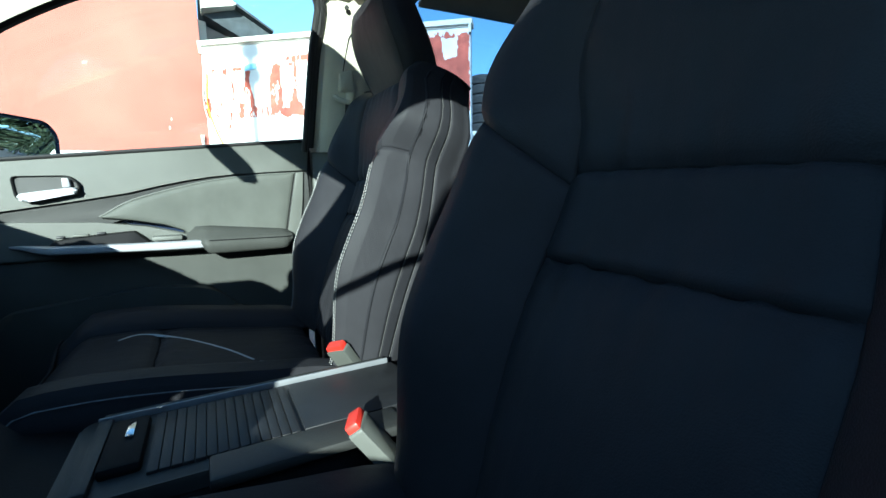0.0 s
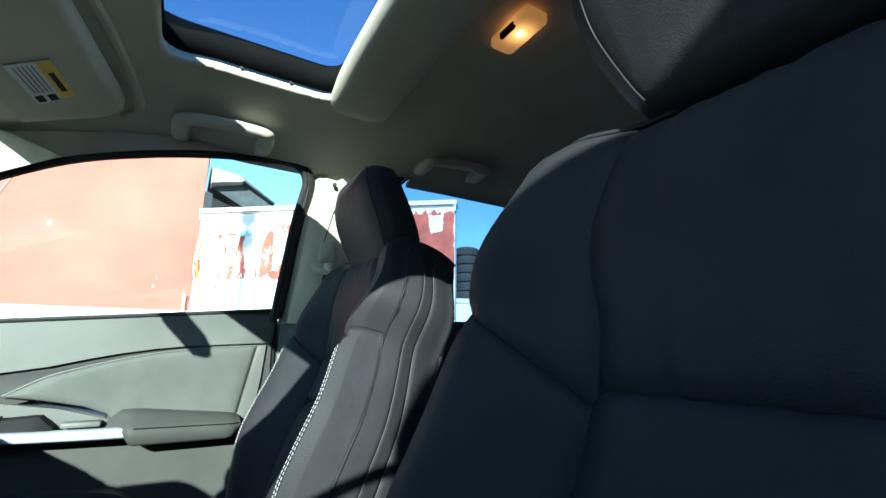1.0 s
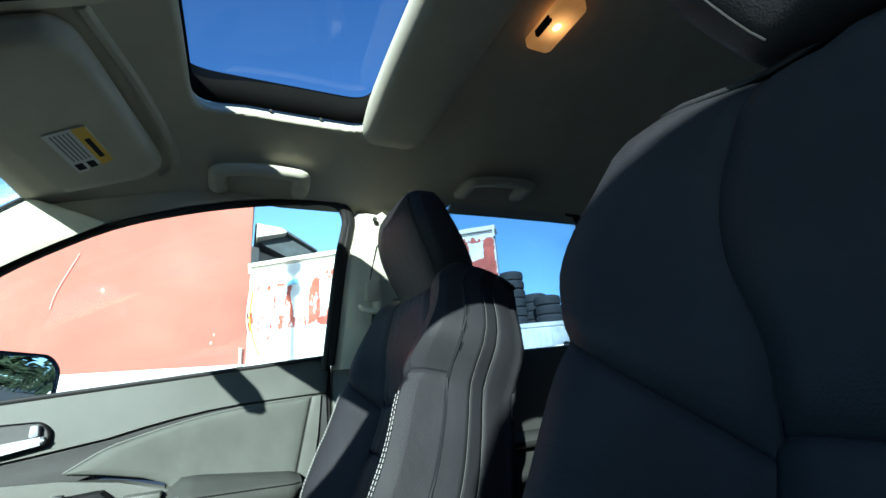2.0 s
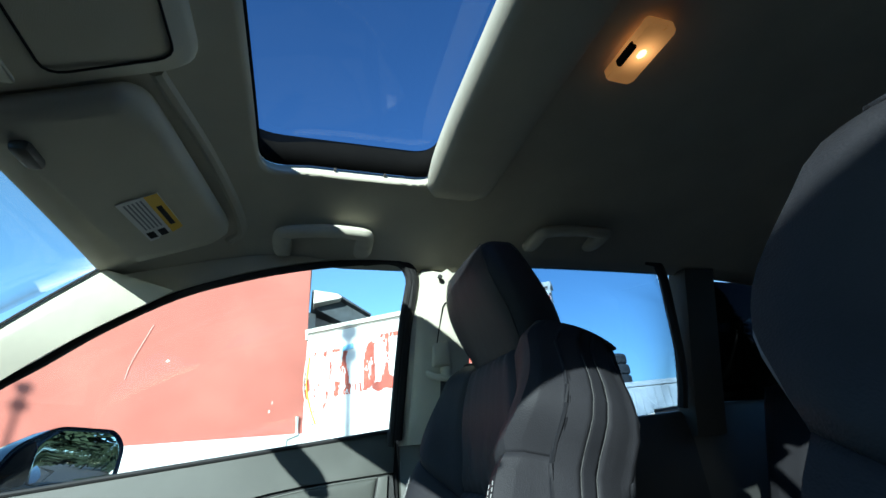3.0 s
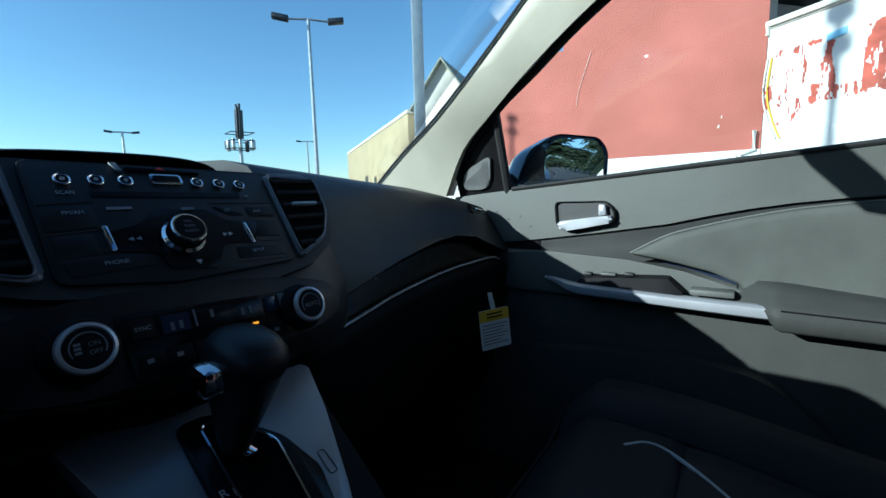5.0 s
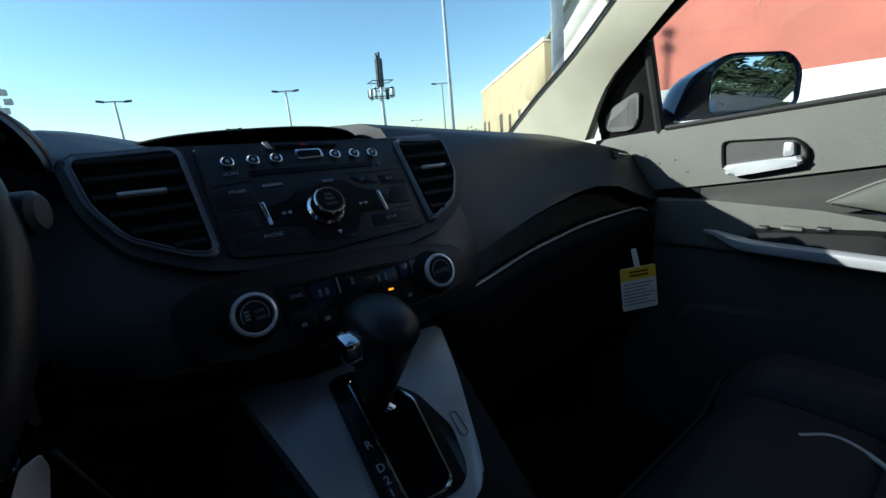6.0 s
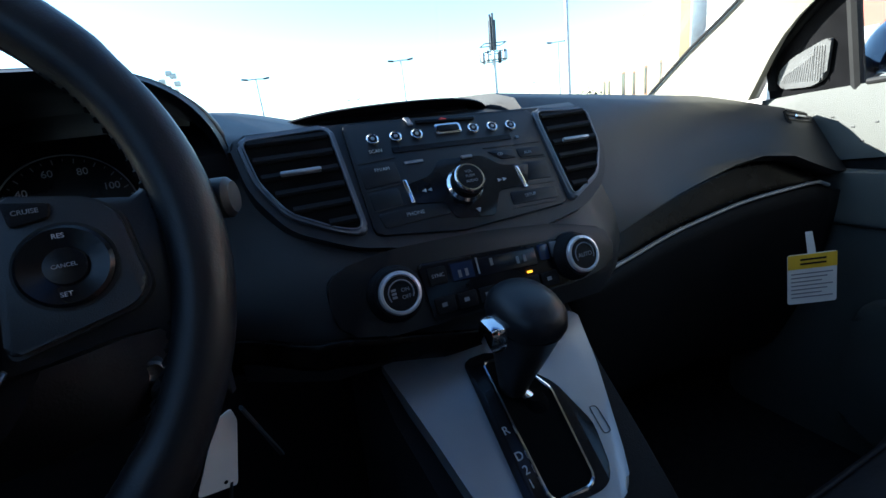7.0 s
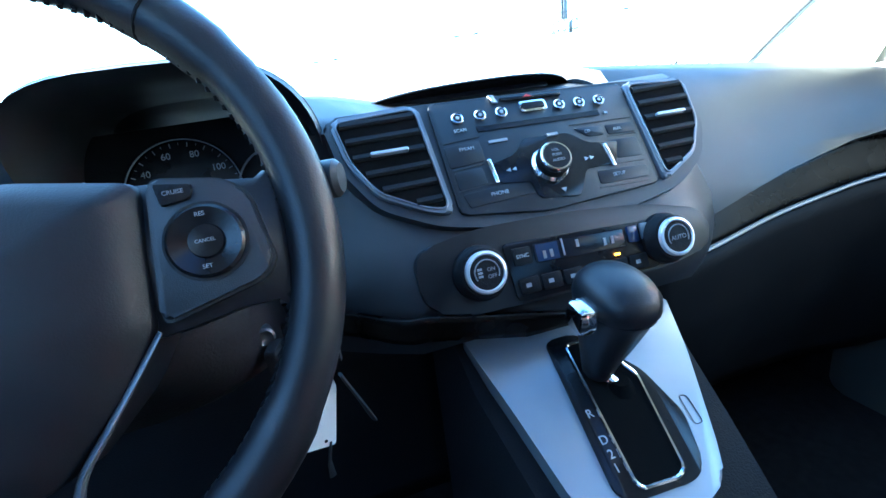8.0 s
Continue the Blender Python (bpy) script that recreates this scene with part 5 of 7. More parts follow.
    part("down_mark", prism(B(), [(-0.001, -0.0515), (0.005, -0.0515), (0.002, -0.0565)], R, 0.007, 0.0098), INK, radio)
    for w, b in (("VOL", -0.0135), ("PUSH", -0.0185), ("AUDIO", -0.0240)):
        lettering(w, R, -0.004, b - 0.007, 0.0030, INK_GREY, radio, 0.0298)
    # vents
    vent(d, [(-0.197, 0.059), (-0.118, 0.062), (-0.114, -0.049), (-0.135, -0.043), (-0.172, -0.020), (-0.190, 0.014)], 6)
    vent(d, [(0.119, 0.050), (0.189, 0.044), (0.182, -0.005), (0.160, -0.040), (0.116, -0.062)], 6)
    # climate panel
    C = CLIMATE
    cp = [(-0.150, 0.034), (-0.09, 0.043), (0.0, 0.040), (0.085, 0.030), (0.150, 0.012), (0.150, -0.024), (0.10, -0.034), (-0.05, -0.033), (-0.12, -0.030), (-0.150, -0.014)]
    climate = part("climate_panel", prism(B(), rounded(cp, 0.02, 5), C, -0.03, 0.002, 0.0016), FACE, d, "black climate panel")
    part("display_surround", prism(B(), rounded([(-0.070, 0.024), (0.083, 0.014), (0.083, -0.032), (-0.066, -0.030)], 0.006, 4), C, -0.01, 0.0046, 0.0004), GLOSS, climate, "gloss black surround")
    for a, b in ((-0.095, 0.004), (0.094, -0.007)):
        kn = part("temperature_knob", lathe(B(), [(0.0186, 0.016), (0.0186, 0.0215), (0.0177, 0.0232), (0.0157, 0.0238), (0.0147, 0.0226)], C, a, b, 36), KNOB_RING, climate, "bright ringed temperature knob")
        part("knob_collar", lathe(B(), [(0.0250, 0.002), (0.0246, 0.008), (0.0226, 0.010), (0.0208, 0.0185), (0.0184, 0.0195)], C, a, b, 36), PLASTIC_D, climate)
        part("knob_cap", lathe(B(), [(0.0149, 0.017), (0.0147, 0.0228), (0.001, 0.0233)], C, a, b, 30), PLASTIC_D, climate, "black knob cap")
        arc = [C(a + 0.0108 * math.cos(w), b + 0.0108 * math.sin(w), 0.0235) for w in steps(-0.5, 3.64, 18)]
        part("dial_arc", tube(B(), arc, 0.0006, 5), INK_GREY, climate)
    lettering("AUTO", C, 0.094, -0.008, 0.0044, INK_GREY, climate, 0.0237)
    lettering("ON", C, -0.091, 0.006, 0.0034, INK_GREY, climate, 0.0237)
    lettering("OFF", C, -0.091, 0.000, 0.0034, INK_GREY, climate, 0.0237)
    for b in (0.0015, 0.0045, 0.0075):
        part("fan_mark", prism(B(), [(-0.103, b - 0.001), (-0.099, b - 0.001), (-0.099, b + 0.001), (-0.103, b + 0.001)], C, 0.022, 0.0238), INK_GREY, climate)
    part("display", prism(B(), rounded([(-0.042, 0.018), (0.052, 0.012), (0.052, -0.006), (-0.042, 0.000)], 0.003, 3), C, 0.002, 0.0055, 0.001), SCREEN, climate, "dark climate display")
    part("display_tint", prism(B(), [(-0.040, 0.0165), (-0.018, 0.0152), (-0.018, -0.0002), (-0.040, 0.0010)], C, 0.004, 0.0060), SCREEN_BLUE, climate, "bluish digits")
    part("display_divider", prism(B(), [(-0.014, 0.0165), (-0.0125, 0.0165), (-0.0125, 0.001), (-0.014, 0.001)], C, 0.004, 0.0062), INK_GREY, climate)
    for a, b in ((-0.034, 0.006), (-0.027, 0.006), (0.000, 0.009), (0.028, 0.004), (0.036, 0.004)):
        part("digit_bar", prism(B(), [(a, b - 0.0035), (a + 0.003, b - 0.0035), (a + 0.003, b + 0.0035), (a, b + 0.0035)], C, 0.004, 0.0064), VENT_GREY, climate)
    part("sync_key", prism(B(), rounded([(-0.063, 0.018), (-0.045, 0.017), (-0.045, 0.001), (-0.063, 0.002)], 0.002, 2), C, 0.002, 0.0065, 0.001), PLASTIC_D, climate, "black key")
    lettering("SYNC", C, -0.054, 0.0095, 0.0036, INK, climate, 0.0068)
    for a in (0.0605, 0.075):
        part("small_key", prism(B(), rounded([(a - 0.006, 0.013), (a + 0.006, 0.012), (a + 0.006, -0.004), (a - 0.006, -0.003)], 0.002, 2), C, 0.002, 0.0065, 0.001), SCREEN_BLUE if a < 0.07 else VENT_GREY, climate)
    for a, b in ((-0.053, -0.017), (-0.031, -0.018), (-0.009, -0.019), (0.013, -0.020), (0.038, -0.021), (0.060, -0.022)):
        part("mode_key", prism(B(), rounded([(a - 0.010, b - 0.007), (a + 0.010, b - 0.0075), (a + 0.010, b + 0.0068), (a - 0.010, b + 0.0072)], 0.002, 2), C, 0.002, 0.0065, 0.001), PLASTIC_D, climate, "black mode key")
        part("key_mark", prism(B(), [(a - 0.004, b - 0.0018), (a + 0.001, b - 0.0018), (a + 0.001, b + 0.0018), (a - 0.004, b + 0.0018)], C, 0.006, 0.0069), INK_GREY, climate)
    part("telltale", prism(B(), [(0.037, -0.0112), (0.0415, -0.0114), (0.0415, -0.0094), (0.037, -0.0092)], C, 0.004, 0.0072), AMBER, climate, "small amber light")
    # gloss band, chrome strip and glove box on the passenger's side
    xs = steps(0.115, 0.700, 22)
    bm = sheet(B(), lambda x, v: Vector((x, 0.712 + dash_front(x) - 0.020 * v, lip_z(x) - 0.002 + (strip_z(x) - lip_z(x)) * v)), xs, steps(0, 1, 5))
    part("gloss_band", bm, SMOKE, d, "dark smoked woodgrain band", thick=0.004)
    line = [(x, 0.686 + dash_front(x), strip_z(x)) for x in steps(0.09, 0.700, 30)]
    part("chrome_strip", tube(B(), line, 0.0034, 8), VENT_EDGE, d, "thin bright strip")
    bm = sheet(B(), lambda x, v: Vector((x, 0.690 + dash_front(x) + 0.01 * v + 0.07 * v * v, strip_z(x) - 0.006 + (0.60 - strip_z(x)) * v)), steps(0.16, 0.735, 20), steps(0, 1, 12))
    part("glove_box", bm, PLASTIC_D, d, "matt black glove box", thick=0.008)
    # driver's side lower band and knee panel
    bm = sheet(B(), lambda x, v: Vector((x, 0.700 + 0.02 * v, 0.965 - 0.065 * v - 0.012 * (x < -0.3))), steps(-0.735, -0.11, 20), steps(0, 1, 4))
    part("lower_band", bm, PLASTIC_D, d, "black lower dash", thick=0.006)
    def band_at(x, v):
        e = smooth((abs(x) - 0.15) / 0.08)
        top = 0.963 - 0.25 * max(x + 0.145, 0.0)
        return Vector((x, 0.598 + 0.06 * e + 0.006 * v, top + (max(top - 0.025, 0.915) - top) * v))

    part("wood_band", sheet(B(), band_at, steps(-0.34, 0.02, 24), steps(0, 1, 4)), SMOKE, d, "dark glossy woodgrain band", thick=0.005)
    bm = sheet(B(), lambda x, v: Vector((x, 0.690 + 0.09 * v, 0.912 - 0.31 * v)), steps(-0.735, -0.10, 14), steps(0, 1, 8))
    part("knee_panel", bm, PLASTIC_D, d, "matt black knee panel", thick=0.008)
    # end vent and its tab by the passenger's door
    V = Plane3((0.695, 0.733, 1.050), (1, 0, -0.15), (0.05, 0.55, 0.83))
    e = part("side_vent", prism(B(), rounded([(-0.038, -0.014), (0.034, -0.019), (0.037, 0.010), (-0.032, 0.016)], 0.008, 4), V, -0.02, 0.005, 0.003), PLASTIC_D, d, "black side vent")
    for b in (-0.007, 0.002, 0.010):
        part("slat", prism(B(), [(-0.034, b - 0.0016), (0.034, b - 0.0046), (0.030, b - 0.0016), (-0.028, b + 0.0016)], V, 0.0, 0.0065, 0.0008), GLOSS, e)
    part("vent_tab", prism(B(), [(-0.010, -0.003), (0.014, -0.005), (0.014, -0.001), (-0.010, 0.001)], V, 0.005, 0.010, 0.0006), CHROME, e)
    return d


def vent(d, outline, slats):
    R = RADIO
    out = rounded(outline, 0.010, 5)
    cx, cy = sum(p[0] for p in outline) / len(outline), sum(p[1] for p in outline) / len(outline)
    v = part("air_vent", prism(B(), [(cx + (a - cx) * 1.12, cy + (b - cy) * 1.10) for a, b in out], R, -0.02, 0.0095, 0.004), VENT_GREY, d, "grey framed air vent")
    # flat near-black sheet paints in the shade behind the slats
    part("vent_well_shade", prism(B(), out, R, 0.0, 0.0100), WELL, v)
    tube(bm := B(), [R(a, b, 0.0104) for a, b in out], 0.0011, 6, closed=True)
    part("vent_rim", bm, VENT_RIM, v, "thin satin rim")
    b0, b1 = min(p[1] for p in out), max(p[1] for p in out)

    def span(b):
        xs = []
        for i in range(len(out)):
            (x0, y0), (x1, y1) = out[i], out[(i + 1) % len(out)]
            if (y0 - b) * (y1 - b) < 0:
                xs.append(x0 + (x1 - x0) * (b - y0) / (y1 - y0))
        return (min(xs), max(xs)) if len(xs) > 1 else None

    for k in range(slats):
        b = b0 + (b1 - b0) * (k + 0.55) / slats
        s = span(b)
        if not s:
            continue
        x0, x1 = s[0] + 0.003, s[1] - 0.003
        bm = B()
        loft(bm, [[R(x, b - 0.0030, 0.0095), R(x, b + 0.0030, 0.0102), R(x, b + 0.0034, 0.0128), R(x, b - 0.0008, 0.0134), R(x, b - 0.0026, 0.0120)] for x in steps(x0, x1, 4)])
        part("slat", bm, PLASTIC_D, v)
        if k == slats // 2:
            m = (x0 + x1) / 2
            part("vent_tab", prism(B(), rounded([(m - 0.018, b - 0.0018), (m + 0.018, b - 0.0024), (m + 0.018, b + 0.0012), (m - 0.018, b + 0.0018)], 0.0015, 2), R, 0.011, 0.017, 0.001), SILVER, v, "silver vent tab")


dash = dashboard()


def instrument_cluster():
    c = thing("instrument_cluster", "hooded instrument cluster with a round speedometer", "instrument cluster", (-0.37, 0.75, 1.05))
    def rim(y, g, low):
        return [(-0.320 + 0.127 * g * math.copysign(abs(math.cos(w)) ** 0.60, math.cos(w)), y + 0.07 * (1 - math.sin(w)), 1.085 + (0.104 - low) * g * math.sin(w) ** 0.70) for w in steps(0, math.pi, 28)]
    part("hood", loft(B(), [rim(0.672, 1.0, 0.0), rim(0.664, 0.985, 0.0), rim(0.672, 0.955, 0.0), rim(0.84, 0.90, 0.004)], ring=False), PLASTIC, c, "black grained cluster hood", sharp=60, thick=0.004)
    part("hood_top", loft(B(), [rim(0.672, 1.005, 0.0), rim(0.76, 1.02, 0.0), rim(0.90, 1.04, 0.02), rim(1.04, 1.06, 0.06)], ring=False), PLASTIC, c, "black grained hood top", sharp=60, thick=0.004)
    F = Plane3((-0.344, 0.80, 1.078), (1, 0, 0), (0, 0.30, 0.954))
    part("cluster_face", prism(B(), rounded([(-0.19, -0.06), (0.14, -0.06), (0.14, 0.075), (-0.19, 0.075)], 0.03, 4), F, -0.02, 0.0), PLASTIC_D, c, "black face")
    dial = part("speedometer", lathe(B(), [(0.0585, 0.0), (0.0600, 0.004), (0.0575, 0.005), (0.056, 0.002), (0.001, 0.002)], F, 0, 0, 48), GLOSS, c, "round black speedometer")
    tube(bm := B(), [F(0.0578 * math.cos(w), 0.0578 * math.sin(w), 0.0052) for w in steps(0.0, math.pi, 40)], 0.0007, 5)
    part("dial_rim", bm, INK_GREY, dial)
    for k in range(28):
        w = radians(208.0 - 9.3 * k)
        r0 = 0.0527 if k % 2 else 0.0505
        q = [F(r0 * math.cos(w), r0 * math.sin(w), 0.0026), F(0.0550 * math.cos(w), 0.0550 * math.sin(w), 0.0026)]
        part("dial_tick", tube(B(), q, 0.0003 if k % 2 else 0.0005, 4), INK_GREY, dial)
    for n, deg in (("40", 143), ("60", 106), ("80", 68), ("100", 31), ("120", -2)):
        lettering(n, F, 0.0432 * math.cos(radians(deg)), 0.0432 * math.sin(radians(deg)), 0.0072, INK, dial, 0.0028)
    part("dial_hub", lathe(B(), [(0.020, 0.002), (0.019, 0.006), (0.001, 0.007)], F, 0, -0.004, 28), DOOR_DARK, dial, "dark hub")
    for x in (-0.115, 0.098):
        ring = [F(x + 0.045 * math.cos(w), 0.045 * math.sin(w) - 0.01, 0.004) for w in steps(0.3, math.pi - 0.3, 20)]
        part("gauge_arc", tube(B(), ring, 0.0012, 5), INK_GREY, c)


instrument_cluster()


def steering_wheel():
    w = thing("steering_wheel", "black leather steering wheel with cruise control buttons", "steering wheel", (-0.385, 0.50, 1.083))
    F = Plane3((-0.379, 0.516, 1.081), (1, 0, 0), (0, 0.384, 0.923))
    R0 = 0.166
    ring = [F(R0 * math.cos(a), R0 * math.sin(a)) for a in (2 * math.pi * j / 96 for j in range(96))]
    rim = part("rim", tube(B(), ring, [0.0144 + 0.0014 * (math.cos(4 * (2 * math.pi * j / 96) + math.pi) > 0.8) for j in range(96)], 16, closed=True, squash=1.0, up=F.n), HIDE, w, "black leather rim", sharp=60)
    bm = B()
    for j in range(150):
        a = 2 * math.pi * j / 150
        p = F((R0 - 0.0140) * math.cos(a), (R0 - 0.0140) * math.sin(a), 0.003)
        q = F((R0 - 0.0136) * math.cos(a + 0.024), (R0 - 0.0136) * math.sin(a + 0.024), -0.003)
        tube(bm, [p, q], 0.0019, 5)
    part("rim_stitching", bm, PLASTIC_D, rim, "black lacing")
    for a in (radians(48), radians(132)):
        loop = [F((R0 + 0.0154 * math.cos(b)) * math.cos(a), (R0 + 0.0154 * math.cos(b)) * math.sin(a), 0.0154 * math.sin(b)) for b in (2 * math.pi * j / 20 for j in range(20))]
        part("rim_seam", tube(B(), loop, 0.0011, 5, closed=True), PLASTIC_D, rim)
    # pad
    out = rounded([(-0.092, 0.032), (-0.04, 0.042), (0.04, 0.042), (0.092, 0.032), (0.087, -0.038), (0.070, -0.066), (0.034, -0.100), (-0.034, -0.100), (-0.070, -0.066), (-0.087, -0.038)], 0.008, 4)
    rings = [[F(a * s, -0.02 + (b + 0.02) * s, c) for a, b in out] for s, c in ((0.98, -0.03), (1.0, 0.010), (0.985, 0.015), (0.80, 0.024), (0.4, 0.032))]
    part("airbag_pad", loft(B(), rings), PAD, w, "black airbag pad", sharp=60)
    emblem = rounded([(-0.026, -0.045), (0.026, -0.045), (0.031, -0.005), (-0.031, -0.005)], 0.008, 4)
    part("emblem", prism(B(), emblem, F, 0.024, 0.034, 0.002), CHROME, w, "plain chrome emblem")
    for s in (1, -1):
        # side spoke with its switch plate
        sp = [[F(s * x, b0, c - 0.022), F(s * x, b0, c - 0.004), F(s * x, b0 * 0.85 + b1 * 0.15, c), F(s * x, (b0 + b1) / 2, c + 0.002), F(s * x, b1 - 0.005, c), F(s * x, b1, c - 0.004), F(s * x, b1, c - 0.022)] for x, b0, b1, c in ((0.080, -0.044, 0.033, 0.010), (0.100, -0.042, 0.032, 0.010), (0.125, -0.038, 0.029, 0.009), (0.142, -0.038, 0.027, 0.007), (0.150, -0.048, 0.034, 0.003), (0.158, -0.064, 0.050, -0.003), (0.164, -0.08, 0.066, -0.008))]
        part("spoke", loft(B(), sp), HIDE, w, "black spoke", sharp=50)
        plate = rounded([(s * 0.0955, 0.0315), (s * 0.128, 0.026), (s * 0.139, 0.018), (s * 0.145, -0.018), (s * 0.138, -0.026), (s * 0.0905, -0.0375)], 0.006, 4)
        order = (lambda q: q) if s > 0 else (lambda q: list(reversed(q)))
        part("plate_gap", prism(B(), order([(0.1 * s + (a - 0.1 * s) * 1.03, b * 1.05) for a, b in plate]), F, 0.004, 0.0128), RUBBER, w)
        pl = part("switch_plate", prism(B(), order(plate), F, 0.004, 0.0158, 0.002), PLASTIC, w, "black switch plate")
        part("dial_ring", lathe(B(), [(0.0195, 0.012), (0.0195, 0.0166), (0.0180, 0.0162)], F, s * 0.117, -0.0035, 36), RUBBER, pl)
        dial = part("button_dial", lathe(B(), [(0.0180, 0.012), (0.0180, 0.0178), (0.0165, 0.0190), (0.0085, 0.0168), (0.0080, 0.0180), (0.001, 0.0186)], F, s * 0.117, -0.0035, 36), GLOSS, pl, "round four way button")
        part("mode_button", prism(B(), order(rounded([(s * 0.0985, 0.0285), (s * 0.116, 0.0255), (s * 0.1145, 0.0185), (s * 0.1005, 0.0165)], 0.002, 2)), F, 0.014, 0.0178, 0.001), PLASTIC_D, pl, "black mode button")
        if s > 0:
            lettering("CRUISE", F, 0.1072, 0.0225, 0.0022, INK_GREY, pl, 0.0181)
            lettering("RES", F, 0.117, 0.0095, 0.0022, INK, dial, 0.0192)
            lettering("SET", F, 0.116, -0.0160, 0.0022, INK, dial, 0.0192)
            lettering("CANCEL", F, 0.117, -0.0035, 0.0018, INK, dial, 0.0188)
        # slanting lower spoke, satin silver
        low = [F(s * 0.088, -0.041, 0.012), F(s * 0.074, -0.060, 0.013), F(s * 0.058, -0.080, 0.011), F(s * 0.042, -0.100, 0.006), F(s * 0.034, -0.130, 0.000), F(s * 0.032, -0.160, -0.006)]
        part("lower_spoke", tube(B(), curve_pts(low, 5), [0.0026 + 0.0062 * k / 25 for k in range(26)], 14, squash=0.35), VENT_GREY, w, "dull grey lower spoke")
    col = []
    for sc, c in ((0.55, -0.03), (0.80, -0.055), (0.96, -0.075), (1.0, -0.10), (1.02, -0.18), (1.02, -0.26)):
        ring = []
        for a in (2 * math.pi * j / 28 for j in range(28)):
            ca, sa = math.cos(a), math.sin(a)
            ring.append(F(0.004 + 0.106 * sc * math.copysign(abs(ca) ** 0.6, ca), -0.045 + 0.052 * sc * math.copysign(abs(sa) ** 0.6, sa), c))
        col.append(ring)
    part("column_shroud", loft(B(), col), PLASTIC_D, w, "black steering column shroud")


steering_wheel()


def column_stalk():
    s = thing("wiper_stalk", "black wiper stalk on the steering column", "stalk", (-0.25, 0.55, 1.06))
    part("lever", tube(B(), curve_pts([(-0.33, 0.580, 1.075), (-0.27, 0.565, 1.086), (-0.207, 0.538, 1.097)], 5), [0.008] * 8 + [0.010, 0.011, 0.012], 12), PLASTIC_D, s, "black lever")
    F = Plane3((-0.199, 0.535, 1.098), (0.35, 1, 0), (0, 0, 1))
    part("end_cap", lathe(B(), [(0.0095, -0.012), (0.0112, -0.006), (0.0112, 0.005), (0.0085, 0.008), (0.001, 0.0084)], F, n=20), PLASTIC, s, "round grey end cap")


column_stalk()


def ignition_keys():
    k = thing("ignition_key", "car key in the lock with a pale paper tag", "car key", (-0.262, 0.60, 0.98))
    F = Plane3((-0.268, 0.585, 0.988), (1, 0.25, 0), (0, 0.2, 1))
    part("lock", lathe(B(), [(0.0075, -0.02), (0.0075, 0.001), (0.0055, 0.0025), (0.003, 0.001), (0.001, 0.001)], F, n=24), DARKISH, k, "dark lock barrel")
    part("key_head", prism(B(), rounded([(-0.010, -0.018), (0.010, -0.018), (0.012, 0.010), (-0.012, 0.010)], 0.006, 4), Plane3((-0.262, 0.577, 0.975), (0.2, 1, 0), (0, 0.2, 1)), -0.004, 0.004, 0.002), PLASTIC_D, k)
    T = Plane3((-0.2395, 0.566, 0.924), (1, 0.35, -0.22), (0.25, 0.0, 1))
    part("key_tag", prism(B(), rounded([(-0.018, -0.028), (0.008, -0.030), (0.008, 0.022), (0.004, 0.032), (-0.006, 0.026)], 0.003, 3), T, -0.0006, 0.0006), PAPER, k, "pale paper tag")
    part("tag_hole", lathe(B(), [(0.0014, 0.0004), (0.0014, 0.0010), (0.0002, 0.0011)], T, 0.000, -0.024, 10), PLASTIC_D, k)
    part("key_blade", tube(B(), [T(0.004, -0.026, 0), T(0.003, -0.045, 0), T(0.006, -0.060, 0)], [0.0035, 0.0045, 0.003], 6, squash=0.3), DARKISH, k)
    part("key_ring", tube(B(), [(-0.250 + 0.012 * math.cos(a), 0.568, 0.960 + 0.014 * math.sin(a)) for a in (2 * math.pi * j / 18 for j in range(18))], 0.001, 5, closed=True), CHROME, k)
    part("strap", tube(B(), curve_pts([(-0.222, 0.562, 0.955), (-0.212, 0.565, 0.925), (-0.206, 0.568, 0.905)], 4), 0.004, 6, squash=0.4), RUBBER, k)


ignition_keys()


def glove_tag():
    t = thing("airbag_tag", "white and yellow card hanging from the glove box", "hanging tag", (0.555, 0.64, 0.80))
    F = Plane3((0.590, 0.628, 0.813), (1, -0.55, 0.05), (0.02, 0.10, 1))
    part("card", prism(B(), rounded([(-0.036, -0.042), (0.036, -0.042), (0.036, 0.040), (-0.036, 0.040)], 0.004, 3), F, -0.0006, 0.0006), PAPER, t, "white printed card")
    part("yellow_head", prism(B(), [(-0.036, 0.016), (0.036, 0.016), (0.036, 0.039), (-0.036, 0.039)], F, 0.0004, 0.0012), YELLOW, t, "yellow heading")
    for k in range(7):
        b = 0.008 - 0.0065 * k
        part("text_bar", prism(B(), [(-0.031, b - 0.0010), (0.030 - 0.008 * (k % 3), b - 0.0010), (0.030 - 0.008 * (k % 3), b + 0.0010), (-0.031, b + 0.0010)], F, 0.0004, 0.0011), INK_GREY, t)
    for b in (0.024, 0.031):
        part("text_bar", prism(B(), [(-0.018, b - 0.0015), (0.020, b - 0.0015), (0.020, b + 0.0015), (-0.018, b + 0.0015)], F, 0.0010, 0.0016), PLASTIC_D, t)
    part("hanging_strip", prism(B(), [(-0.006, 0.038), (0.006, 0.038), (0.000, 0.075), (-0.010, 0.075)], F, -0.0005, 0.0005), PAPER, t, "white paper strip")


glove_tag()


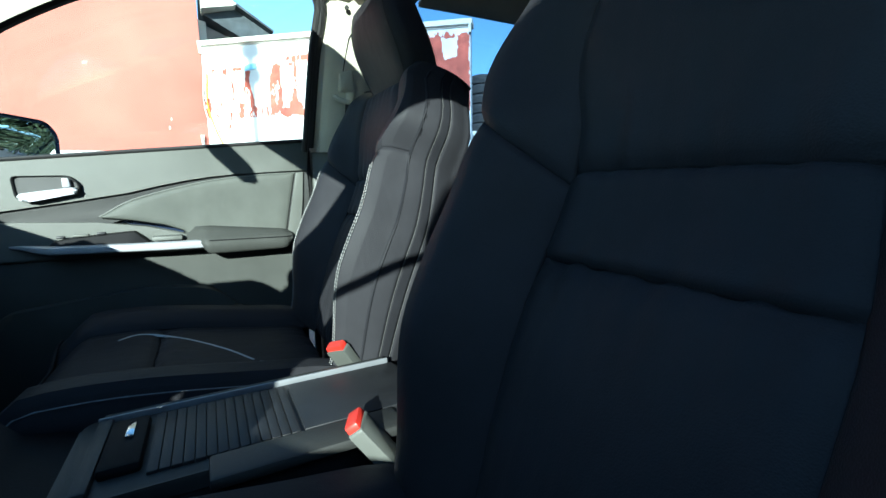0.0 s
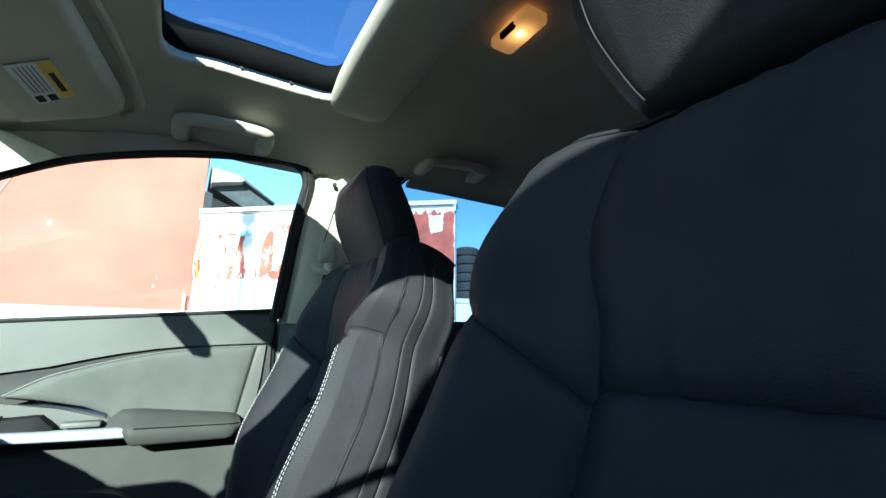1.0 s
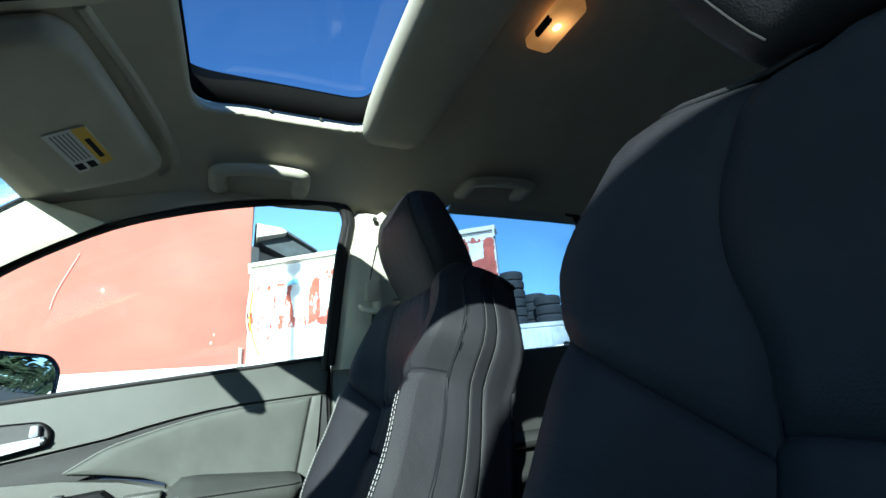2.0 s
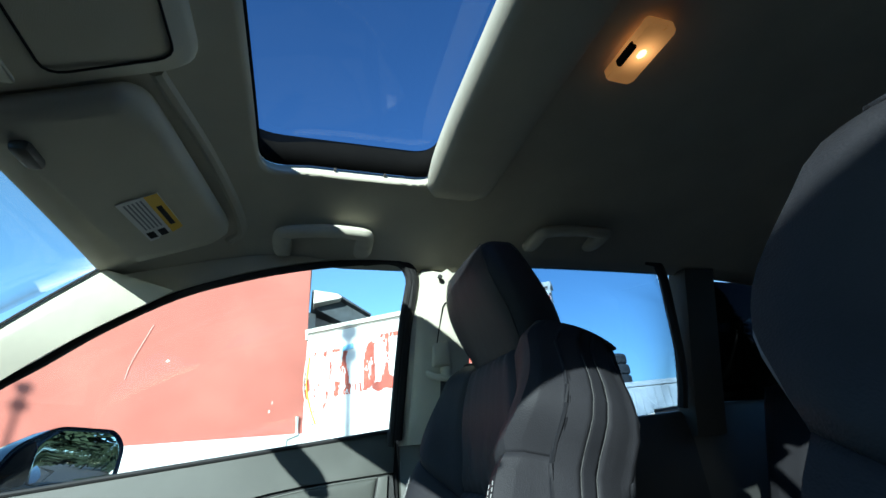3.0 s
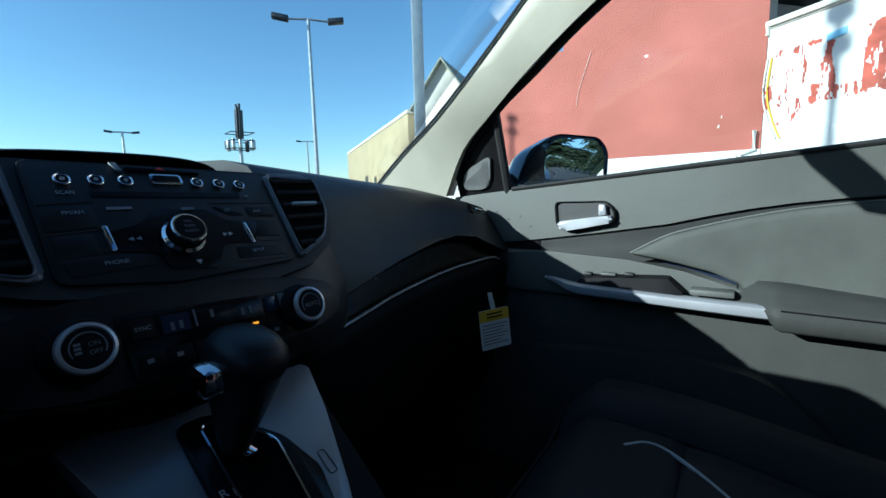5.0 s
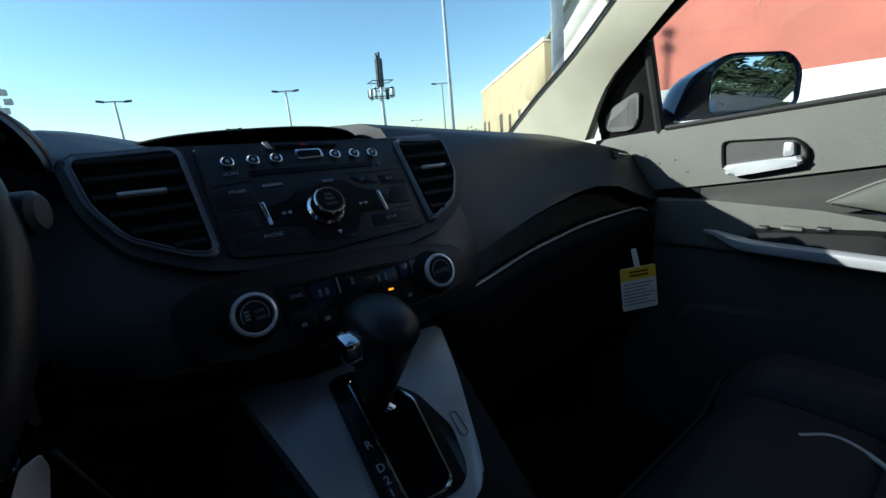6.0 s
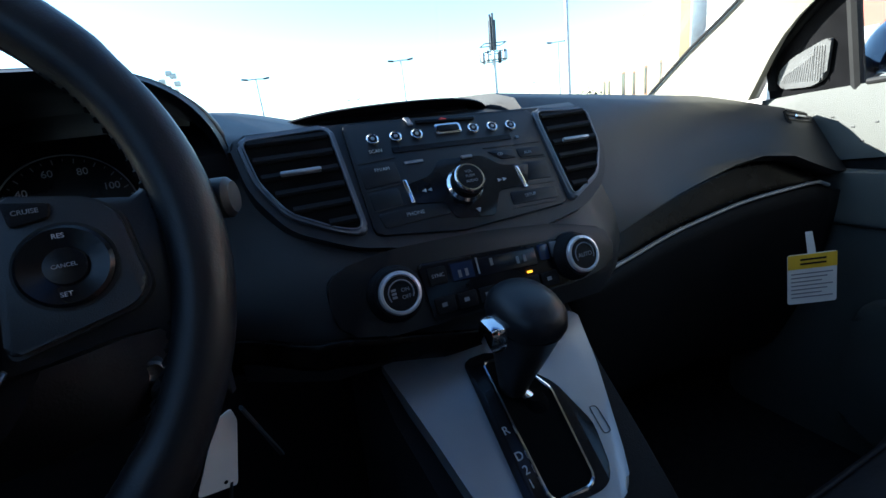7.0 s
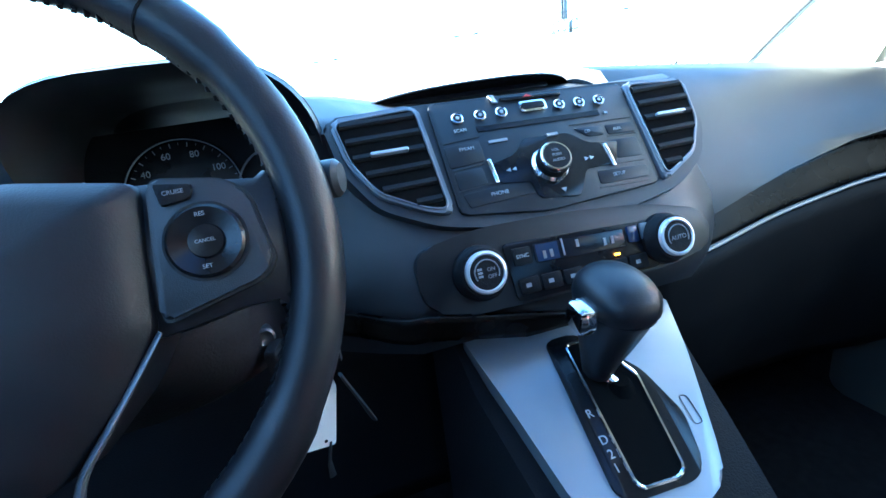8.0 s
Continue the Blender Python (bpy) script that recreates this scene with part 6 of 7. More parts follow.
def centre_console():
    c = thing("centre_console", "black centre console with a silver shifter surround", "centre console", (0, 0.3, 0.45))
    S = Plane3((0.0, 0.489, 0.829), (1, 0, 0), (0, 1, 0.58))
    silver = [(-0.110, 0.168), (0.113, 0.152), (0.092, 0.090), (0.058, 0.012), (0.044, -0.014), (0.018, -0.024), (-0.055, -0.020), (-0.078, 0.010), (-0.092, 0.085)]
    sp = part("shifter_surround", prism(B(), rounded(silver, 0.008, 4), S, -0.03, 0.0, 0.004, 3), SURROUND, c, "satin silver surround")
    gate = [(-0.036, 0.138), (-0.004, 0.138), (0.036, 0.085), (0.046, 0.040), (0.034, 0.000), (0.020, -0.008), (-0.036, -0.006), (-0.046, 0.004)]
    part("gate_plate", prism(B(), rounded(gate, 0.008, 4), S, -0.01, 0.003, 0.002), GLOSS, sp, "gloss black gate plate")
    slot = rounded([(-0.020, 0.128), (0.006, 0.126), (0.028, 0.082), (0.016, 0.003), (0.008, -0.002), (-0.024, 0.000), (-0.027, 0.006)], 0.006, 4)
    # the slot's inner shade is a near-black sheet laid on the plate
    part("gate_well_shade", prism(B(), slot, S, -0.002, 0.0036), WELL, sp, "near-black sheet for the shaded gate slot")
    tube(bm := B(), [S(a, b, 0.004) for a, b in slot], 0.0017, 6, closed=True)
    part("gate_rim", bm, CHROME, sp, "bright gate rim")
    for ch, a, b in (("R", -0.032, 0.063), ("D", -0.0325, 0.0405), ("2", -0.033, 0.0290), ("1", -0.0345, 0.0185)):
        lettering(ch, S, a, b, 0.0075, INK, sp, 0.0034)
    tube(bm := B(), [S(a, b, 0.0006) for a, b in rounded([(0.050, 0.028), (0.058, 0.028), (0.060, 0.052), (0.053, 0.054)], 0.003, 3)], 0.0004, 5, closed=True)
    part("lock_slot", bm, DARKISH, sp, "small shift lock slot")
    # sides and body
    rings = []
    for y, hw, z in ((0.66, 0.130, 0.935), (0.60, 0.125, 0.882), (0.52, 0.110, 0.836), (0.455, 0.095, 0.800), (0.40, 0.108, 0.720), (0.33, 0.125, 0.700), (-0.12, 0.120, 0.692), (-0.30, 0.115, 0.700)):
        rings.append([(-hw - 0.02, y, 0.42), (-hw - 0.005, y, z - 0.045), (-hw + 0.012, y, z - 0.012), (hw - 0.012, y, z - 0.012), (hw + 0.005, y, z - 0.045), (hw + 0.02, y, 0.42)])
    part("console_body", loft(B(), rings), PLASTIC_D, c, "matt black console body", sharp=50)
    T = Plane3((0, 0, 0.700), (1, 0, 0), (0, 1, 0))
    tray = part("tray_frame", prism(B(), rounded([(-0.105, 0.335), (0.100, 0.335), (0.092, -0.125), (-0.110, -0.125)], 0.03, 5), T, -0.02, 0.006, 0.004), DOOR_DARK, c, "dark tray frame")
    part("tray_rail", box(B(), (0.088, 0.10, 0.7085), (0.010, 0.42, 0.012), 0.003), DOOR_DARK, tray, "dark side rail")
    part("tray_rail", box(B(), (-0.112, 0.06, 0.704), (0.055, 0.24, 0.016), 0.005), DOOR_DARK, tray, "dark side ledge")
    # roller cover: one slat after another
    for k in range(14):
        y = 0.238 - 0.0125 * k
        box(bm := B(), (-0.008, y, 0.7075), (0.150, 0.0119, 0.006), 0.0012)
        part("roller_slat", bm, PLASTIC, tray)
    box(bm := B(), (-0.007, -0.027, 0.7076), (0.151, 0.184, 0.0064), 0.002)
    part("roller_end", bm, PLASTIC, tray, "smooth cover end")
    part("tray_trim", box(B(), (0.080, 0.10, 0.7085), (0.004, 0.43, 0.014), 0.0015), SURROUND, tray, "thin silver edge")
    part("tray_bar", box(B(), (-0.010, 0.305, 0.7085), (0.175, 0.018, 0.012), 0.004), DOOR_DARK, tray)
    box(bm := B(), (-0.008, 0.272, 0.712), (0.125, 0.045, 0.016), 0.006)
    part("roller_grip", bm, PLASTIC_D, tray, "dark cover grip")
    box(bm := B(), (0.012, 0.268, 0.7215), (0.040, 0.010, 0.005), 0.002)
    part("grip_trim", bm, CHROME, tray, "small chrome grip mark")


centre_console()


def gear_lever():
    g = thing("gear_lever", "black leather gear selector with a chrome button", "gear lever", (0.005, 0.53, 0.86))
    F = Plane3((-0.010, 0.546, 0.948), (1, 0.0, 0.0), (0.05, -0.20, 0.97))
    # the knob, fuller at the top and towards the back
    rings = []
    for v, hw, hd, off in ((-0.073, 0.009, 0.010, 0.009), (-0.070, 0.0125, 0.0135, 0.009), (-0.060, 0.0145, 0.016, 0.008), (-0.050, 0.0165, 0.018, 0.007), (-0.036, 0.0195, 0.0215, 0.005), (-0.020, 0.023, 0.026, 0.003), (-0.004, 0.0265, 0.030, 0.001), (0.010, 0.0295, 0.034, 0.000), (0.020, 0.0315, 0.037, -0.002), (0.030, 0.030, 0.035, -0.003), (0.037, 0.025, 0.029, -0.003), (0.041, 0.016, 0.019, -0.003), (0.0425, 0.006, 0.007, -0.003)):
        ring = []
        for a in (2 * math.pi * j / 28 for j in range(28)):
            ca, sa = math.cos(a), math.sin(a)
            ring.append(F(0.004 + 0.90 * hw * math.copysign(abs(ca) ** 0.85, ca), v, -off + hd * math.copysign(abs(sa) ** 0.85, sa)))
        rings.append(ring)
    part("knob", loft(B(), rings), HIDE, g, "smooth black leather knob", sharp=70)
    part("knob_seam", tube(B(), [F(0.004 + 0.0287 * math.cos(a), 0.016, 0.001 + 0.0370 * math.sin(a)) for a in steps(0.3, 2.8, 20)], 0.0006, 5), PLASTIC_D, g)
    box(bm := B(), (0, 0, 0), (0.018, 0.023, 0.024), 0.005, F.matrix(-0.0285, 0.016, 0.008))
    part("release_button", bm, CHROME, g, "chrome release button")
    part("shaft", tube(B(), [F(0.005, -0.070, -0.007), (0.008, 0.556, 0.868)], [0.0075, 0.006], 12), CHROME, g, "bright shaft")
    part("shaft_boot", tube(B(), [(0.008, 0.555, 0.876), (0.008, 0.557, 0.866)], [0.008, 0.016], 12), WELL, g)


gear_lever()


# ---- outside ----
ASPHALT = pbr("asphalt", (0.055, 0.055, 0.056), 0.9, var=0.25, scale=1.5, bump=0.6, grain=120)
RED_WALL = pbr("faded red masonry paint", (0.46, 0.155, 0.12), 0.92, var=0.16, scale=0.8, bump=0, spec=0.2)
WHITE_WALL = pbr("chalky white paint", (0.70, 0.69, 0.66), 0.85, var=0.14, scale=2.5, bump=0.2, grain=20)
RED_PATCH = pbr("peeling red paint", (0.40, 0.09, 0.06), 0.85, var=0.35, scale=6, bump=0.5, grain=60)
BEIGE = pbr("beige stucco", (0.44, 0.35, 0.21), 0.9, var=0.12, scale=1.0, bump=0.3, grain=40)
SIDING = pbr("white siding", (0.68, 0.64, 0.56), 0.8, var=0.08, scale=1.0, bump=0.2, grain=30)
ROOFING = pbr("dark shingles", (0.055, 0.065, 0.075), 0.85, var=0.3, scale=6, bump=0.6, grain=40)
BROWN = pbr("brown painted timber", (0.16, 0.07, 0.035), 0.7, var=0.15, scale=4, bump=0.2, grain=40)
GREY_WALL = pbr("weathered grey boards", (0.30, 0.27, 0.24), 0.9, var=0.2, scale=4, bump=0.4, grain=40)
STEEL = pbr("galvanised steel", (0.42, 0.45, 0.47), 0.42, 0.6, var=0.12, scale=8, bump=0.1)
DARK_STEEL = pbr("dark steel", (0.06, 0.065, 0.075), 0.5, 0.5, var=0.15, scale=8, bump=0.1)
TYRE = pbr("worn tyre rubber", (0.035, 0.035, 0.036), 0.8, var=0.3, scale=20, bump=0.6, grain=150)
BARK = pbr("dark bark", (0.06, 0.045, 0.035), 0.95, var=0.3, scale=12, bump=0.8, grain=80)
NEEDLES = pbr("conifer needles", (0.020, 0.036, 0.014), 0.8, var=0.4, scale=3, bump=0.3, grain=80)
LEAVES = pbr("bare twigs", (0.10, 0.085, 0.07), 0.9, var=0.3, scale=3, bump=0.3, grain=80)

bm = sheet(B(), lambda u, v: Vector((u, v, 0.0)), [-900, -120, -30, -8, 8, 30, 120, 900], [-900, -120, -30, -8, 8, 30, 120, 900])
solo("ground", bm, ASPHALT, "grey asphalt car park reaching to the horizon", "asphalt", "structure")


def polar(az, d, z=0.0):
    return Vector((-0.2 + d * math.sin(radians(az)), 0.2 + d * math.cos(radians(az)), z))


def red_building():
    t = thing("red_building", "red painted masonry building with a white base", "building", (9.5, 3.4, 0))
    F = Plane3((8.0, 0, 0), (0, -1, 0), (0, 0, 1))  # a runs towards -y, c towards the car
    part("wall", prism(B(), [(-4.60, 1.60), (-0.03, 1.63), (-0.03, 4.95), (-3.05, 4.95), (-3.05, 3.60), (-4.60, 3.60)], F, -4.0, 0.0, 0.01), RED_WALL, t, "faded red painted wall")
    part("base_wall", prism(B(), [(-4.60, 0.0), (-0.03, 0.0), (-0.03, 1.63), (-4.60, 1.60)], F, -4.0, 0.03, 0.02), WHITE_WALL, t, "white painted base")
    part("coping", prism(B(), [(-3.10, 4.95), (0.0, 4.95), (0.0, 5.02), (-3.10, 5.02)], F, -4.05, 0.04, 0.01), SIDING, t, "pale coping")
    tube(bmp := B(), [F(-0.30, 0.9, 0.06), F(-0.30, 1.55, 0.06), F(-0.12, 1.62, 0.06), F(-0.12, 1.9, 0.06)], 0.03, 8)
    part("drain_pipe", bmp, WHITE_WALL, t)
    tube(bmc := B(), curve_pts([F(-2.55, 3.5, 0.02), F(-2.75, 2.9, 0.02), F(-2.8, 2.6, 0.02)], 4), 0.004, 5)
    part("old_cable", bmc, SIDING, t)
    for a, z, w in ((-0.60, 1.98, 0.03), (-0.56, 2.12, 0.02)):
        part("paint_chip", prism(B(), rounded([(a, z), (a + w, z + 0.01), (a + w * 0.9, z + 0.05), (a + 0.01, z + 0.06)], 0.01, 2), F, -0.01, 0.004), SIDING, t)


red_building()


def white_building():
    p0, p1 = Vector((8.0, 0.03, 0)), Vector((5.2, -3.5, 0))
    L = (p1 - p0).length
    t = thing("white_building", "white painted wall with peeling red lettering", "building", (p0 + p1) / 2)
    F = Plane3(p0, p1 - p0, (0, 0, 1))
    if F.n.x > 0:
        F.n = -F.n
    part("wall", prism(B(), [(0, 0), (L, 0), (L, 3.35), (0, 3.35)], F, -0.2, 0.0, 0.01), WHITE_WALL, t, "chalky white wall")
    part("rear_body", prism(B(), [(0, 0), (L - 2.6, 0), (L - 2.6, 3.3), (0, 3.3)], F, -3.0, -0.2, 0.01), WHITE_WALL, t)
    part("coping", prism(B(), [(-0.02, 3.34), (L + 0.03, 3.34), (L + 0.03, 3.42), (-0.02, 3.42)], F, -0.22, 0.05, 0.012), SIDING, t, "weathered coping")
    for a in (0.0, 2.25, L - 0.02):
        part("coping_clip", prism(B(), [(a, 3.22), (a + 0.035, 3.22), (a + 0.035, 3.41), (a, 3.41)], F, -0.01, 0.058, 0.006), SIDING, t)
    # grey strip paints in the line of shade below the coping
    part("coping_shade_strip", prism(B(), [(0, 3.305), (L, 3.305), (L, 3.325), (0, 3.325)], F, -0.01, 0.012, 0.003), GREY_WALL, t)
    # what is left of a red band with big white letters: small flakes of paint, peeled off along the ribs of the wall
    strokes = ((0.13, 0.24, 2.36, 2.86), (0.24, 0.46, 2.70, 2.86), (0.34, 0.44, 2.30, 2.60), (0.56, 0.72, 2.42, 2.90), (0.92, 1.20, 2.34, 3.02), (1.42, 1.54, 2.30, 3.02), (1.69, 1.88, 2.38, 3.01), (1.98, 2.18, 2.42, 2.99), (2.28, 2.48, 2.44, 3.10), (2.95, 3.10, 2.44, 2.96), (3.30, 3.46, 2.44, 2.98), (3.66, 3.84, 2.5, 3.2), (4.05, 4.33, 2.86, 3.2))

    def paint_left(a, z):
        """More than nothing where the red paint still holds."""
        rib = noise.noise((a * 13, z * 3.2, 0.3)) + 0.7 * noise.noise((a * 38, z * 12, 4.0))
        low = 1.94 + 0.24 * smooth((a - 0.35) / 0.3) + 0.10 * noise.noise((a * 5, 0.0, 7.0))
        top = 2.97 + 0.13 * smooth((a - 1.48) / 0.08) + 0.10 * smooth((a - 2.55) / 0.1)
        edge = min(z - low, top - z)
        if edge < -0.25:
            return -1.0
        hold = 0.35 if edge > 0 else edge * 9
        for a0, a1, z0, z1 in strokes:
            inside = min(a - a0, a1 - a, z - z0, z1 - z) + 0.03 * rib
            hold = min(hold, 0.35 - 12 * max(inside + 0.02, 0.0))
        worn = 0.30 * smooth((1.45 - a) / 1.2) + 0.18
        return hold + 0.75 * rib - worn + 0.32 * smooth((a - 2.5) / 0.2)

    cell = 0.016
    cols, rows = int(L / cell), int(1.5 / cell)
    spots, faces, index = [], [], {}

    def corner(i, j):
        if (i, j) not in index:
            index[i, j] = len(spots)
            spots.append(F(min(max(i * cell + 0.006 * noise.noise((i * 1.7, j * 1.3, 2.0)), 0.0), L), 1.78 + j * cell + 0.006 * noise.noise((i * 1.1, j * 1.9, 5.0)), 0.003))
        return index[i, j]

    for i in range(cols):
        for j in range(rows):
            if paint_left((i + 0.5) * cell, 1.78 + (j + 0.5) * cell) > 0:
                faces.append((corner(i, j), corner(i + 1, j), corner(i + 1, j + 1), corner(i, j + 1)))
    me = bpy.data.meshes.new("peeling_paint")
    me.from_pydata([tuple(p) for p in spots], [], faces)
    me.materials.append(RED_PATCH)
    ob = new("peeling_paint", me)
    ob.parent = t
    ob.matrix_parent_inverse = WORLD[t].inverted()
    ob["label"] = "peeling red paint round faded white letters"
    ob["kind"] = "stuff"
    for dz in (0.0, 0.06):
        tube(bmp := B(), curve_pts([F(0.03 + dz, 2.9, 0.02), F(0.0 + dz, 2.4, 0.03), F(0.10 + dz, 2.0, 0.02), F(0.22 + dz, 1.75, 0.03)], 5), 0.012, 6)
        part("hanging_hose", bmp, YELLOW if dz else SIDING, t)
    part("small_sign", prism(B(), [(0.78, 2.90), (1.00, 2.93), (1.00, 3.02), (0.78, 2.99)], F, 0.0, 0.02, 0.003), pbr("pale blue sign", (0.25, 0.5, 0.7), 0.5), t, "small pale blue sign")


white_building()


def lamp_shadows():
    """Two lamp posts out of sight to the left; their shadows fall on the walls."""
    for wall, far, size in ((Vector((8.0, 4.09, 2.37)), 19.0, 0.05), (Vector((7.45, -0.68, 3.0)), 19.0, 0.08)):
        head = wall - SUN_WAY * far
        street_lamp(Vector((head.x, head.y, 0)), head.z + 0.15, 0.0, 1.0, "tall car park lamp post with two stacked heads", stacked=True, thick=size)


def street_lamp(foot, height, yaw, arm, label, stacked=False, thick=0.09):
    t = thing("street_lamp", label, "street lamp", foot, group="car park lamps")
    part("pole", tube(B(), [foot, foot + Vector((0, 0, height))], [thick, thick * 0.7], 10), STEEL, t, "galvanised pole")
    if stacked:
        for dz in (2 * thick, -3 * thick):
            box(bm := B(), foot + Vector((0, 0, height - 0.1 + dz)), (3.2 * thick, 3.2 * thick, 2.6 * thick), 0.02)
            part("lamp_head", bm, DARK_STEEL, t)
        return
    d = Vector((math.cos(radians(yaw)), math.sin(radians(yaw)), 0))
    part("arm", tube(B(), [foot + d * -arm + Vector((0, 0, height - 0.05)), foot + Vector((0, 0, height)), foot + d * arm + Vector((0, 0, height - 0.05))], thick * 0.45, 8), STEEL, t)
    for s in (1, -1):
        m = Matrix.Translation(foot + d * s * arm * 1.05 + Vector((0, 0, height))) @ pose(0, 0, 0, 0, -8 * s, yaw)
        box(bm := B(), (0, 0, 0), (0.62 * arm, 0.36 * arm, 0.18 * arm), 0.03, m)
        part("lamp_head", bm, DARK_STEEL, t, "dark rectangular lamp head")


street_lamp(polar(40.0, 18), 7.65, -40.0, 0.95, "grey double headed car park lamp post")
street_lamp(polar(20.3, 51), 7.4, -20.3, 1.0, "grey double headed car park lamp post", thick=0.14)
street_lamp(polar(3.4, 51), 7.0, -3.4, 1.0, "grey double headed car park lamp post", thick=0.14)
street_lamp(polar(39.0, 62), 8.3, -39.0, 1.0, "grey double headed car park lamp post", thick=0.14)
street_lamp(polar(14.0, 95), 6.5, -14.0, 1.0, "distant double headed lamp post")
street_lamp(polar(35.5, 110), 6.0, -35.5, 1.0, "distant double headed lamp post")
street_lamp(polar(26.0, 120), 5.5, -26.0, 1.0, "distant double headed lamp post")
lamp_shadows()


def big_pole():
    p = polar(53.0, 8.6)
    t = thing("light_pole", "tall square galvanised steel pole beside the wall", "pole", p)
    m = Matrix.Translation(p) @ pose(0, 0, 0, 0, 0, -48)
    box(bm := B(), (0, 0, 5.2), (0.20, 0.20, 10.4), 0.012, m)
    part("pole", bm, STEEL, t, "square steel pole")
    box(bm := B(), (0, 0, 0.03), (0.4, 0.4, 0.06), 0.01, m)
    part("base_plate", bm, STEEL, t)
    for z in (2.6, 3.3, 4.6):
        box(bm := B(), (0.104, 0.0, z), (0.014, 0.03, 0.03), 0.004, m)
        part("bolt", bm, STEEL, t)


big_pole()


def tower():
    p = polar(31.5, 57)
    t = thing("antenna_tower", "antenna mast with a square lattice platform", "mast", p)
    part("mast", tube(B(), [p, p + Vector((0, 0, 8.4))], [0.28, 0.2], 10), STEEL, t)
    for z, r in ((6.7, 1.7), (7.6, 1.8), (8.5, 1.8)):
        ring = [p + Vector((r * math.cos(w), r * math.sin(w), z)) for w in (2 * math.pi * j / 4 + 0.5 for j in range(4))]
        part("platform_rail", tube(B(), ring, 0.06, 6, closed=True), DARK_STEEL, t)
    for j in range(12):
        w = 2 * math.pi * j / 12 + 0.5
        r = 1.45
        box(bm := B(), p + Vector((r * math.cos(w), r * math.sin(w), 7.15)), (0.32, 0.32, 0.9 if j % 3 else 1.3), 0.03)
        part("panel_antenna", bm, DARK_STEEL if j % 4 == 0 else STEEL, t)
    for j in range(7):
        w = 2 * math.pi * j / 7
        q = p + Vector((0.32 * math.cos(w), 0.32 * math.sin(w), 0))
        part("whip_antenna", tube(B(), [q + Vector((0, 0, 7.9)), q + Vector((0.1, 0, 11.1 + 0.35 * (j % 3)))], 0.14, 6), DARK_STEEL, t)


tower()


def stadium_lights():
    p = polar(-5.2, 80)
    t = thing("floodlight_mast", "thin mast with a cluster of floodlights", "mast", p)
    part("mast", tube(B(), [p, p + Vector((0, 0, 10.4))], 0.10, 8), STEEL, t)
    for dx, dz in ((-0.9, 10.9), (0.7, 11.6), (-0.3, 9.9), (1.0, 10.5), (0.2, 12.0), (0.5, 9.4)):
        box(bm := B(), p + Vector((dx, 0, dz)), (0.95, 0.5, 0.8), 0.15)
        part("floodlight", bm, SIDING, t)


stadium_lights()


def beige_building():
    a, b = polar(51.5, 25), polar(43.8, 50)
    t = thing("beige_building", "long beige stucco building with small dark doors", "building", (a + b) / 2)
    F = Plane3(a, b - a, (0, 0, 1))
    if F.n.x > 0:
        F.n = -F.n
    L = (b - a).length
    part("wall", prism(B(), [(0, 0), (L, 0), (L, 5.55), (0, 5.55)], F, -10, 0, 0.02), BEIGE, t, "beige stucco wall")
    part("parapet", prism(B(), [(-0.1, 5.5), (L + 0.1, 5.5), (L + 0.1, 5.7), (-0.1, 5.7)], F, -10, 0.06, 0.02), SIDING, t)
    part("end_wall", prism(B(), [(L, 0), (L + 1.6, 0), (L + 1.6, 5.5), (L, 5.5)], F, -9, -0.2, 0.02), GREY_WALL, t, "grey end wall")
    for x, w, z0, z1 in (((L - 2.0, 1.5, 0, 2.5), (L - 5.0, 1.3, 0, 2.4), (13.2, 1.5, 0, 2.7), (9.6, 1.0, 0.9, 2.5), (6.2, 0.8, 0.9, 2.6), (2.8, 0.6, 0.9, 2.6))):
        d = part("door" if z0 == 0 else "window", prism(B(), [(x, z0), (x + w, z0), (x + w, z1), (x, z1)], F, -0.1, 0.02, 0.01), BROWN, t)
        part("pane", prism(B(), [(x + 0.12, z0 + 0.1), (x + w - 0.12, z0 + 0.1), (x + w - 0.12, z1 - 0.12), (x + 0.12, z1 - 0.12)], F, 0.0, 0.03), SCREEN, d)


beige_building()


def gable_house(az, d, half, eave, ridge, depth, yaw, wall, roof, label):
    p = polar(az, d)
    t = thing("house", label, "house", p)
    R = pose(*p, 0, 0, yaw)
    F = Plane3(p, R.to_3x3() @ Vector((1, 0, 0)), (0, 0, 1))
    part("wall", prism(B(), [(-half, 0), (half, 0), (half, eave), (0, ridge), (-half, eave)], F, -depth, 0, 0.01), wall, t)
    for s in (1, -1):
        q = [(0, ridge + 0.02), (0, ridge + 0.16), (s * (half + 0.3), eave - 0.3 * (ridge - eave) / half + 0.10), (s * (half + 0.3), eave - 0.3 * (ridge - eave) / half - 0.03)]
        part("roof", prism(B(), q, F, -depth - 0.2, 0.35, 0.01), roof, t, "weathered shingled roof")
    for k in range(8):
        z = eave * 0.3 + k * 0.35
        if z < ridge - 0.5:
            hw = half if z < eave else half * (ridge - z) / (ridge - eave)
            part("siding_board", prism(B(), [(-hw, z), (hw, z), (hw, z + 0.03), (-hw, z + 0.03)], F, -0.02, 0.02), wall, t)


gable_house(56.1, 22, 1.35, 5.55, 7.35, 9, -75, SIDING, pbr("weathered pale shingles", (0.30, 0.31, 0.25), 0.9, var=0.2, scale=5, bump=0.5, grain=40), "pale sided house with a small gable")


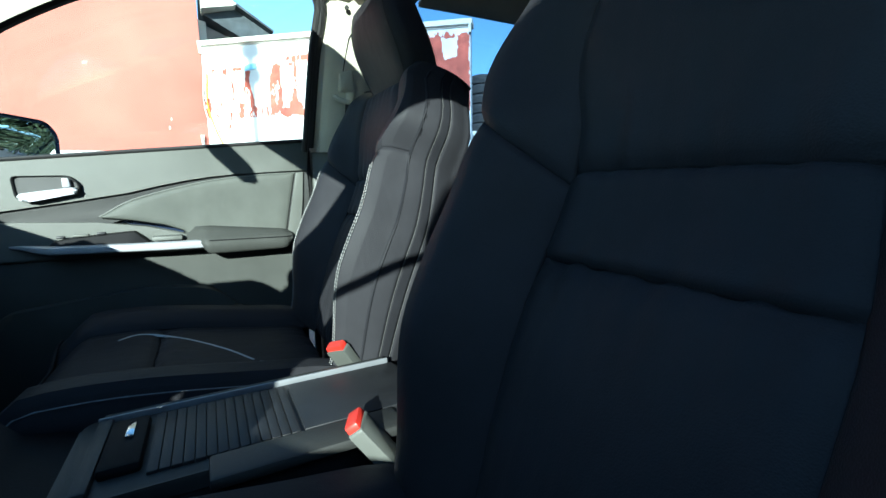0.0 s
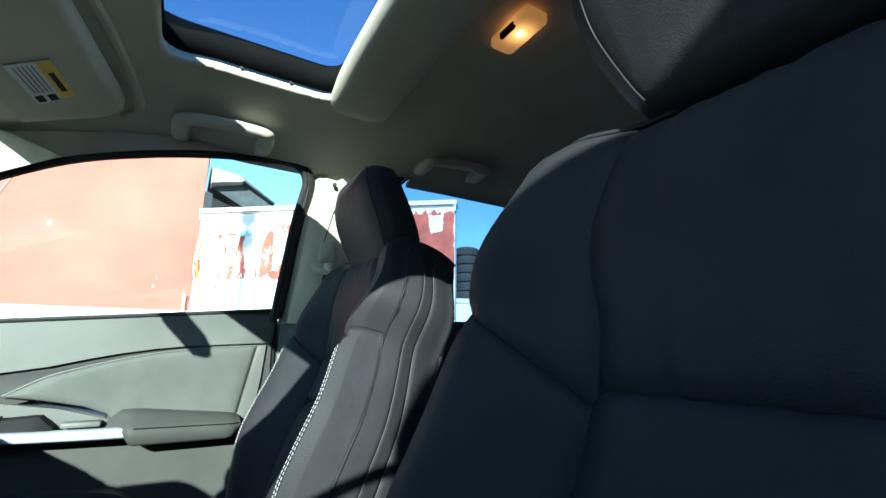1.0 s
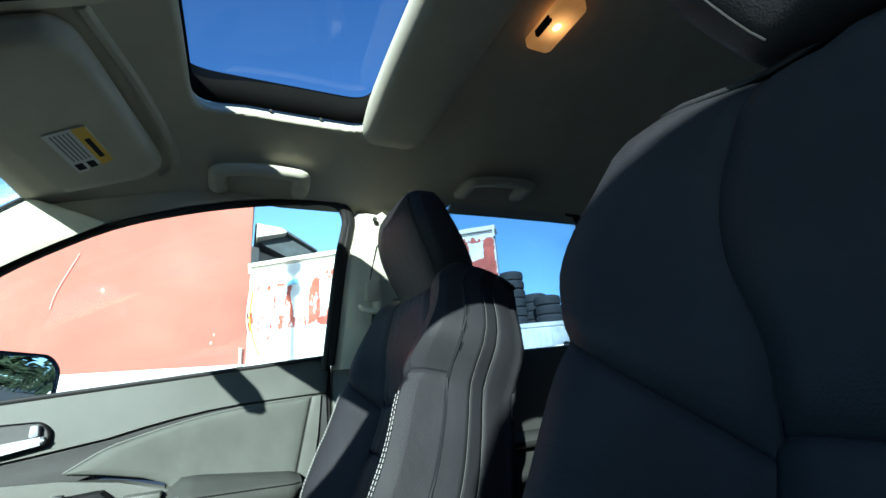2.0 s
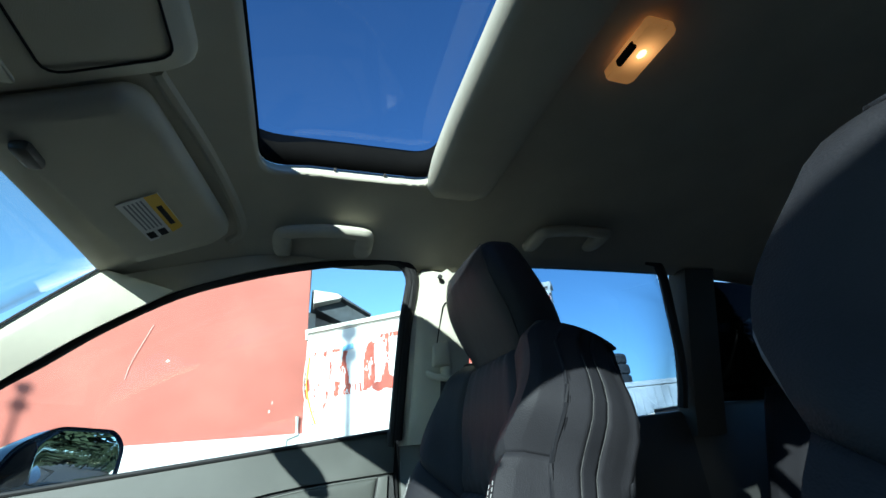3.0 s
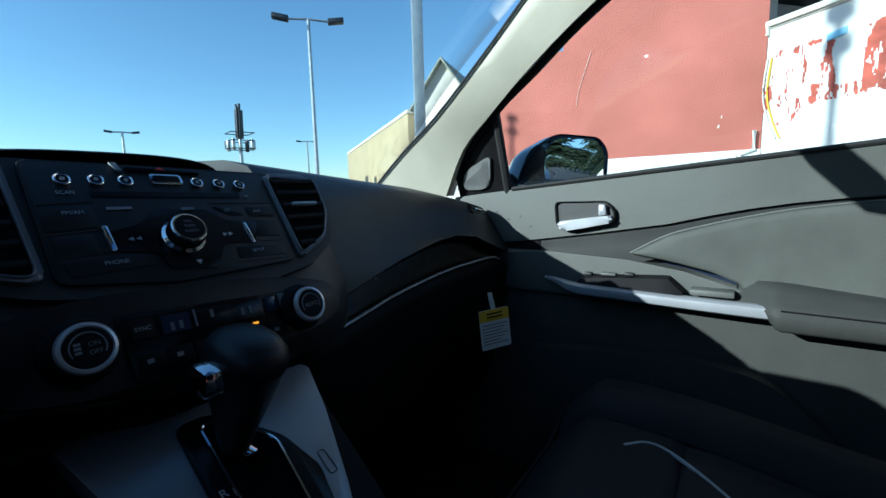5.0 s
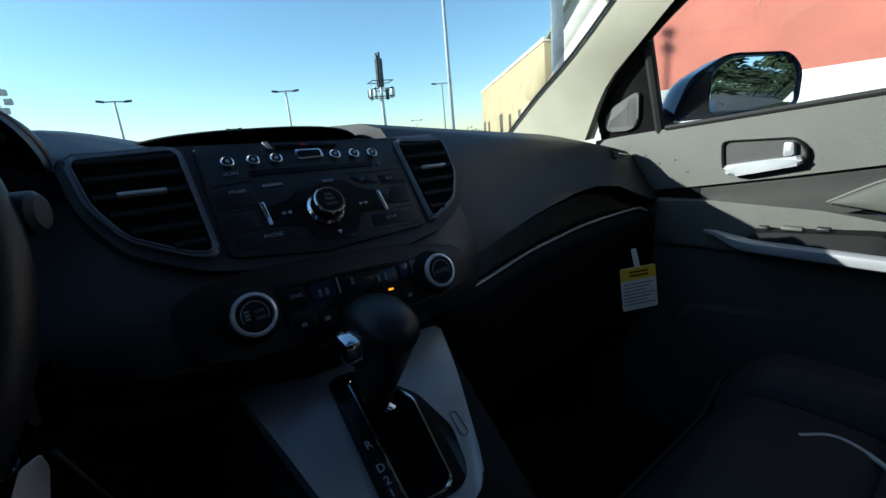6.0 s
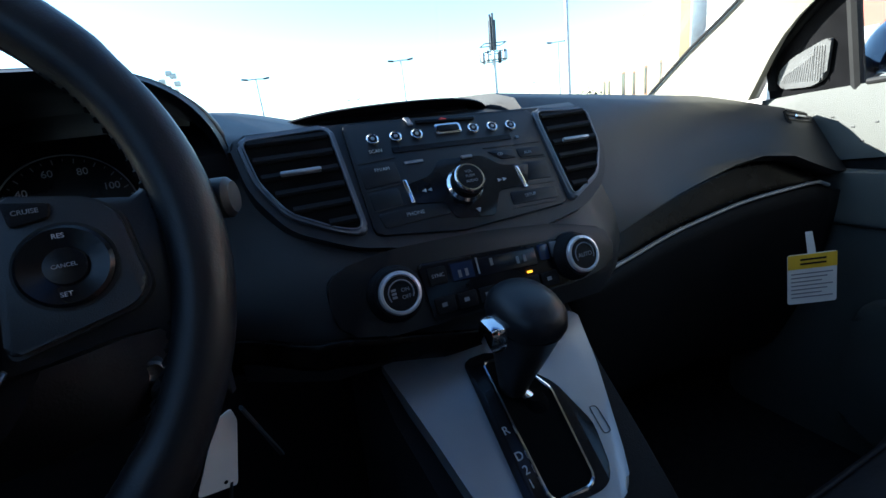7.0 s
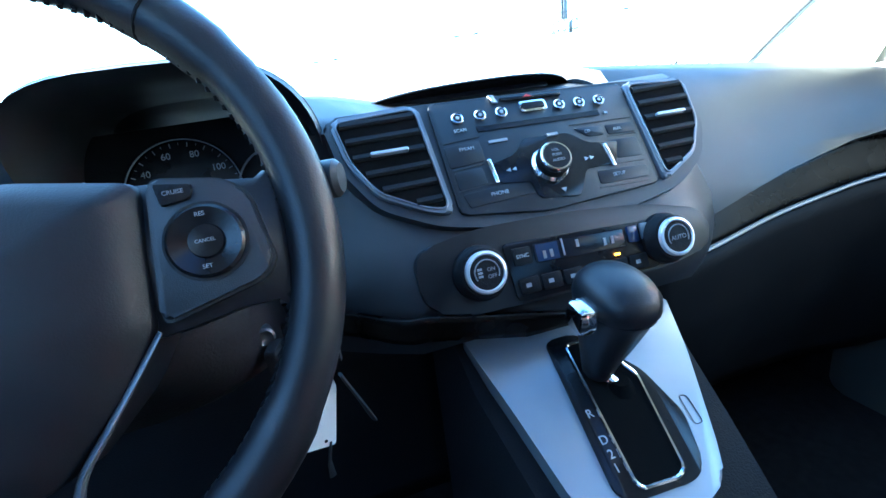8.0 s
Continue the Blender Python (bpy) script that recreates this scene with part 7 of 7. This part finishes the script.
def back_house():
    """The corner of a house behind the white wall, with a deep overhanging roof."""
    t = thing("house", "grey house with a dark overhanging roof behind the wall", "house", (12.5, -0.8, 0))
    F = Plane3((11.0, 0, 0), (0, -1, 0), (0, 0, 1))
    part("wall", prism(B(), [(0.0, 0), (2.6, 0), (2.6, 4.0), (0.75, 4.55), (0.0, 4.85)], F, -3.5, -0.6, 0.02), GREY_WALL, t, "weathered grey boards")
    part("corner_board", prism(B(), [(-0.02, 0), (0.18, 0), (0.18, 4.85), (-0.02, 4.9)], F, -0.7, -0.56, 0.01), SIDING, t, "pale corner board")
    part("soffit", prism(B(), [(0.14, 4.93), (0.80, 5.14), (1.55, 4.70), (1.9, 4.50), (0.95, 4.50)], F, -3.5, -0.30, 0.01), ROOFING, t, "dark boarded soffit")
    part("fascia", prism(B(), [(0.10, 4.96), (0.10, 5.34), (0.70, 5.26), (0.84, 5.17), (0.76, 5.11)], F, -0.5, 0.0, 0.02), SIDING, t, "pale rake fascia")
    part("roof", prism(B(), [(0.05, 5.36), (0.72, 5.28), (1.62, 4.71), (1.60, 4.67), (0.72, 5.22), (0.05, 5.30)], F, -4.0, -0.05, 0.005), ROOFING, t, "dark shingled roof")


back_house()


def tyre_stack(foot, count, r=0.33, w=0.235):
    for k in range(count):
        t = thing("tyre", "worn black car tyre in a stack", "tyre", foot + Vector((0, 0, k * w)), group="stacked tyres")
        F = Plane3(foot + Vector((random.uniform(-0.015, 0.015), random.uniform(-0.015, 0.015), k * w)), (1, 0, 0), (0, 1, 0))
        prof = [(r * 0.62, 0.02), (r * 0.80, 0.0), (r * 0.95, 0.02), (r, 0.05), (r, w - 0.05), (r * 0.95, w - 0.02), (r * 0.80, w), (r * 0.62, w - 0.02)]
        rings = [[F(q * math.cos(v), q * math.sin(v), c) for v in (2 * math.pi * j / 30 for j in range(30))] for q, c in prof]
        part("casing", loft(B(), rings, closed=True), TYRE, t)
        for c in (0.08, 0.115, 0.15):
            ring = [F(r * math.cos(v), r * math.sin(v), c) for v in (2 * math.pi * j / 30 for j in range(30))]
            part("tread_rib", tube(B(), ring, 0.008, 5, closed=True), TYRE, t)


def container():
    p, q = polar(119, 10.2), polar(139, 11.0)
    t = thing("shipping_container", "long white steel container with tyres on its roof", "container", (p + q) / 2)
    F = Plane3(p, q - p, (0, 0, 1))
    if F.n.x > 0:
        F.n = -F.n
    L = (q - p).length
    part("body", prism(B(), [(0, -0.01), (L, -0.01), (L, 2.22), (0, 2.22)], F, -2.4, 0, 0.02), WHITE_WALL, t, "white painted steel side")
    for k in range(24):
        a = 0.15 + k * (L - 0.3) / 24
        part("corrugation", prism(B(), [(a, 0.2), (a + 0.1, 0.2), (a + 0.1, 2.08), (a, 2.08)], F, -0.01, 0.03, 0.008), WHITE_WALL, t)
    for z in (0.0, 2.12):
        part("edge_beam", prism(B(), [(0, z), (L, z), (L, z + 0.1), (0, z + 0.1)], F, -0.01, 0.05, 0.008), WHITE_WALL, t)


container()
tyre_stack(Vector((8.62, -5.99, 2.22)), 6, 0.312, 0.224)
tyre_stack(polar(129.4, 11.1, 2.22), 3)
tyre_stack(polar(127.6, 12.0, 2.22), 4)


def conifer(p, h, seed):
    rnd = random.Random(seed)
    t = thing("conifer", "tall dark green conifer with drooping boughs", "tree", p, group="conifers")
    part("trunk", tube(B(), [p, p + Vector((0.1, 0, h * 0.5)), p + Vector((0.05, 0.1, h))], [h * 0.02, h * 0.013, 0.02], 8), BARK, t)
    verts, faces = [], []
    for k in range(int(h * 150)):
        f = rnd.random() ** 0.8
        z = h * (0.08 + 0.92 * f)
        reach = (1 - f) ** 0.85 * h * 0.20 * rnd.uniform(0.55, 1.15) + 0.12
        w = rnd.uniform(0, 6.283)
        d = Vector((math.cos(w), math.sin(w), 0))
        side = Vector((-d.y, d.x, 0))
        for j in range(5):
            r = reach * (0.2 + 0.2 * j) * rnd.uniform(0.85, 1.1)
            c = p + d * r + Vector((0, 0, z - 0.28 * r + rnd.uniform(-0.1, 0.1)))
            s = 0.10 + 0.15 * reach * rnd.uniform(0.6, 1.2)
            i = len(verts)
            dirn = (d + Vector((rnd.uniform(-0.5, 0.5), rnd.uniform(-0.5, 0.5), rnd.uniform(-0.7, 0.1)))).normalized()
            verts += [c - side * s * 0.5, c + side * s * 0.5, c + dirn * s * 1.6, c + Vector((0, 0, s * 0.35)) + dirn * s * 0.4]
            faces += [(i, i + 1, i + 3), (i, i + 3, i + 2), (i + 1, i + 2, i + 3)]
    me = bpy.data.meshes.new("crown")
    me.from_pydata([tuple(v) for v in verts], [], faces)
    me.materials.append(NEEDLES)
    ob = new("crown", me)
    ob.parent = t
    ob.matrix_parent_inverse = WORLD[t].inverted()
    ob["kind"] = "stuff"


for k, (az, d, h) in enumerate(((137.5, 27, 7.2), (141.5, 30, 9.0), (146, 26, 8.0), (152, 34, 12), (157.0, 30, 12.5), (165.8, 31, 15.5), (175, 40, 15))):
    conifer(polar(az, d), h, 20 + k)


def far_trees():
    """A low line of distant trees and roofs on the horizon."""
    rnd = random.Random(3)
    verts, faces = [], []
    for k in range(2600):
        az = rnd.uniform(-60, 60)
        d = rnd.uniform(150, 240)
        h = 2.2 + 2.5 * noise.noise((az * 0.25, 0, 0)) ** 2 * 4 + rnd.uniform(0, 1.5)
        p = polar(az, d, rnd.uniform(0.2, 1) * h)
        s = rnd.uniform(0.5, 1.4)
        i = len(verts)
        for _ in range(3):
            verts.append(tuple(p + Vector((rnd.uniform(-s, s), rnd.uniform(-s, s), rnd.uniform(-s, s) * 0.8))))
        faces.append((i, i + 1, i + 2))
    me = bpy.data.meshes.new("distant_trees")
    me.from_pydata(verts, [], faces)
    me.materials.append(LEAVES)
    ob = new("distant_trees", me)
    tagged(ob, "low line of bare distant trees on the horizon", "trees", kind="stuff")


far_trees()


conifer(polar(141.5, 24), 7.4, 61)


def add_shade_van():
    """A tall plain van shape added out of sight in the next bay, on the driver's side, to shade the driver's seat."""
    t = thing("parked_van", "added unseen van shape that shades the driver's seat", "van", (-2.75, -1.6, 0))
    rings = []
    for y, z1, x in ((-4.3, 1.80, 0.86), (-4.2, 1.93, 0.9), (0.83, 1.93, 0.9), (0.95, 1.92, 0.89), (0.985, 1.89, 0.88)):
        rings.append([(-2.7 - x, y, 0.35), (-2.7 + x, y, 0.35), (-2.7 + x, y, z1 - 0.12), (-2.7 + x * 0.92, y, z1), (-2.7 - x * 0.92, y, z1), (-2.7 - x, y, z1 - 0.12)])
    part("body", loft(B(), rings), CAR_PAINT, t, "dark painted body")
    for x in (-3.45, -1.95):
        for y in (-0.2, -3.4):
            F = Plane3((x, y, 0.34), (0, 1, 0), (0, 0, 1))
            part("wheel", lathe(B(), [(0.2, -0.1), (0.33, -0.1), (0.34, 0), (0.33, 0.1), (0.2, 0.1)], F, n=20), TYRE, t)


add_shade_van()
